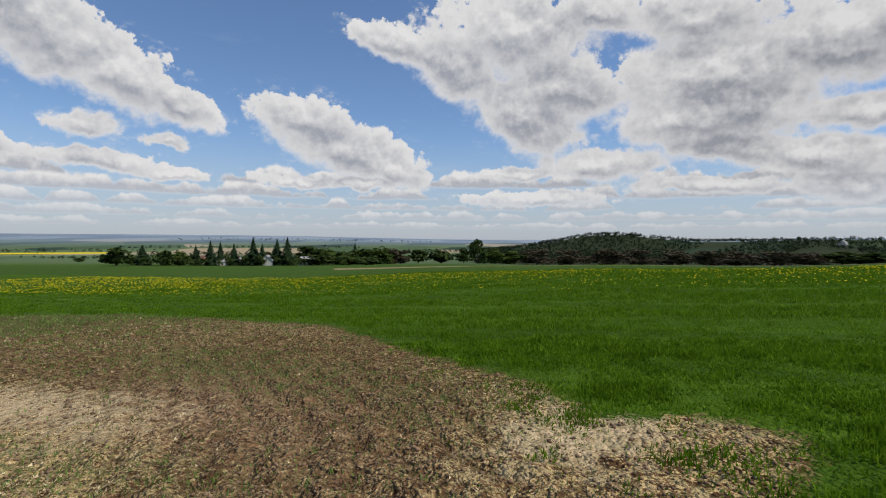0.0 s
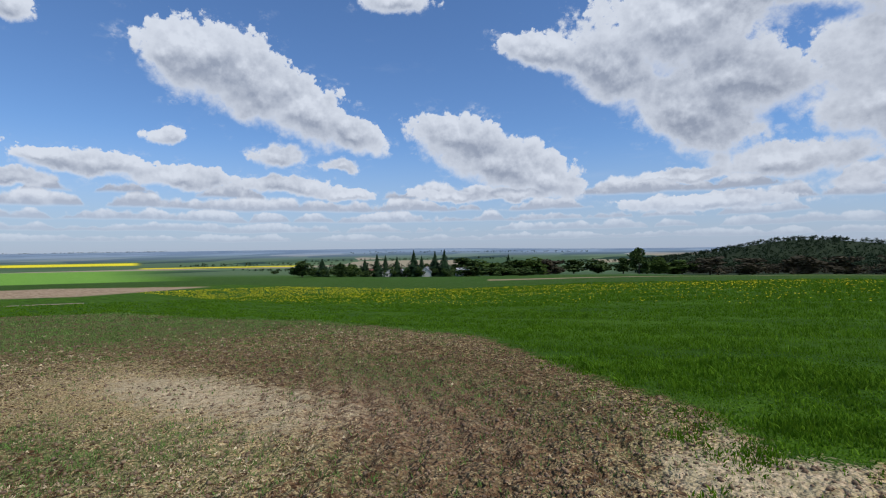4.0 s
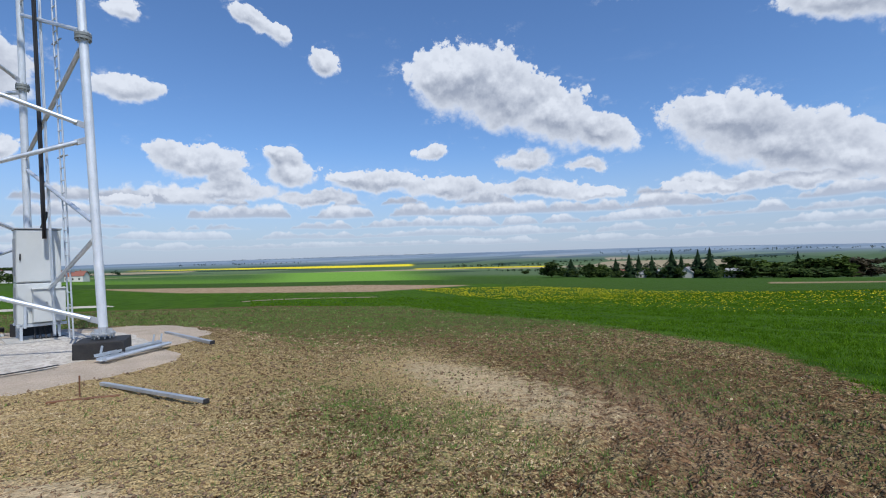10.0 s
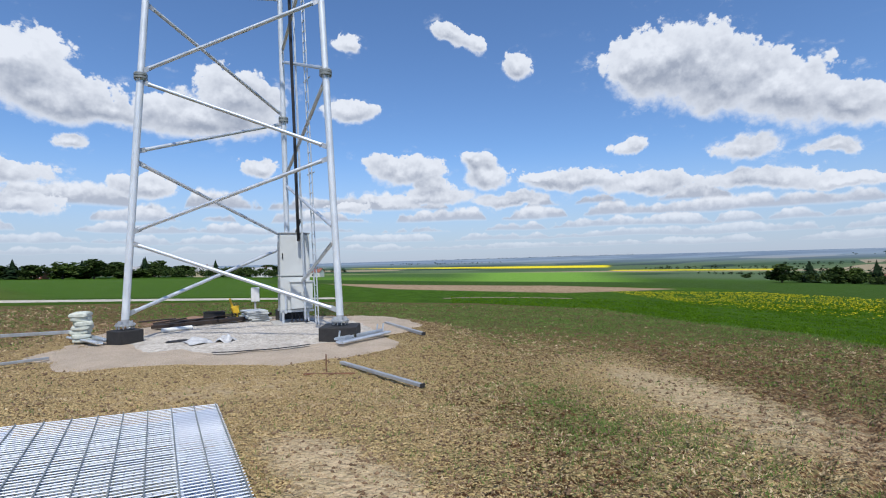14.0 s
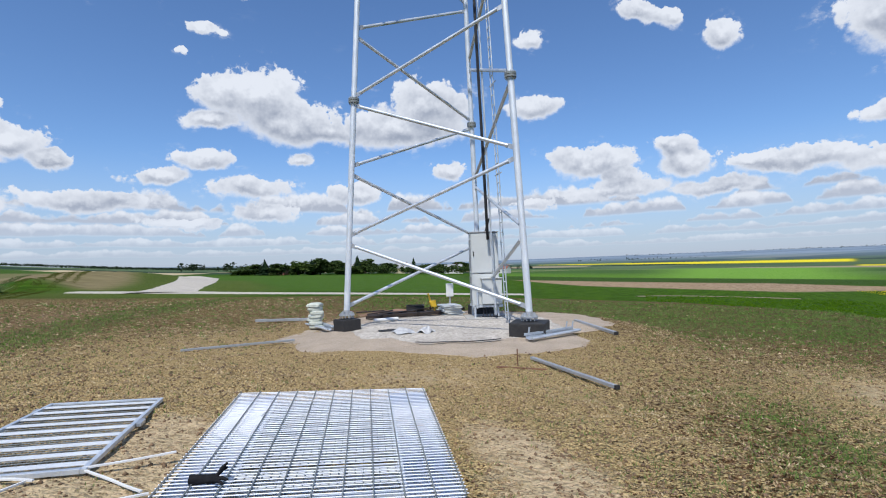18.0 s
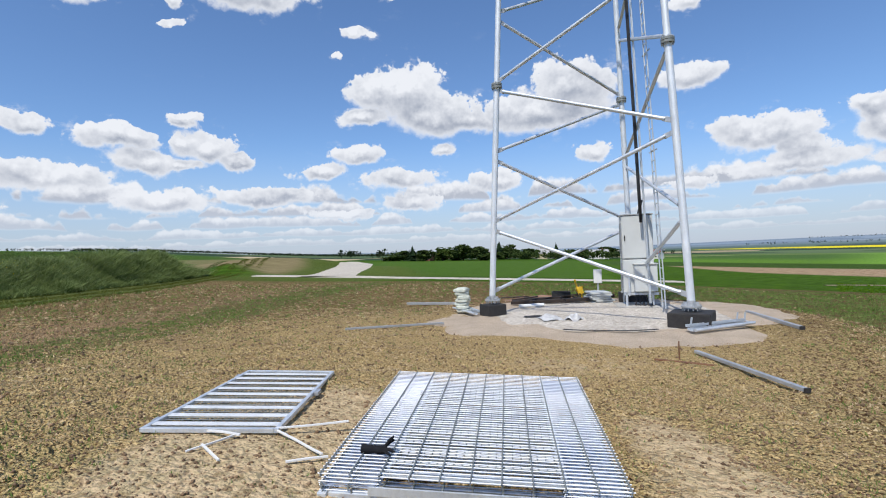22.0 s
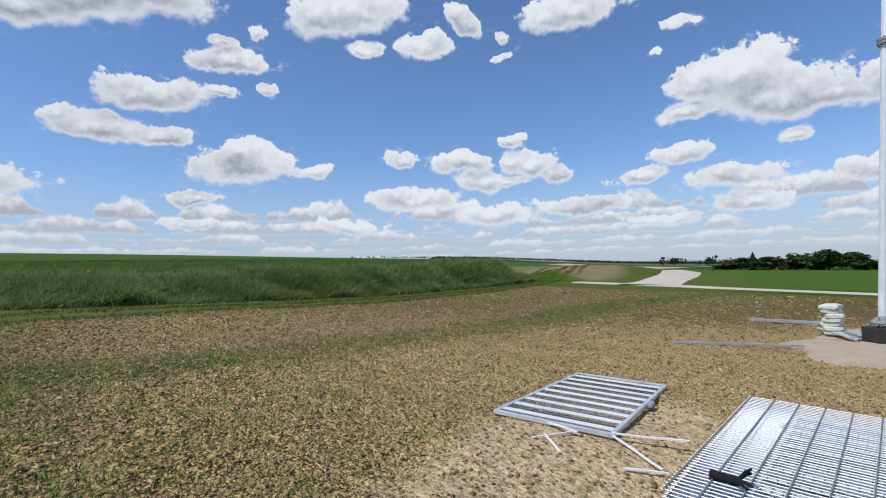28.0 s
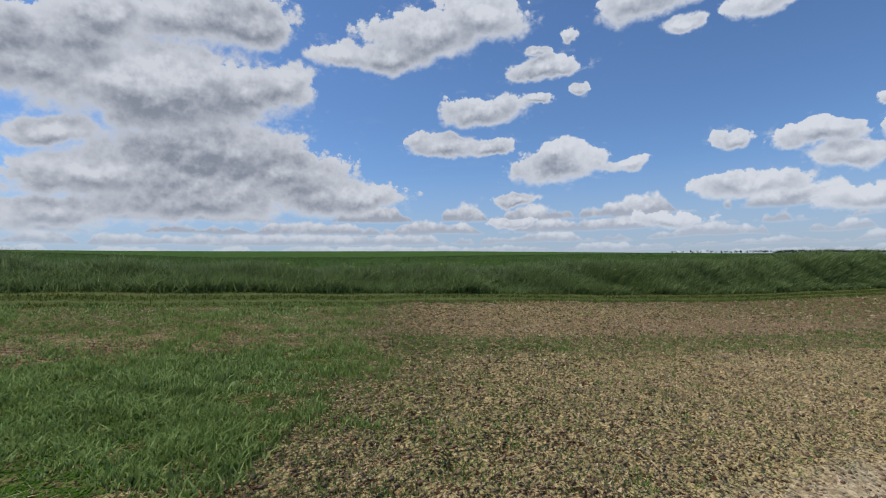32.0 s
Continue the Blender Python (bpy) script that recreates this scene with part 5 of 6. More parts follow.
def glove():
    """A crumpled black work glove: cuff, palm and bent fingers in one mesh."""
    at = stack @ Matrix.Translation((2.13, 0.21, 0.238))
    bm = bmesh.new()
    rod(bm, (-0.02, 0.0, 0.035), (0.10, 0.02, 0.035), 0.042, 12, 0.036)
    made = bmesh.ops.create_icosphere(bm, subdivisions=2, radius=0.062, matrix=Matrix.Translation((0.15, 0.02, 0.04)) @ Matrix.Diagonal((1.25, 0.8, 0.6, 1)))
    for i, (dx, dy, dz, q) in enumerate(((0.11, -0.05, 0.0, 0.015), (0.13, -0.015, 0.015, 0.016), (0.10, 0.03, 0.11, 0.016), (0.09, 0.05, 0.075, 0.015), (0.02, 0.085, 0.03, 0.016))):
        rod(bm, (0.17, 0.02 + dy * 0.6, 0.045), (0.17 + dx * 0.6, 0.02 + dy, 0.05 + dz * 0.7), q, 8)
        rod(bm, (0.17 + dx * 0.6, 0.02 + dy, 0.05 + dz * 0.7), (0.17 + dx, 0.02 + dy * 1.2, 0.03 + dz * 1.2), q, 8, q * 0.7)
    for v in bm.verts:
        v.co += noise.noise_vector(v.co * 22.0) * 0.006
    ob = part("work_glove", bm, M["glove"])
    weld = ob.modifiers.new("weld", "REMESH")
    weld.mode, weld.voxel_size, weld.use_smooth_shade = "VOXEL", 0.006, True
    ob.matrix_world = at @ pose(0, 0, 0, 0, 0, 78) @ Matrix.Scale(0.80, 4)
    return tagged(ob, "crumpled black rubber work glove on the wire panel", "glove")


glove()


def channel(bm, length, w, h, t, at=(0, 0, 0), turn=None):
    """A U-shaped steel profile along x."""
    m = Matrix.Translation(at) @ (turn or Matrix())
    for size, p in (((length, w, t), (length / 2, 0, t / 2)), ((length, t, h), (length / 2, w / 2 - t / 2, h / 2)), ((length, t, h), (length / 2, -w / 2 + t / 2, h / 2))):
        bmesh.ops.create_cube(bm, size=1.0, matrix=m @ Matrix.Translation(p) @ Matrix.Diagonal((*size, 1)))
    return bm


def post(a, b, label, w=0.085, h=0.06, cap=True):
    ob, length = laid("fence_post", a, b, label, "fence post", 0.015, "loose fence posts")
    part("profile", box(bmesh.new(), (length, w, h), (length / 2, 0, h / 2 + 0.004), None, 0.006), M["zinc_dark"], ob)
    if cap:
        part("end_cap", box(bmesh.new(), (0.035, w + 0.008, h + 0.008), (length + 0.012, 0, h / 2 + 0.006), None, 0.005), M["black"], ob, "black plastic end cap")


post((-9.36, 1.74), (-7.25, 2.60), "grey galvanised fence post lying on stubble", 0.07, 0.05)
post((-14.59, 3.93), (-11.9, 4.2), "grey galvanised fence post at the edge of the apron", 0.09, 0.07)
post((-10.69, -5.56), (-12.48, -3.66), "long grey galvanised tube on dry soil", 0.06, 0.05, False)
post((-18.56, -6.91), (-17.45, -4.4), "pale galvanised beam beyond the sacks", 0.10, 0.09, False)


def bundle(a, b, label, n=4, brackets=True):
    ob, length = laid("steel_profiles", a, b, label, "steel profiles", 0.10)
    for i in range(n):
        bm = channel(bmesh.new(), length - 0.12 * i, 0.075, 0.05, 0.006, (0.05 * i, 0.10 * (i - 1), 0.055 if i == 2 else 0.0), Matrix.Rotation(radians((0, 4, -3, 2)[i % 4]), 4, "Z"))
        part("channel", bm, M["zinc"], ob)
    rod_bm = rod(bmesh.new(), (0.0, -0.2, 0.03), (length * 0.95, -0.17, 0.03), 0.03, 12)
    part("tube", rod_bm, M["zinc"], ob)
    if brackets:
        for x, y in ((0.25, 0.12), (length - 0.25, 0.10), (length - 0.12, 0.02)):
            bm = bmesh.new()
            box(bm, (0.05, 0.01, 0.20), (x, y, 0.14), Matrix.Rotation(radians(14), 4, "Y"), 0.003)
            box(bm, (0.05, 0.09, 0.01), (x, y - 0.04, 0.05), None, 0.003)
            part("bracket", bm, M["zinc"], ob)


bundle((-11.15, 1.92), (-12.3, 3.36), "bundle of galvanised channels beside a black pier", 3)
bundle((-15.30, -3.95), (-13.75, -2.95), "galvanised channels lying near the white sacks", 3, False)


def stake():
    x, y = -8.93, 1.41
    bm = bmesh.new()
    rod(bm, (0, 0, -0.1), (0.012, 0.0, 0.30), 0.011, 8)
    ob = part("survey_stake", bm, M["rust"])
    ob.location = (x, y, ground_z(x, y))
    tagged(ob, "rusty steel survey stake standing in soil", "stake")


stake()
ob, length = laid("board", (-8.80, 1.02), (-8.55, 1.84), "narrow rust-brown board lying on stubble", "board")
part("plank", box(bmesh.new(), (length, 0.07, 0.025), (length / 2, 0, 0.014), None, 0.004), M["rust"], ob)


def sack(place, turn, k):
    """A filled sack, pillow-shaped, with sewn ends."""
    bm = bmesh.new()
    bmesh.ops.create_cube(bm, size=1.0, matrix=Matrix.Diagonal((0.52, 0.38, 0.155, 1)))
    bmesh.ops.subdivide_edges(bm, edges=bm.edges[:], cuts=5, use_grid_fill=True)
    for v in bm.verts:
        u, w = v.co.x / 0.28, v.co.y / 0.20
        v.co.z *= (1 - 0.65 * abs(u) ** 3.5) * (1 - 0.55 * abs(w) ** 3.5)
        v.co += noise.noise_vector(v.co * 7 + Vector((k * 3.1, 0, 0))) * 0.018
    for f in bm.faces:
        f.smooth = True
    ob = tagged(thing("cement_sack", place, "white woven sack with green print in a stack", "sack", "stack of sacks", turn))
    part("bag", bm, M["sack"], ob)
    bm = bmesh.new()
    box(bm, (0.30, 0.006, 0.06), (0, -0.2, 0.0), None, 0.002)
    part("print", bm, M["sack_green"], ob, "green printed band")
    return ob


for k in range(7):
    sack((-14.72 + 0.02 * math.sin(k * 2.2), -3.68 + 0.03 * math.cos(k * 1.7), PAD_Z + 0.11 + 0.102 * k), 8 + 9 * math.sin(k * 1.9), k)


def cabinet():
    c = thing("equipment_cabinet", (-15.95, 1.42, PAD_Z), "tall light grey steel equipment cabinet on a galvanised frame", "cabinet", "", 3.0)
    # x towards the front, y across
    w, d = 0.86, 0.62
    part("upper_body", box(bmesh.new(), (d, w, 1.27), (0, 0, 2.12), None, 0.012), M["cabinet"], c)
    part("lower_body", box(bmesh.new(), (d, w, 0.99), (0, 0, 0.975), None, 0.012), M["cabinet"], c)
    part("roof", box(bmesh.new(), (d + 0.06, w + 0.05, 0.035), (0, 0, 2.785), None, 0.01), M["cabinet_dark"], c)
    door = part("upper_door", box(bmesh.new(), (0.03, w - 0.03, 1.22), (d / 2 + 0.016, 0, 2.12), None, 0.01), M["cabinet"], c)
    part("door_handle", box(bmesh.new(), (0.035, 0.03, 0.16), (d / 2 + 0.045, -w / 2 + 0.07, 2.1), None, 0.006), M["black"], door)
    part("lower_door", box(bmesh.new(), (0.03, w - 0.03, 0.94), (d / 2 + 0.016, 0, 0.98), None, 0.01), M["cabinet"], c)
    boxy = part("meter_box", box(bmesh.new(), (0.24, 0.62, 0.78), (d / 2 + 0.15, 0.16, 0.93), None, 0.012), M["cabinet"], c, "smaller light grey box on the front")
    part("box_roof", box(bmesh.new(), (0.29, 0.66, 0.03), (d / 2 + 0.16, 0.16, 1.335), None, 0.008), M["cabinet"], boxy)
    part("lock", rod(bmesh.new(), (d / 2 + 0.27, 0.10, 1.0), (d / 2 + 0.29, 0.10, 1.0), 0.025, 12), M["zinc_dark"], boxy)
    # plain darker grey plates, on the -y side only
    part("side_panel", box(bmesh.new(), (0.5, 0.012, 0.9), (0, -w / 2 - 0.007, 2.1), None, 0.004), M["cabinet_dark"], c, "darker side panel")
    part("side_panel", box(bmesh.new(), (0.5, 0.012, 0.75), (0, -w / 2 - 0.007, 1.0), None, 0.004), M["cabinet_dark"], c, "darker side panel")
    for sx in (-1, 1):
        for sy in (-1, 1):
            leg = part("frame_leg", box(bmesh.new(), (0.06, 0.06, 0.42), (sx * 0.36, sy * 0.36, 0.29), None, 0.004), M["zinc"], c)
            part("foot", box(bmesh.new(), (0.18, 0.18, 0.02), (sx * 0.36, sy * 0.36, 0.09), None, 0.003), M["zinc_dark"], leg)
        part("frame_beam", box(bmesh.new(), (0.06, 0.96, 0.07), (sx * 0.36, 0.04, 0.46), None, 0.004), M["zinc"], c)
    part("frame_post", box(bmesh.new(), (0.05, 0.05, 0.62), (0.50, -0.30, 0.72), None, 0.004), M["zinc"], c)
    for i in range(5):
        bm = bmesh.new()
        pts = [(0.2 - 0.02 * i, -0.1 + 0.09 * i, 0.5), (0.28, -0.08 + 0.1 * i, 0.28), (0.34 + 0.03 * i, -0.12 + 0.11 * i, 0.12), (0.1, 0.2 + 0.1 * i, 0.10)]
        for p, q in zip(pts, pts[1:]):
            rod(bm, p, q, 0.022, 8)
        part("cable", bm, M["cable"], c, "black cable under the cabinet")
    bm = bmesh.new()
    rod(bm, (-0.22, 0.12, 2.8), (-0.30, 0.25, 3.25), 0.04, 10)
    part("cable_outlet", bm, M["cable"], c)
    part("plinth", box(bmesh.new(), (1.2, 1.5, 0.08), (0, 0.1, 0.075), None, 0.015), M["concrete"], c, "pale concrete slab")


cabinet()

for i in range(6):
    ob = thing("insulation_board", (-17.15 + 0.05 * i, 0.30 + 0.04 * math.sin(i * 2.0), PAD_Z + 0.10 + 0.062 * i), "white-grey board in a stack beside the cabinet", "board", "stack of boards", 15 + 6 * math.sin(i * 1.3))
    part("slab", box(bmesh.new(), (1.05 - 0.05 * i, 0.62, 0.05), (0, 0, 0), None, 0.006), M["cabinet"], ob)

ob = thing("marker_box", (-19.2, 0.33, ground_z(-19.2, 0.33)), "small white plastic cable box on a post", "cable box", "", 4)
part("case", box(bmesh.new(), (0.18, 0.28, 0.50), (0, 0, 0.80), None, 0.02), M["white"], ob)
part("post", box(bmesh.new(), (0.06, 0.06, 0.60), (0, 0, 0.27), None, 0.004), M["zinc_dark"], ob)


def heap(name, x, y, r, h, material, label, seed):
    bm = bmesh.new()
    bmesh.ops.create_grid(bm, x_segments=26, y_segments=26, size=1.0)
    for v in bm.verts:
        q = v.co.length
        px, py = x + v.co.x * r[0], y + v.co.y * r[1]
        k = max(0.0, 1 - q * q)
        v.co = Vector((px, py, ground_z(px, py) - 0.03 + h * k * (0.8 + 0.5 * noise.noise(Vector((px * 1.4, py * 1.4, seed)))) + 0.06 * k * noise.noise(Vector((px * 5, py * 5, seed)))))
    for f in bm.faces:
        f.smooth = True
    return tagged(part(name, bm, material), label, "soil heap")


heap("soil_heap", -20.6, -1.8, (2.6, 1.9), 0.24, M["red_soil"], "low heap of reddish dug soil behind the pad", 1.0)
heap("soil_heap", -22.5, 1.6, (2.4, 1.5), 0.26, M["red_soil"], "low heap of brown dug soil", 2.0)

crate = thing("tool_crate", (-18.2, -0.95, ground_z(-18.2, -0.95)), "open black tool crate behind the gravel pad", "crate", "", 6)
for size, at in (((0.04, 0.62, 0.30), (0.25, 0, 0.19)), ((0.04, 0.62, 0.30), (-0.25, 0, 0.19)), ((0.5, 0.04, 0.30), (0, 0.30, 0.19)), ((0.5, 0.04, 0.30), (0, -0.30, 0.19)), ((0.5, 0.62, 0.04), (0, 0, 0.06))):
    part("side", box(bmesh.new(), size, at, None, 0.008), M["black"], crate)


def hoist():
    ob = thing("lifting_tackle", (-17.75, -0.30, ground_z(-17.75, -0.30)), "yellow lifting tackle standing on dark boards", "tackle", "", 20)
    part("body", box(bmesh.new(), (0.16, 0.20, 0.26), (0, 0, 0.40), Matrix.Rotation(radians(18), 4, "X"), 0.03), M["yellow"], ob)
    part("arm", rod(bmesh.new(), (0, -0.08, 0.5), (0, -0.16, 0.78), 0.035, 10), M["yellow"], ob)
    part("leg", rod(bmesh.new(), (0, 0.05, 0.02), (0, 0.10, 0.55), 0.03, 10), M["yellow"], ob)
    part("hook", rod(bmesh.new(), (0, -0.05, 0.02), (0, -0.10, 0.35), 0.02, 8), M["black"], ob)


hoist()
for i, (x, y, turn, ln) in enumerate(((-17.3, -0.35, 80, 1.5), (-17.0, -0.6, 84, 1.6), (-17.5, -1.5, 76, 1.3), (-16.7, -1.45, 72, 1.5), (-17.0, -1.9, 95, 1.2), (-18.0, 0.15, 88, 1.4), (-16.4, -2.05, 60, 0.9))):
    ob = thing("timber_board", (x, y, ground_z(x, y) + 0.10), "dark wet timber board at the back of the pad", "board", "dark boards", turn, (0, -4))
    part("plank", box(bmesh.new(), (ln, 0.24, 0.10), (0, 0, 0.05), None, 0.008), M["dark_wood"], ob)
for x, y, turn, ln, lean in ((-17.9, -0.75, 70, 1.1, 9), (-17.2, -2.1, 100, 0.9, 6), (-18.4, -0.2, 58, 1.2, 12), (-18.1, 0.35, 96, 0.8, 4), (-17.6, -2.5, 84, 1.0, 3)):
    ob = thing("timber_board", (x, y, ground_z(x, y) + 0.13), "thin dark plank lying askew on the others", "board", "dark boards", turn, (0, -lean))
    part("plank", box(bmesh.new(), (ln, 0.16, 0.035), (0, 0, 0.08), None, 0.004), M["dark_wood"], ob)
ob, length = laid("white_pipe", (-15.3, -2.05), (-15.65, -1.35), "short white plastic pipe beside a pier", "pipe", 0.09)
part("tube", rod(bmesh.new(), (0, 0, 0.06), (length, 0, 0.06), 0.055, 14), M["white"], ob)


def crumpled(x, y, size, material, label, seed, turn=0.0):
    bm = bmesh.new()
    bmesh.ops.create_grid(bm, x_segments=16, y_segments=16, size=0.5)
    for v in bm.verts:
        u, w = v.co.x * size[0], v.co.y * size[1]
        v.co = Vector((u, w, 0.02 + size[2] * (0.5 + 0.9 * noise.noise(Vector((u * 6, w * 6, seed)))) * max(0.0, 1 - (v.co.length * 1.7) ** 2)))
    back = bmesh.ops.solidify(bm, geom=bm.faces[:], thickness=0.006)
    ob = part("packing_film", bm, material)
    ob.matrix_world = pose(x, y, ground_z(x, y) + 0.09, 0, 0, turn)
    return tagged(ob, label, "film")


crumpled(-12.85, -0.95, (0.7, 0.5, 0.16), M["tarp"], "crumpled grey packing film on the gravel edge", 1.0, 20)
crumpled(-12.70, -0.35, (0.5, 0.4, 0.24), M["tarp"], "crumpled grey film heap on sand", 4.0, -30)
crumpled(-13.2, -1.2, (0.9, 0.25, 0.05), M["black"], "torn black ground fabric on the gravel", 7.0, 80)
crumpled(-15.4, -2.9, (0.5, 0.5, 0.2), M["tarp"], "grey film beside the pier", 11.0, 12)


# ---- trees ----
def leaf_cloud(centres, radii, count, size, rng, flat=0.6):
    """Many small leaf cards, each a quad, scattered through lobes."""
    k = rng.integers(0, len(centres), count)
    d = rng.normal(size=(count, 3))
    d /= np.linalg.norm(d, axis=1)[:, None]
    p = np.asarray(centres)[k] + d * (np.asarray(radii)[k] * (0.55 + 0.5 * rng.random((count, 1))))
    a = rng.normal(size=(count, 3))
    a[:, 2] *= flat
    a /= np.linalg.norm(a, axis=1)[:, None]
    b = np.cross(a, rng.normal(size=(count, 3)))
    b /= np.linalg.norm(b, axis=1)[:, None]
    s = size * (0.6 + 0.8 * rng.random((count, 1)))
    verts = np.stack([p - a * s * 0.5, p + b * s * 0.35, p + a * s * 0.5, p - b * s * 0.35], 1).reshape(-1, 3)
    return verts, np.arange(count * 4).reshape(-1, 4)


def trunk_mesh(name, height, r, limbs, rng):
    bm = bmesh.new()
    rod(bm, (0, 0, -0.02), (0.01, 0.005, height * 0.55), r, 8, r * 0.6, False)
    rod(bm, (0.01, 0.005, height * 0.55), (0.0, 0.0, height), r * 0.6, 8, r * 0.12, False)
    for i in range(limbs):
        z = height * (0.25 + 0.6 * i / max(1, limbs))
        a = rng.random() * 6.28
        ln = height * 0.33 * (1 - 0.4 * i / max(1, limbs))
        rod(bm, (0, 0, z), (math.cos(a) * ln, math.sin(a) * ln, z + ln * 0.7), r * 0.4, 6, r * 0.08, False)
    return mesh_of(name, bm, M["bark"])


def crown_broad(rng, material, count=1000, thin=0.12):
    lobes, radii = [], []
    for i in range(18):
        z = 0.14 + 0.74 * rng.random()
        spread = 0.36 * math.sin(math.pi * min(0.97, (z + 0.06) / 1.0)) + 0.03
        a = rng.random() * 6.28
        q = spread * math.sqrt(rng.random())
        lobes.append((q * math.cos(a), q * math.sin(a), z))
        radii.append((0.13 + 0.07 * rng.random(), 0.13 + 0.07 * rng.random(), 0.10 + 0.05 * rng.random()))
    v, f = leaf_cloud(lobes, radii, count, thin, rng)
    return mesh_from("crown", v, f, material)


def crown_conifer(rng, material):
    verts, quads = [], []
    for i in range(26):
        t = i / 25
        z = 0.10 + 0.88 * t
        reach = 0.44 * (1 - t) ** 0.72 * (0.60 + 0.65 * rng.random()) + 0.012
        n = int(13 - 6 * t)
        for j in range(n):
            a = 2 * math.pi * (j + rng.random()) / n
            d, side = Vector((math.cos(a), math.sin(a), 0)), Vector((-math.sin(a), math.cos(a), 0))
            own = reach * (0.55 + 0.75 * rng.random())
            for k in range(3):
                q0, q1 = own * k / 3, own * (k + 1.15) / 3
                w = 0.085 * (1 - t) ** 0.5 * (1.1 - 0.2 * k) + 0.016
                drop = 0.03 + 0.05 * rng.random()
                b = len(verts)
                p0, p1 = d * q0 + Vector((0, 0, z - drop * k)), d * q1 + Vector((0, 0, z - drop * (k + 1)))
                sag = Vector((0, 0, -0.025))
                verts += [p0 - side * w * 0.5 + sag, p0 + side * w * 0.5 + sag, p1 + side * w + sag, p1 - side * w + sag]
                quads.append((b, b + 1, b + 2, b + 3))
    return mesh_from("crown", np.array(verts), np.array(quads), material)


rng = np.random.default_rng(7)
KINDS = {
    "conifer": [(crown_conifer(rng, M["needles"]), trunk_mesh("trunk", 0.95, 0.018, 0, rng)) for _ in range(3)],
    "broad": [(crown_broad(rng, M["leaves"]), trunk_mesh("trunk", 0.75, 0.028, 5, rng)) for _ in range(3)] + [(crown_broad(rng, M["leaves_fresh"], 950), trunk_mesh("trunk", 0.75, 0.028, 5, rng))],
    "bare": [(crown_broad(rng, M["twigs"], 900, 0.09), trunk_mesh("trunk", 0.8, 0.024, 7, rng)) for _ in range(2)],
}
KINDS["tallbroad"] = KINDS["broad"]
TREE_WORDS = {
    "conifer": ("spruce", "dark green spruce in a row beyond the field", "conifer"),
    "broad": ("broadleaf_tree", "leafy green tree in the belt beyond the field", "tree"),
    "tallbroad": ("broadleaf_tree", "tall lone leafy tree above the hedge line", "tree"),
    "bare": ("budding_tree", "brownish tree still budding in early spring", "tree"),
}
planted = [0]


def tree(kind, x, y, tall, wide):
    """One tree of a height and width in metres; crowns share a few shapes."""
    crown, stem = KINDS[kind][planted[0] % len(KINDS[kind])]
    planted[0] += 1
    name, label, category = TREE_WORDS[kind]
    ob = new(name)
    ob.empty_display_size = 0.2
    sx = max(wide * 1.25, (0.76 if kind == "conifer" else 0.75) * tall)
    ob.matrix_world = Matrix.Translation((x, y, ground_z(x, y) - 0.1)) @ Matrix.Rotation(planted[0] * 2.4, 4, "Z") @ Matrix.Diagonal((sx, sx, tall * 1.03, 1))
    tagged(ob, label, category, "belt of trees")
    shared("trunk", stem, ob, Matrix())
    shared("crown", crown, ob, Matrix())


tree("conifer", -162, 252, 10.7, 11.7)
tree("conifer", -141, 265, 11.6, 4.8)
tree("conifer", -130, 259, 13.8, 6.0)
tree("conifer", -130, 270, 13.4, 6.2)
tree("conifer", -122, 269, 12.6, 4.7)
tree("conifer", -111, 268, 16.2, 9.9)
tree("conifer", -114, 288, 13.2, 5.7)
tree("conifer", -103, 282, 15.7, 9.6)
tree("conifer", -96, 279, 16.6, 9.4)
tree("broad", -163, 234, 8.9, 13.0)
tree("broad", -149, 249, 8.0, 9.9)
tree("broad", -148, 261, 7.4, 11.7)
tree("broad", -135, 290, 7.0, 11.0)
tree("broad", -115, 298, 8.2, 8.8)
tree("broad", -95, 316, 12.6, 18.9)
tree("broad", -86, 329, 10.7, 23.3)
tree("broad", -76, 331, 9.2, 23.3)
tree("conifer", -71, 343, 15.3, 8.0)
tree("broad", -65, 339, 10.9, 23.7)
tree("broad", -56, 345, 12.0, 22.0)
tree("bare", -51, 356, 11.1, 20.6)
tree("bare", -42, 368, 10.7, 21.1)
tree("broad", -80, 289, 6.4, 20.6)
tree("broad", -64, 293, 5.0, 20.6)
tree("broad", -53, 295, 4.8, 17.1)
tree("broad", 5, 420, 12.6, 14.4)
tree("tallbroad", 16, 400, 20.5, 13.7)
tree("broad", 28, 419, 13.0, 19.2)
tree("bare", 67, 425, 14.0, 29.5)
tree("bare", 94, 420, 13.3, 29.5)
tree("bare", 120, 413, 14.0, 29.5)
tree("bare", 145, 405, 13.5, 29.5)
tree("bare", 168, 396, 13.4, 29.5)
tree("bare", 189, 386, 12.3, 29.5)
tree("bare", 209, 376, 11.2, 29.5)
tree("bare", 227, 365, 10.7, 29.5)
tree("bare", 244, 354, 9.3, 29.5)
tree("broad", 265, 352, 9.0, 30.2)
tree("broad", 276, 342, 8.2, 30.2)
tree("broad", 48, 427, 11.2, 24.6)
tree("broad", -14, 420, 12.4, 19.2)
tree("broad", -33, 419, 11.4, 19.2)
tree("broad", -50, 397, 9.8, 18.3)
tree("broad", -67, 394, 8.9, 18.3)
tree("conifer", -245, -88, 8.3, 7.7)
tree("broad", -248, -94, 5.6, 12.1)
tree("broad", -242, -80, 6.1, 11.7)
tree("broad", -250, -73, 7.1, 13.1)
tree("conifer", -253, -67, 8.3, 7.2)
tree("broad", -250, -62, 8.5, 13.0)
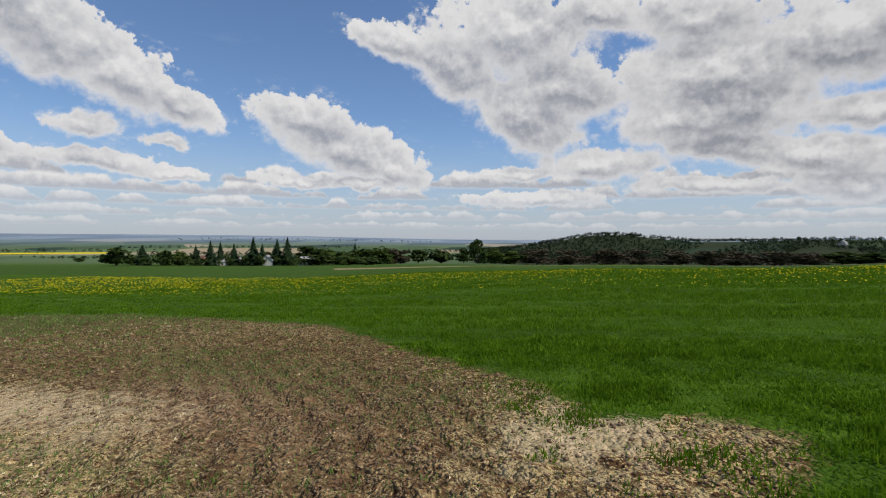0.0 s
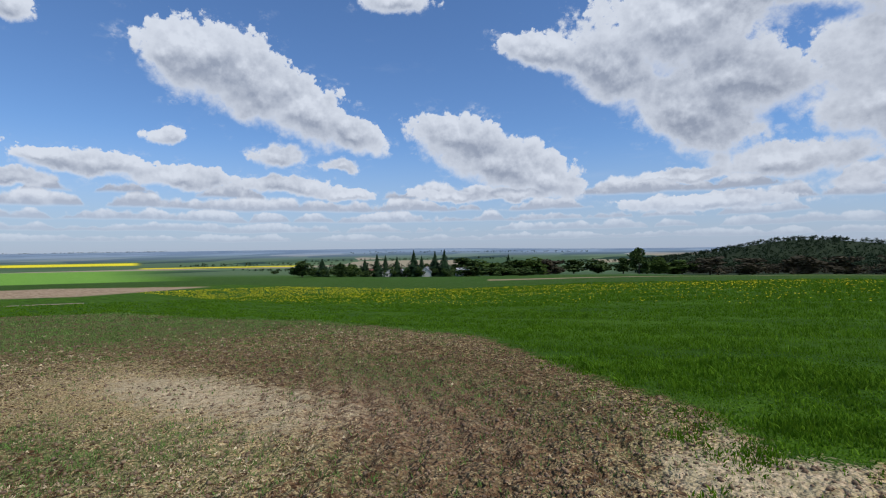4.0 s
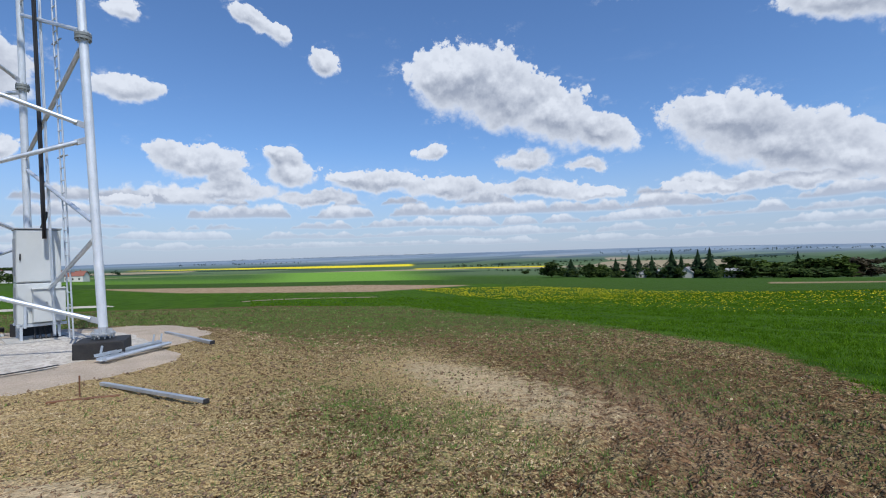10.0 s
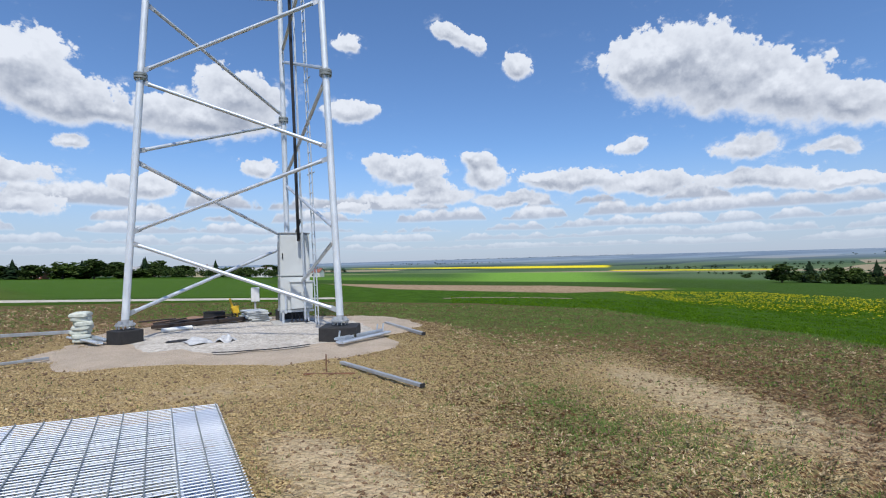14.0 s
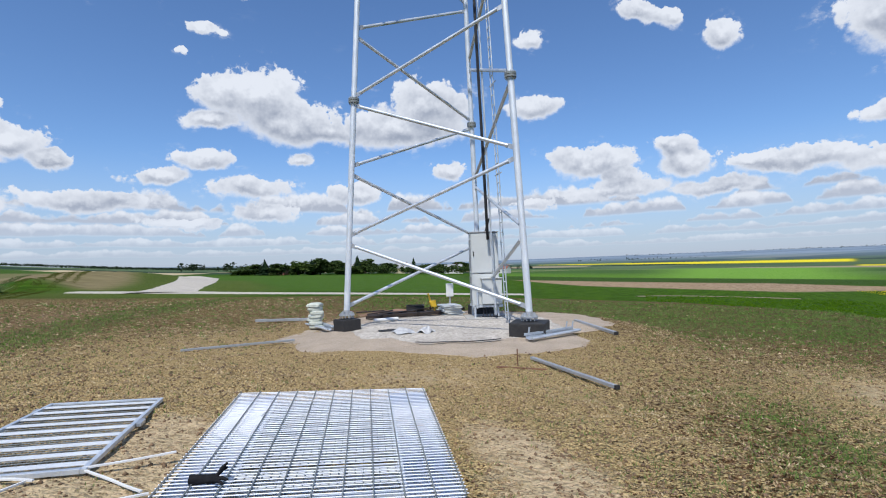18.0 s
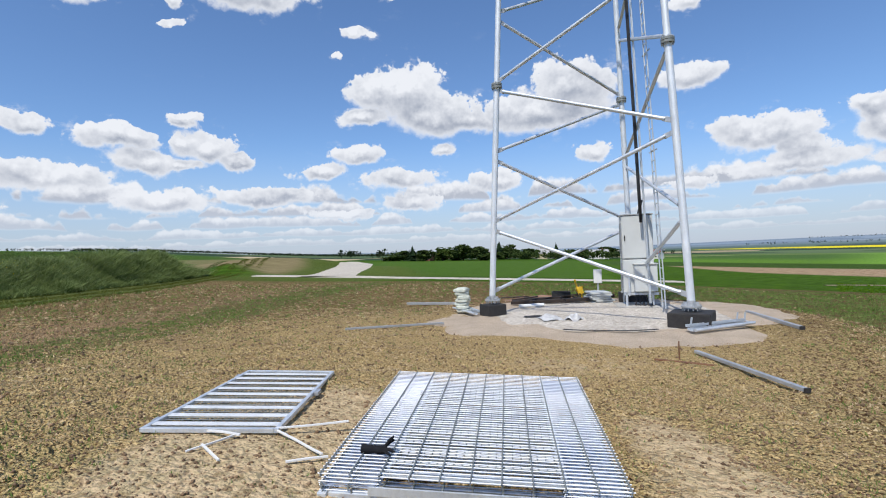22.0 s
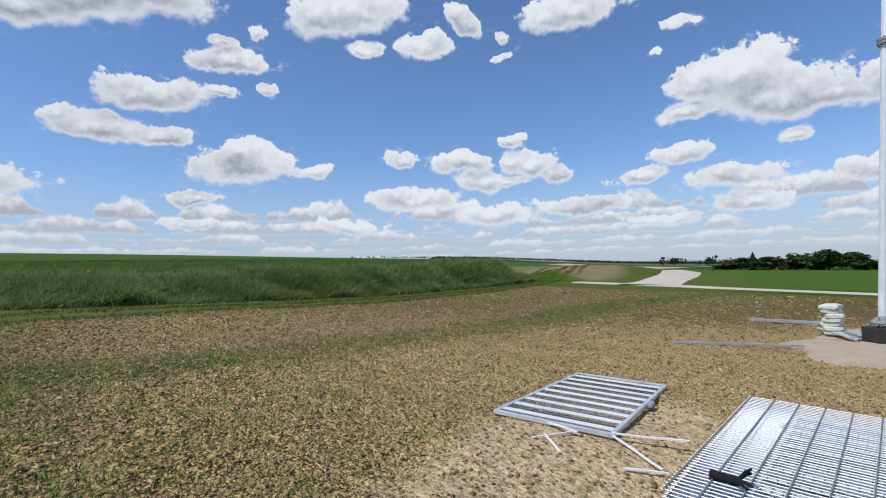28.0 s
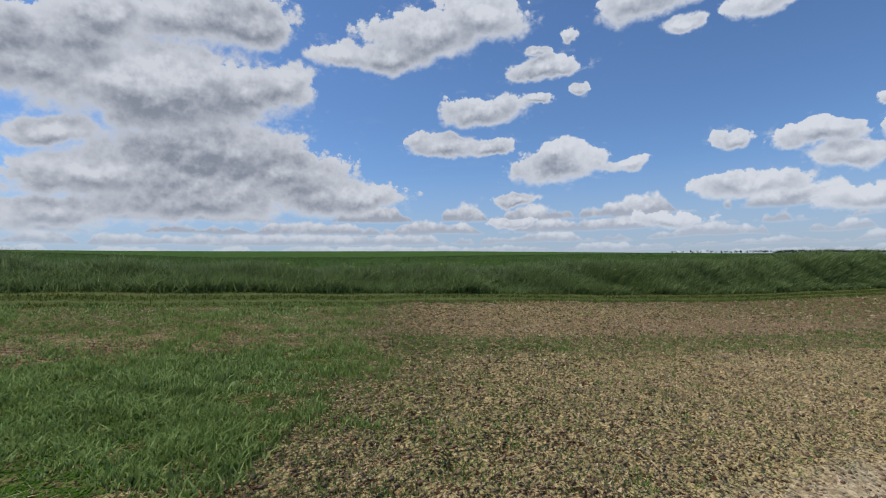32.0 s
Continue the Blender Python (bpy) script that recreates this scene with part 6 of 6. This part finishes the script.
tree("broad", -254, -54, 6.7, 13.1)
tree("broad", -250, -101, 3.0, 12.3)
tree("conifer", -296, -51, 11.3, 6.2)
tree("broad", -297, -45, 9.0, 12.3)
tree("broad", -318, -36, 7.1, 14.6)
tree("conifer", -329, -20, 10.7, 7.5)
tree("broad", -340, -8, 6.9, 15.5)
tree("broad", -340, 11, 7.9, 17.1)
tree("broad", -319, -26, 5.0, 14.6)
tree("broad", -275, -52, 4.5, 12.8)
tree("broad", -291, -74, 9.0, 20.6)
tree("broad", -313, -68, 8.4, 14.6)
tree("conifer", -315, -55, 11.3, 8.0)
tree("broad", -316, -50, 8.5, 16.1)
tree("broad", -328, -40, 6.2, 15.1)
tree("broad", -329, -27, 6.9, 15.1)
tree("broad", -340, 0, 6.5, 17.1)
tree("broad", -340, -13, 5.8, 17.1)
tree("broad", -245, 316, 3.4, 6.0)


def woods(name, places, tall, material, label, seed, cards=34):
    """Far woodland: many crowns of leaf cards in one mesh."""
    gen = np.random.default_rng(seed)
    vs, fs, n = [], [], 0
    for x, y in places:
        z, h = ground_z(x, y), tall * (0.65 + 0.6 * gen.random())
        c = [(x + gen.normal() * h * 0.16, y + gen.normal() * h * 0.16, z + h * (0.35 + 0.5 * gen.random())) for _ in range(4)]
        v, f = leaf_cloud(c, [(h * 0.3, h * 0.3, h * 0.26)] * 4, cards, h * 0.22, gen)
        vs.append(v)
        fs.append(f + n)
        n += len(v)
    return tagged(new(name, mesh_from(name, np.concatenate(vs), np.concatenate(fs), material)), label, "woodland", kind="stuff")


def polar(az, r):
    return -r * math.sin(radians(az)), r * math.cos(radians(az))


# wood on the hill across the valley
gen = np.random.default_rng(3)
spots = []
while len(spots) < 2600:
    az, r = gen.uniform(-44, -3), gen.uniform(600, 960)
    clear = (r < 760 and az < -22 and gen.random() < 0.55) or (az < -20 and noise.noise(Vector((az * 0.16, r * 0.006, 1))) < -0.12)
    if not clear:
        spots.append(polar(az, r))
woods("hill_woodland", spots, 6.0, M["far_wood"], "dark mixed wood covering the hill across the valley", 5, 32)
spots = [polar(gen.uniform(-42, -3), gen.uniform(445, 520)) for _ in range(420)]
woods("brown_woodland", spots, 6.5, M["twigs"], "brownish budding wood at the foot of the hill", 6)
spots = [polar(gen.uniform(112, 143), gen.uniform(1000, 1350)) for _ in range(1500)]
woods("skyline_woodland", spots, 4.6, M["far_wood"], "dark woods along the skyline beyond the road", 8)
spots = [polar(gen.uniform(11, 35), gen.uniform(285, 330)) for _ in range(210)] + [polar(gen.uniform(86, 112), gen.uniform(268, 300)) for _ in range(130)]
woods("belt_undergrowth", spots, 4.6, M["leaves"], "dense green bushes between the trees of the belts", 10, 60)
spots = [polar(gen.uniform(134, 152), gen.uniform(560, 640)) for _ in range(120)]
woods("hedge", spots, 2.6, M["far_wood"], "low dark hedge on the skyline of the green field", 11)
spots = []
for az0, az1, r0, n in ((33, 47, 1250, 60), (62, 75, 2100, 40), (10, 35, 1500, 90), (20, 32, 700, 40), (3, 30, 2300, 120), (48, 70, 3400, 160), (-4, 12, 900, 70), (80, 100, 900, 70), (100, 118, 520, 60), (-40, -10, 2600, 160)):
    spots += [polar(gen.uniform(az0, az1), r0 * gen.uniform(0.97, 1.06)) for _ in range(n)]
woods("field_hedge", [polar(gen.uniform(36, 42), 520 * gen.uniform(0.97, 1.06)) for _ in range(40)], 2.6, M["far_wood"], "low dark hedge across the far fields", 12)
woods("hedgerows", spots, 8.0, M["far_wood"], "far hedgerows and copses between the fields", 9, 26)


# ---- houses far off ----
def house(x, y, turn, size, wall, roof, label):
    w, d, h = size
    ob = thing("farm_house", (x, y, ground_z(x, y) - 0.2), label, "house", "far houses", turn)
    part("wall", box(bmesh.new(), (w, d, h), (0, 0, h / 2), None, 0.03), M[wall], ob)
    for s in (-1, 1):
        bm = bmesh.new()
        slope = math.atan2(h * 0.75, d / 2)
        box(bm, (w + 0.6, math.hypot(h * 0.75, d / 2) + 0.5, 0.15), (0, s * d / 4, h + h * 0.375), Matrix.Rotation(-s * slope, 4, "X"), 0.02)
        part("roof_slope", bm, M[roof], ob)
        bm = bmesh.new()
        vs = [bm.verts.new(p) for p in ((s * w / 2, -d / 2, h - 0.02), (s * w / 2, d / 2, h - 0.02), (s * w / 2, 0, h + h * 0.73), (s * (w / 2 - 0.25), -d / 2, h - 0.02), (s * (w / 2 - 0.25), d / 2, h - 0.02), (s * (w / 2 - 0.25), 0, h + h * 0.73))]
        for f in ((0, 1, 2), (5, 4, 3), (0, 3, 4, 1), (1, 4, 5, 2), (2, 5, 3, 0)):
            bm.faces.new([vs[i] for i in f])
        part("gable", bm, M[wall], ob)
    part("chimney", box(bmesh.new(), (0.6, 0.6, 1.6), (w * 0.2, 0.3, h * 1.75), None, 0.02), M["roof_red"], ob)
    for i in range(3):
        for s in (-1, 1):
            win = part("window", box(bmesh.new(), (1.0, 0.08, 1.2), (-w / 2 + w * (i + 0.6) / 3.2, s * (d / 2 + 0.02), h * 0.5), None, 0.01), M["plaster"], ob)
            part("pane", box(bmesh.new(), (0.84, 0.10, 1.04), (-w / 2 + w * (i + 0.6) / 3.2, s * (d / 2 + 0.025), h * 0.5), None, 0.01), M["pane"], win)


house(-124, 272, 20, (16, 7, 2.6), "plaster", "roof_grey", "long low white farm building among spruces")
house(-108, 281, 100, (8, 7, 3.4), "plaster", "roof_grey", "white gabled farmhouse beside spruces")
house(-88, 292, 30, (9, 8, 3.0), "plaster", "roof_grey", "pale farmhouse behind the spruces")
house(-150, 290, 10, (9, 7, 2.8), "ochre", "roof_red", "ochre house behind the hedge")
house(-318, -26, 80, (11, 9, 3.8), "ochre", "roof_grey", "ochre house in the far village")
house(-322, 6, 95, (11, 9, 3.4), "plaster", "roof_grey", "white house in the far village")
house(-327, 27, 70, (10, 8, 3.4), "plaster", "roof_red", "white house with red roof in the far village")
house(-322, -58, 85, (10, 8, 3.4), "plaster", "roof_grey", "pale house in the far village")
house(-258, -84, 75, (6, 5, 2.6), "roof_red", "roof_grey", "small brick-red shed among trees")
house(-345, 40, 60, (10, 8, 3.4), "plaster", "roof_red", "white house at the edge of the village")
house(520, 690, 40, (10, 8, 4), "plaster", "roof_grey", "white house on the wooded slope")


# ---- ground cover ----
def tufts(name, x, y, height, width, blades, material, label, seed, lean=0.35, bend=True, spread=0.05):
    """Blades of grass or straw in one mesh; x, y, height, width are arrays, one for each tuft."""
    gen = np.random.default_rng(seed)
    n = len(x) * blades
    bx = np.repeat(x, blades) + gen.normal(0, 1, n) * spread
    by = np.repeat(y, blades) + gen.normal(0, 1, n) * spread
    h = np.repeat(height, blades) * gen.uniform(0.55, 1.15, n)
    w = np.repeat(width, blades) * gen.uniform(0.7, 1.3, n)
    bz = land(bx, by) + np.repeat(relief(x, y, fields(x, y)["sandy"]), blades) - 0.01
    a = gen.uniform(0, 2 * np.pi, n)
    t = gen.uniform(0, 2 * np.pi, n)
    l = np.abs(gen.normal(0, lean, n)) * h
    side = np.stack([np.cos(a), np.sin(a), 0 * a], 1) * (w / 2)[:, None]
    out = np.stack([np.cos(t), np.sin(t), 0 * t], 1)
    base = np.stack([bx, by, bz], 1)
    up = np.array([0, 0, 1.0])
    tip = base + out * l[:, None] + up * h[:, None]
    if bend:
        mid = base + out * (l * 0.3)[:, None] + up * (h * 0.6)[:, None]
        verts = np.stack([base - side, base + side, mid - side * 0.8, mid + side * 0.8, tip], 1).reshape(-1, 3)
        k = np.arange(n)[:, None] * 5
        faces = np.concatenate([k + [0, 1, 3], k + [0, 3, 2], k + [2, 3, 4]])
    else:
        verts = np.stack([base - side, base + side, tip], 1).reshape(-1, 3)
        faces = np.arange(n * 3).reshape(-1, 3)
    return tagged(new(name, mesh_from(name, verts, faces, material)), label, "grass", kind="stuff")


def scatter(n, r0, r1, az0, az1, seed, power=1.0):
    gen = np.random.default_rng(seed)
    r = r0 * (r1 / r0) ** (gen.random(n) ** power)
    a = np.radians(gen.uniform(az0, az1, n))
    return -r * np.sin(a), r * np.cos(a), gen


def ragged_edge(x, y):
    return 0.45 * grid_noise(x * 0.8, y * 0.8, 0) + 0.35 * grid_noise(x * 2.6, y * 2.6, 7)


# young crop, close by and further out
x, y, gen = scatter(150000, 1.6, 70, -82, 68, 11)
d = -polygon_distance(x, y, TILLED) + ragged_edge(x, y) * 1.1
band = 0.498 * x + 0.867 * y
rows = 0.6 * grid_noise(0.20 * (-0.867 * x + 0.498 * y), 1.5 * band, 1) + 0.4 * grid_noise(x * 3.0, y * 3.0, 2)
streak = grid_noise(0.10 * (-0.867 * x + 0.498 * y), 0.8 * band, 3)
rows = rows + 0.22 * streak
keep = (d > -0.55) & (gen.random(len(x)) < np.clip(0.10 + 1.1 * d, 0.012, 1) * (1.0 + 0.45 * rows)) & (band < 60)
x, y, rows, d = x[keep], y[keep], rows[keep], d[keep]
r = np.hypot(x, y)
tall = (0.055 + 0.0008 * r) * np.clip(1.15 + 1.35 * rows, 0.5, 2.4) * (0.35 + 0.65 * smooth(-0.3, 0.8, d))
near = r < 9
tufts("crop", x[near], y[near], tall[near], 0.0065 + 0.0012 * r[near], 6, M["grass"], "young green cereal crop beside the tilled soil", 12, 0.75, True, 0.05)
x, y, r, tall = x[~near], y[~near], r[~near], tall[~near]
tufts("crop", x, y, tall, 0.005 + 0.0011 * r, 5, M["grass"], "young green cereal crop across the wide field", 32, 0.75, False, 0.06)
x, y, gen = scatter(80000, 1.6, 17, 162, 280, 13)
d = -polygon_distance(x, y, TILLED) + ragged_edge(x, y) * 0.6
s, off = along_bank(x, y)
heap = 0.6 * grid_noise(x * 1.9, y * 1.9, 3) + 0.6 * grid_noise(x * 5.5, y * 5.5, 4)
keep = (d > 0.05) & (off < 0.2) & (gen.random(len(x)) < np.clip(0.25 + d * 0.9, 0, 1) * np.clip(0.80 + 1.2 * heap, 0.08, 1) * (1 - 0.45 * smooth(-5.4, -4.8, off)))
dry = (d > -0.2) & (off < -0.5) & ~keep & (gen.random(len(x)) < 0.10 + smooth(-5.2, -4.2, off) * (0.6 + 0.6 * grid_noise(0.5 * s, 2.2 * off, 6)))
xs, ys = x[dry], y[dry]
tufts("crop_straw", xs, ys, np.full(len(xs), 0.03), 0.008 + 0.0015 * np.hypot(xs, ys), 4, M["straw"], "pale dry straw between rows of young crop", 34, 1.6, False, 0.04)
x, y, heap = x[keep], y[keep], heap[keep]
r = np.hypot(x, y)
tufts("crop", x, y, 0.054 * (1 + 1.2 * heap), 0.011 + 0.0012 * r, 5, M["grass_dull"], "young green cereal crop beside tilled soil", 14, 0.75, True, 0.05)
# tall grass on the bank
gen = np.random.default_rng(15)
n = 46000
off = 3.2 + np.abs(gen.normal(0, 1.0, n)) * 1.5
s = -24 + 81 * gen.random(n) ** 1.1
x, y = BANK[0] + BANK[2] * s - BANK[3] * off, BANK[1] + BANK[3] * s + BANK[2] * off
tall = np.clip(0.30 + 0.48 * ragged_edge(x * 0.9, y * 0.9), 0.10, 0.75) * (1 - 0.6 * smooth(5.5, 8.0, off)) * (1 + 0.012 * np.clip(s, 0, 50))
tufts("bank_grass", x, y, tall, 0.018 + 0.0014 * np.hypot(x, y), 5, M["tall_grass"], "tall weedy grass on the bank beside the track", 16, 1.1, False, 0.18)
n = 17000
s, off = -24 + 80 * gen.random(n), 4.3 + 1.3 * gen.random(n)
x, y = BANK[0] + BANK[2] * s - BANK[3] * off, BANK[1] + BANK[3] * s + BANK[2] * off
tufts("bank_seed_heads", x, y, np.clip(0.34 + 0.4 * ragged_edge(x * 0.9, y * 0.9), 0.1, 0.7), 0.006 + 0.0006 * np.hypot(x, y), 3, M["seed_heads"], "pale seeding grass along the top of the bank", 38, 0.5, False, 0.15)
# rough young crop above the bank
n = 26000
s, off = -26 + 110 * gen.random(n), 6.0 + 40 * gen.random(n) ** 1.6
keep = (off < 7 + 0.9 * np.clip(70 - s, 0, 60)) & (grid_noise(s * 0.5, off * 1.1, 3) > -0.45)
s, off = s[keep], off[keep]
x, y = BANK[0] + BANK[2] * s - BANK[3] * off, BANK[1] + BANK[3] * s + BANK[2] * off
tufts("upper_crop", x, y, 0.10 + 0.06 * grid_noise(x * 1.5, y * 1.5, 4), 0.008 + 0.0009 * np.hypot(x, y), 4, M["upper_grass"], "rough green crop on the field above the bank", 36, 0.7, False, 0.12)
# short grass along the track and on its middle ridge
n = 16000
s, off = -24 + 120 * gen.random(n) ** 1.5, gen.uniform(-0.2, 3.4, n)
keep = np.abs(np.abs(off - 1.5) - 0.75) > 0.28
s, off = s[keep], off[keep]
x, y = BANK[0] + BANK[2] * s - BANK[3] * off, BANK[1] + BANK[3] * s + BANK[2] * off
tufts("track_grass", x, y, np.full(len(x), 0.09), 0.010 + 0.0009 * np.hypot(x, y), 4, M["verge"], "short worn grass along the field track", 17, 0.5, False, 0.08)
# dry stubble and straw on the tilled soil
x, y, gen = scatter(330000, 1.6, 43, -12, 208, 18, 0.75)
w = fields(x, y)
pad = np.hypot(x - TOWER[0], y - TOWER[1])
clump = grid_noise(x * 1.6, y * 1.6, 5) * 0.35 + 0.6 * grid_noise(x * 7.0, y * 7.0, 6)
bare = w["sandy"]
w["straw"] = w["straw"] * (1 - 0.95 * bare)
w["sprout"] = w["sprout"] * (1 - 0.8 * bare)
w["straw"] = w["straw"] * (1 - 0.75 * smooth(0.5, 0.95, w["sprout"]))
keep = (polygon_distance(x, y, TILLED) > 0.1) & (pad > 3.5 + 1.0 * gen.random(len(x))) & (gen.random(len(x)) < np.clip(w["straw"] * (0.30 + 1.9 * clump), 0.01, 1))
xs, ys = x[keep], y[keep]
r = np.hypot(xs, ys)
tufts("stubble", xs, ys, 0.013 + 0.0017 * r, 0.013 + 0.0030 * r, 3, M["straw"], "dry bleached stubble and straw on soil", 19, 0.9, False, 0.030)
keep = (polygon_distance(x, y, TILLED) > -0.6) & (pad > 5.2) & (gen.random(len(x)) < np.clip(w["sprout"] ** 1.5 * (0.18 + 1.1 * np.abs(clump - 0.1)) * 1.25, 0.006, 1))
xs, ys = x[keep], y[keep]
r = np.hypot(xs, ys)
tufts("shoots", xs, ys, 0.034 + 0.0022 * r, 0.0045 + 0.0013 * r, 4, M["sprout"], "sparse green shoots among dry stubble", 20, 0.7, False, 0.04)


def clods(name, n, r0, r1, az0, az1, label, seed):
    """Lumps of soil, each a small uneven octahedron."""
    x, y, gen = scatter(n, r0, r1, az0, az1, seed, 0.85)
    pad = np.hypot(x - TOWER[0], y - TOWER[1])
    keep = (polygon_distance(x, y, TILLED) > -0.2) & (pad > 4.6)
    x, y = x[keep], y[keep]
    n = len(x)
    r = np.hypot(x, y)
    size = (0.005 + 0.017 * gen.random(n) ** 3) * (0.7 + 0.09 * r)
    p = np.stack([x, y, land(x, y) + relief(x, y, fields(x, y)["sandy"]) + size * 0.2], 1)
    unit = np.array([(1, 0, 0), (0, 1, 0), (-1, 0, 0), (0, -1, 0), (0, 0, 0.8), (0, 0, -0.6)], float)
    v = unit[None] * gen.uniform(0.6, 1.4, (n, 6, 1)) * size[:, None, None]
    a = gen.uniform(0, 6.28, n)
    c, s = np.cos(a)[:, None], np.sin(a)[:, None]
    v = np.stack([v[..., 0] * c - v[..., 1] * s, v[..., 0] * s + v[..., 1] * c, v[..., 2]], -1) + p[:, None]
    f = np.array([(0, 1, 4), (1, 2, 4), (2, 3, 4), (3, 0, 4), (1, 0, 5), (2, 1, 5), (3, 2, 5), (0, 3, 5)])
    faces = (f[None] + np.arange(n)[:, None, None] * 6).reshape(-1, 3)
    return tagged(new(name, mesh_from(name, v.reshape(-1, 3), faces, M["clod"])), label, "soil", kind="stuff")


clods("soil_clods", 48000, 1.8, 18, -30, 215, "loose brown clods on tilled soil", 21)


def flowers(name, x, y, z, size, label, seed):
    """Flower heads as small cupped rosettes of five cards."""
    gen = np.random.default_rng(seed)
    n = len(x)
    p = np.stack([x, y, z], 1)
    a0 = gen.uniform(0, 6.28, n)
    vs, k = [p + np.array([0, 0, 0.0])], 6
    for j in range(k):
        a = a0 + 2 * np.pi * j / k
        vs.append(p + np.stack([np.cos(a) * size, np.sin(a) * size, size * gen.uniform(0.1, 0.9, n)], 1))
    v = np.stack(vs, 1).reshape(-1, 3)
    f = np.array([(0, j + 1, (j + 1) % k + 1) for j in range(k)])
    faces = (f[None] + np.arange(n)[:, None, None] * (k + 1)).reshape(-1, 3)
    return tagged(new(name, mesh_from(name, v, faces, M["flower"])), label, "flowers", kind="stuff")


# dandelions in a band across the green field
gen = np.random.default_rng(23)
n = 9000
along, across = -30 + 138 * gen.random(n), 18 + 29 * gen.random(n)
x, y = -0.867 * along + 0.498 * across, 0.498 * along + 0.867 * across
gap = grid_noise(x * 0.3, y * 0.3, 7) + 0.5 * grid_noise(x * 1.2, y * 1.2, 1)
keep = gap > -0.4
x, y = x[keep], y[keep]
r = np.hypot(x, y)
flowers("dandelions", x, y, land(x, y) + 0.10 + 0.12 * gen.random(len(x)), 0.009 + 0.0008 * r + 0.012 * gen.random(len(x)), "yellow dandelion heads in a band of green field", 24)
tufts("meadow_band", x, y, np.full(len(x), 0.13), 0.04 + 0.0 * x, 3, M["grass"], "leafy plants under the dandelions", 25, 0.6, False, 0.15)
gen = np.random.default_rng(27)
s, off = 4 + 10 * gen.random(70), 4.0 + 1.6 * gen.random(70)
s = np.where(gen.random(70) < 0.5, s - 6, s + 20)
x, y = BANK[0] + BANK[2] * s - BANK[3] * off, BANK[1] + BANK[3] * s + BANK[2] * off
flowers("bank_flowers", x, y, land(x, y) + 0.35, np.full(70, 0.03), "small yellow flowers in the bank grass", 28)
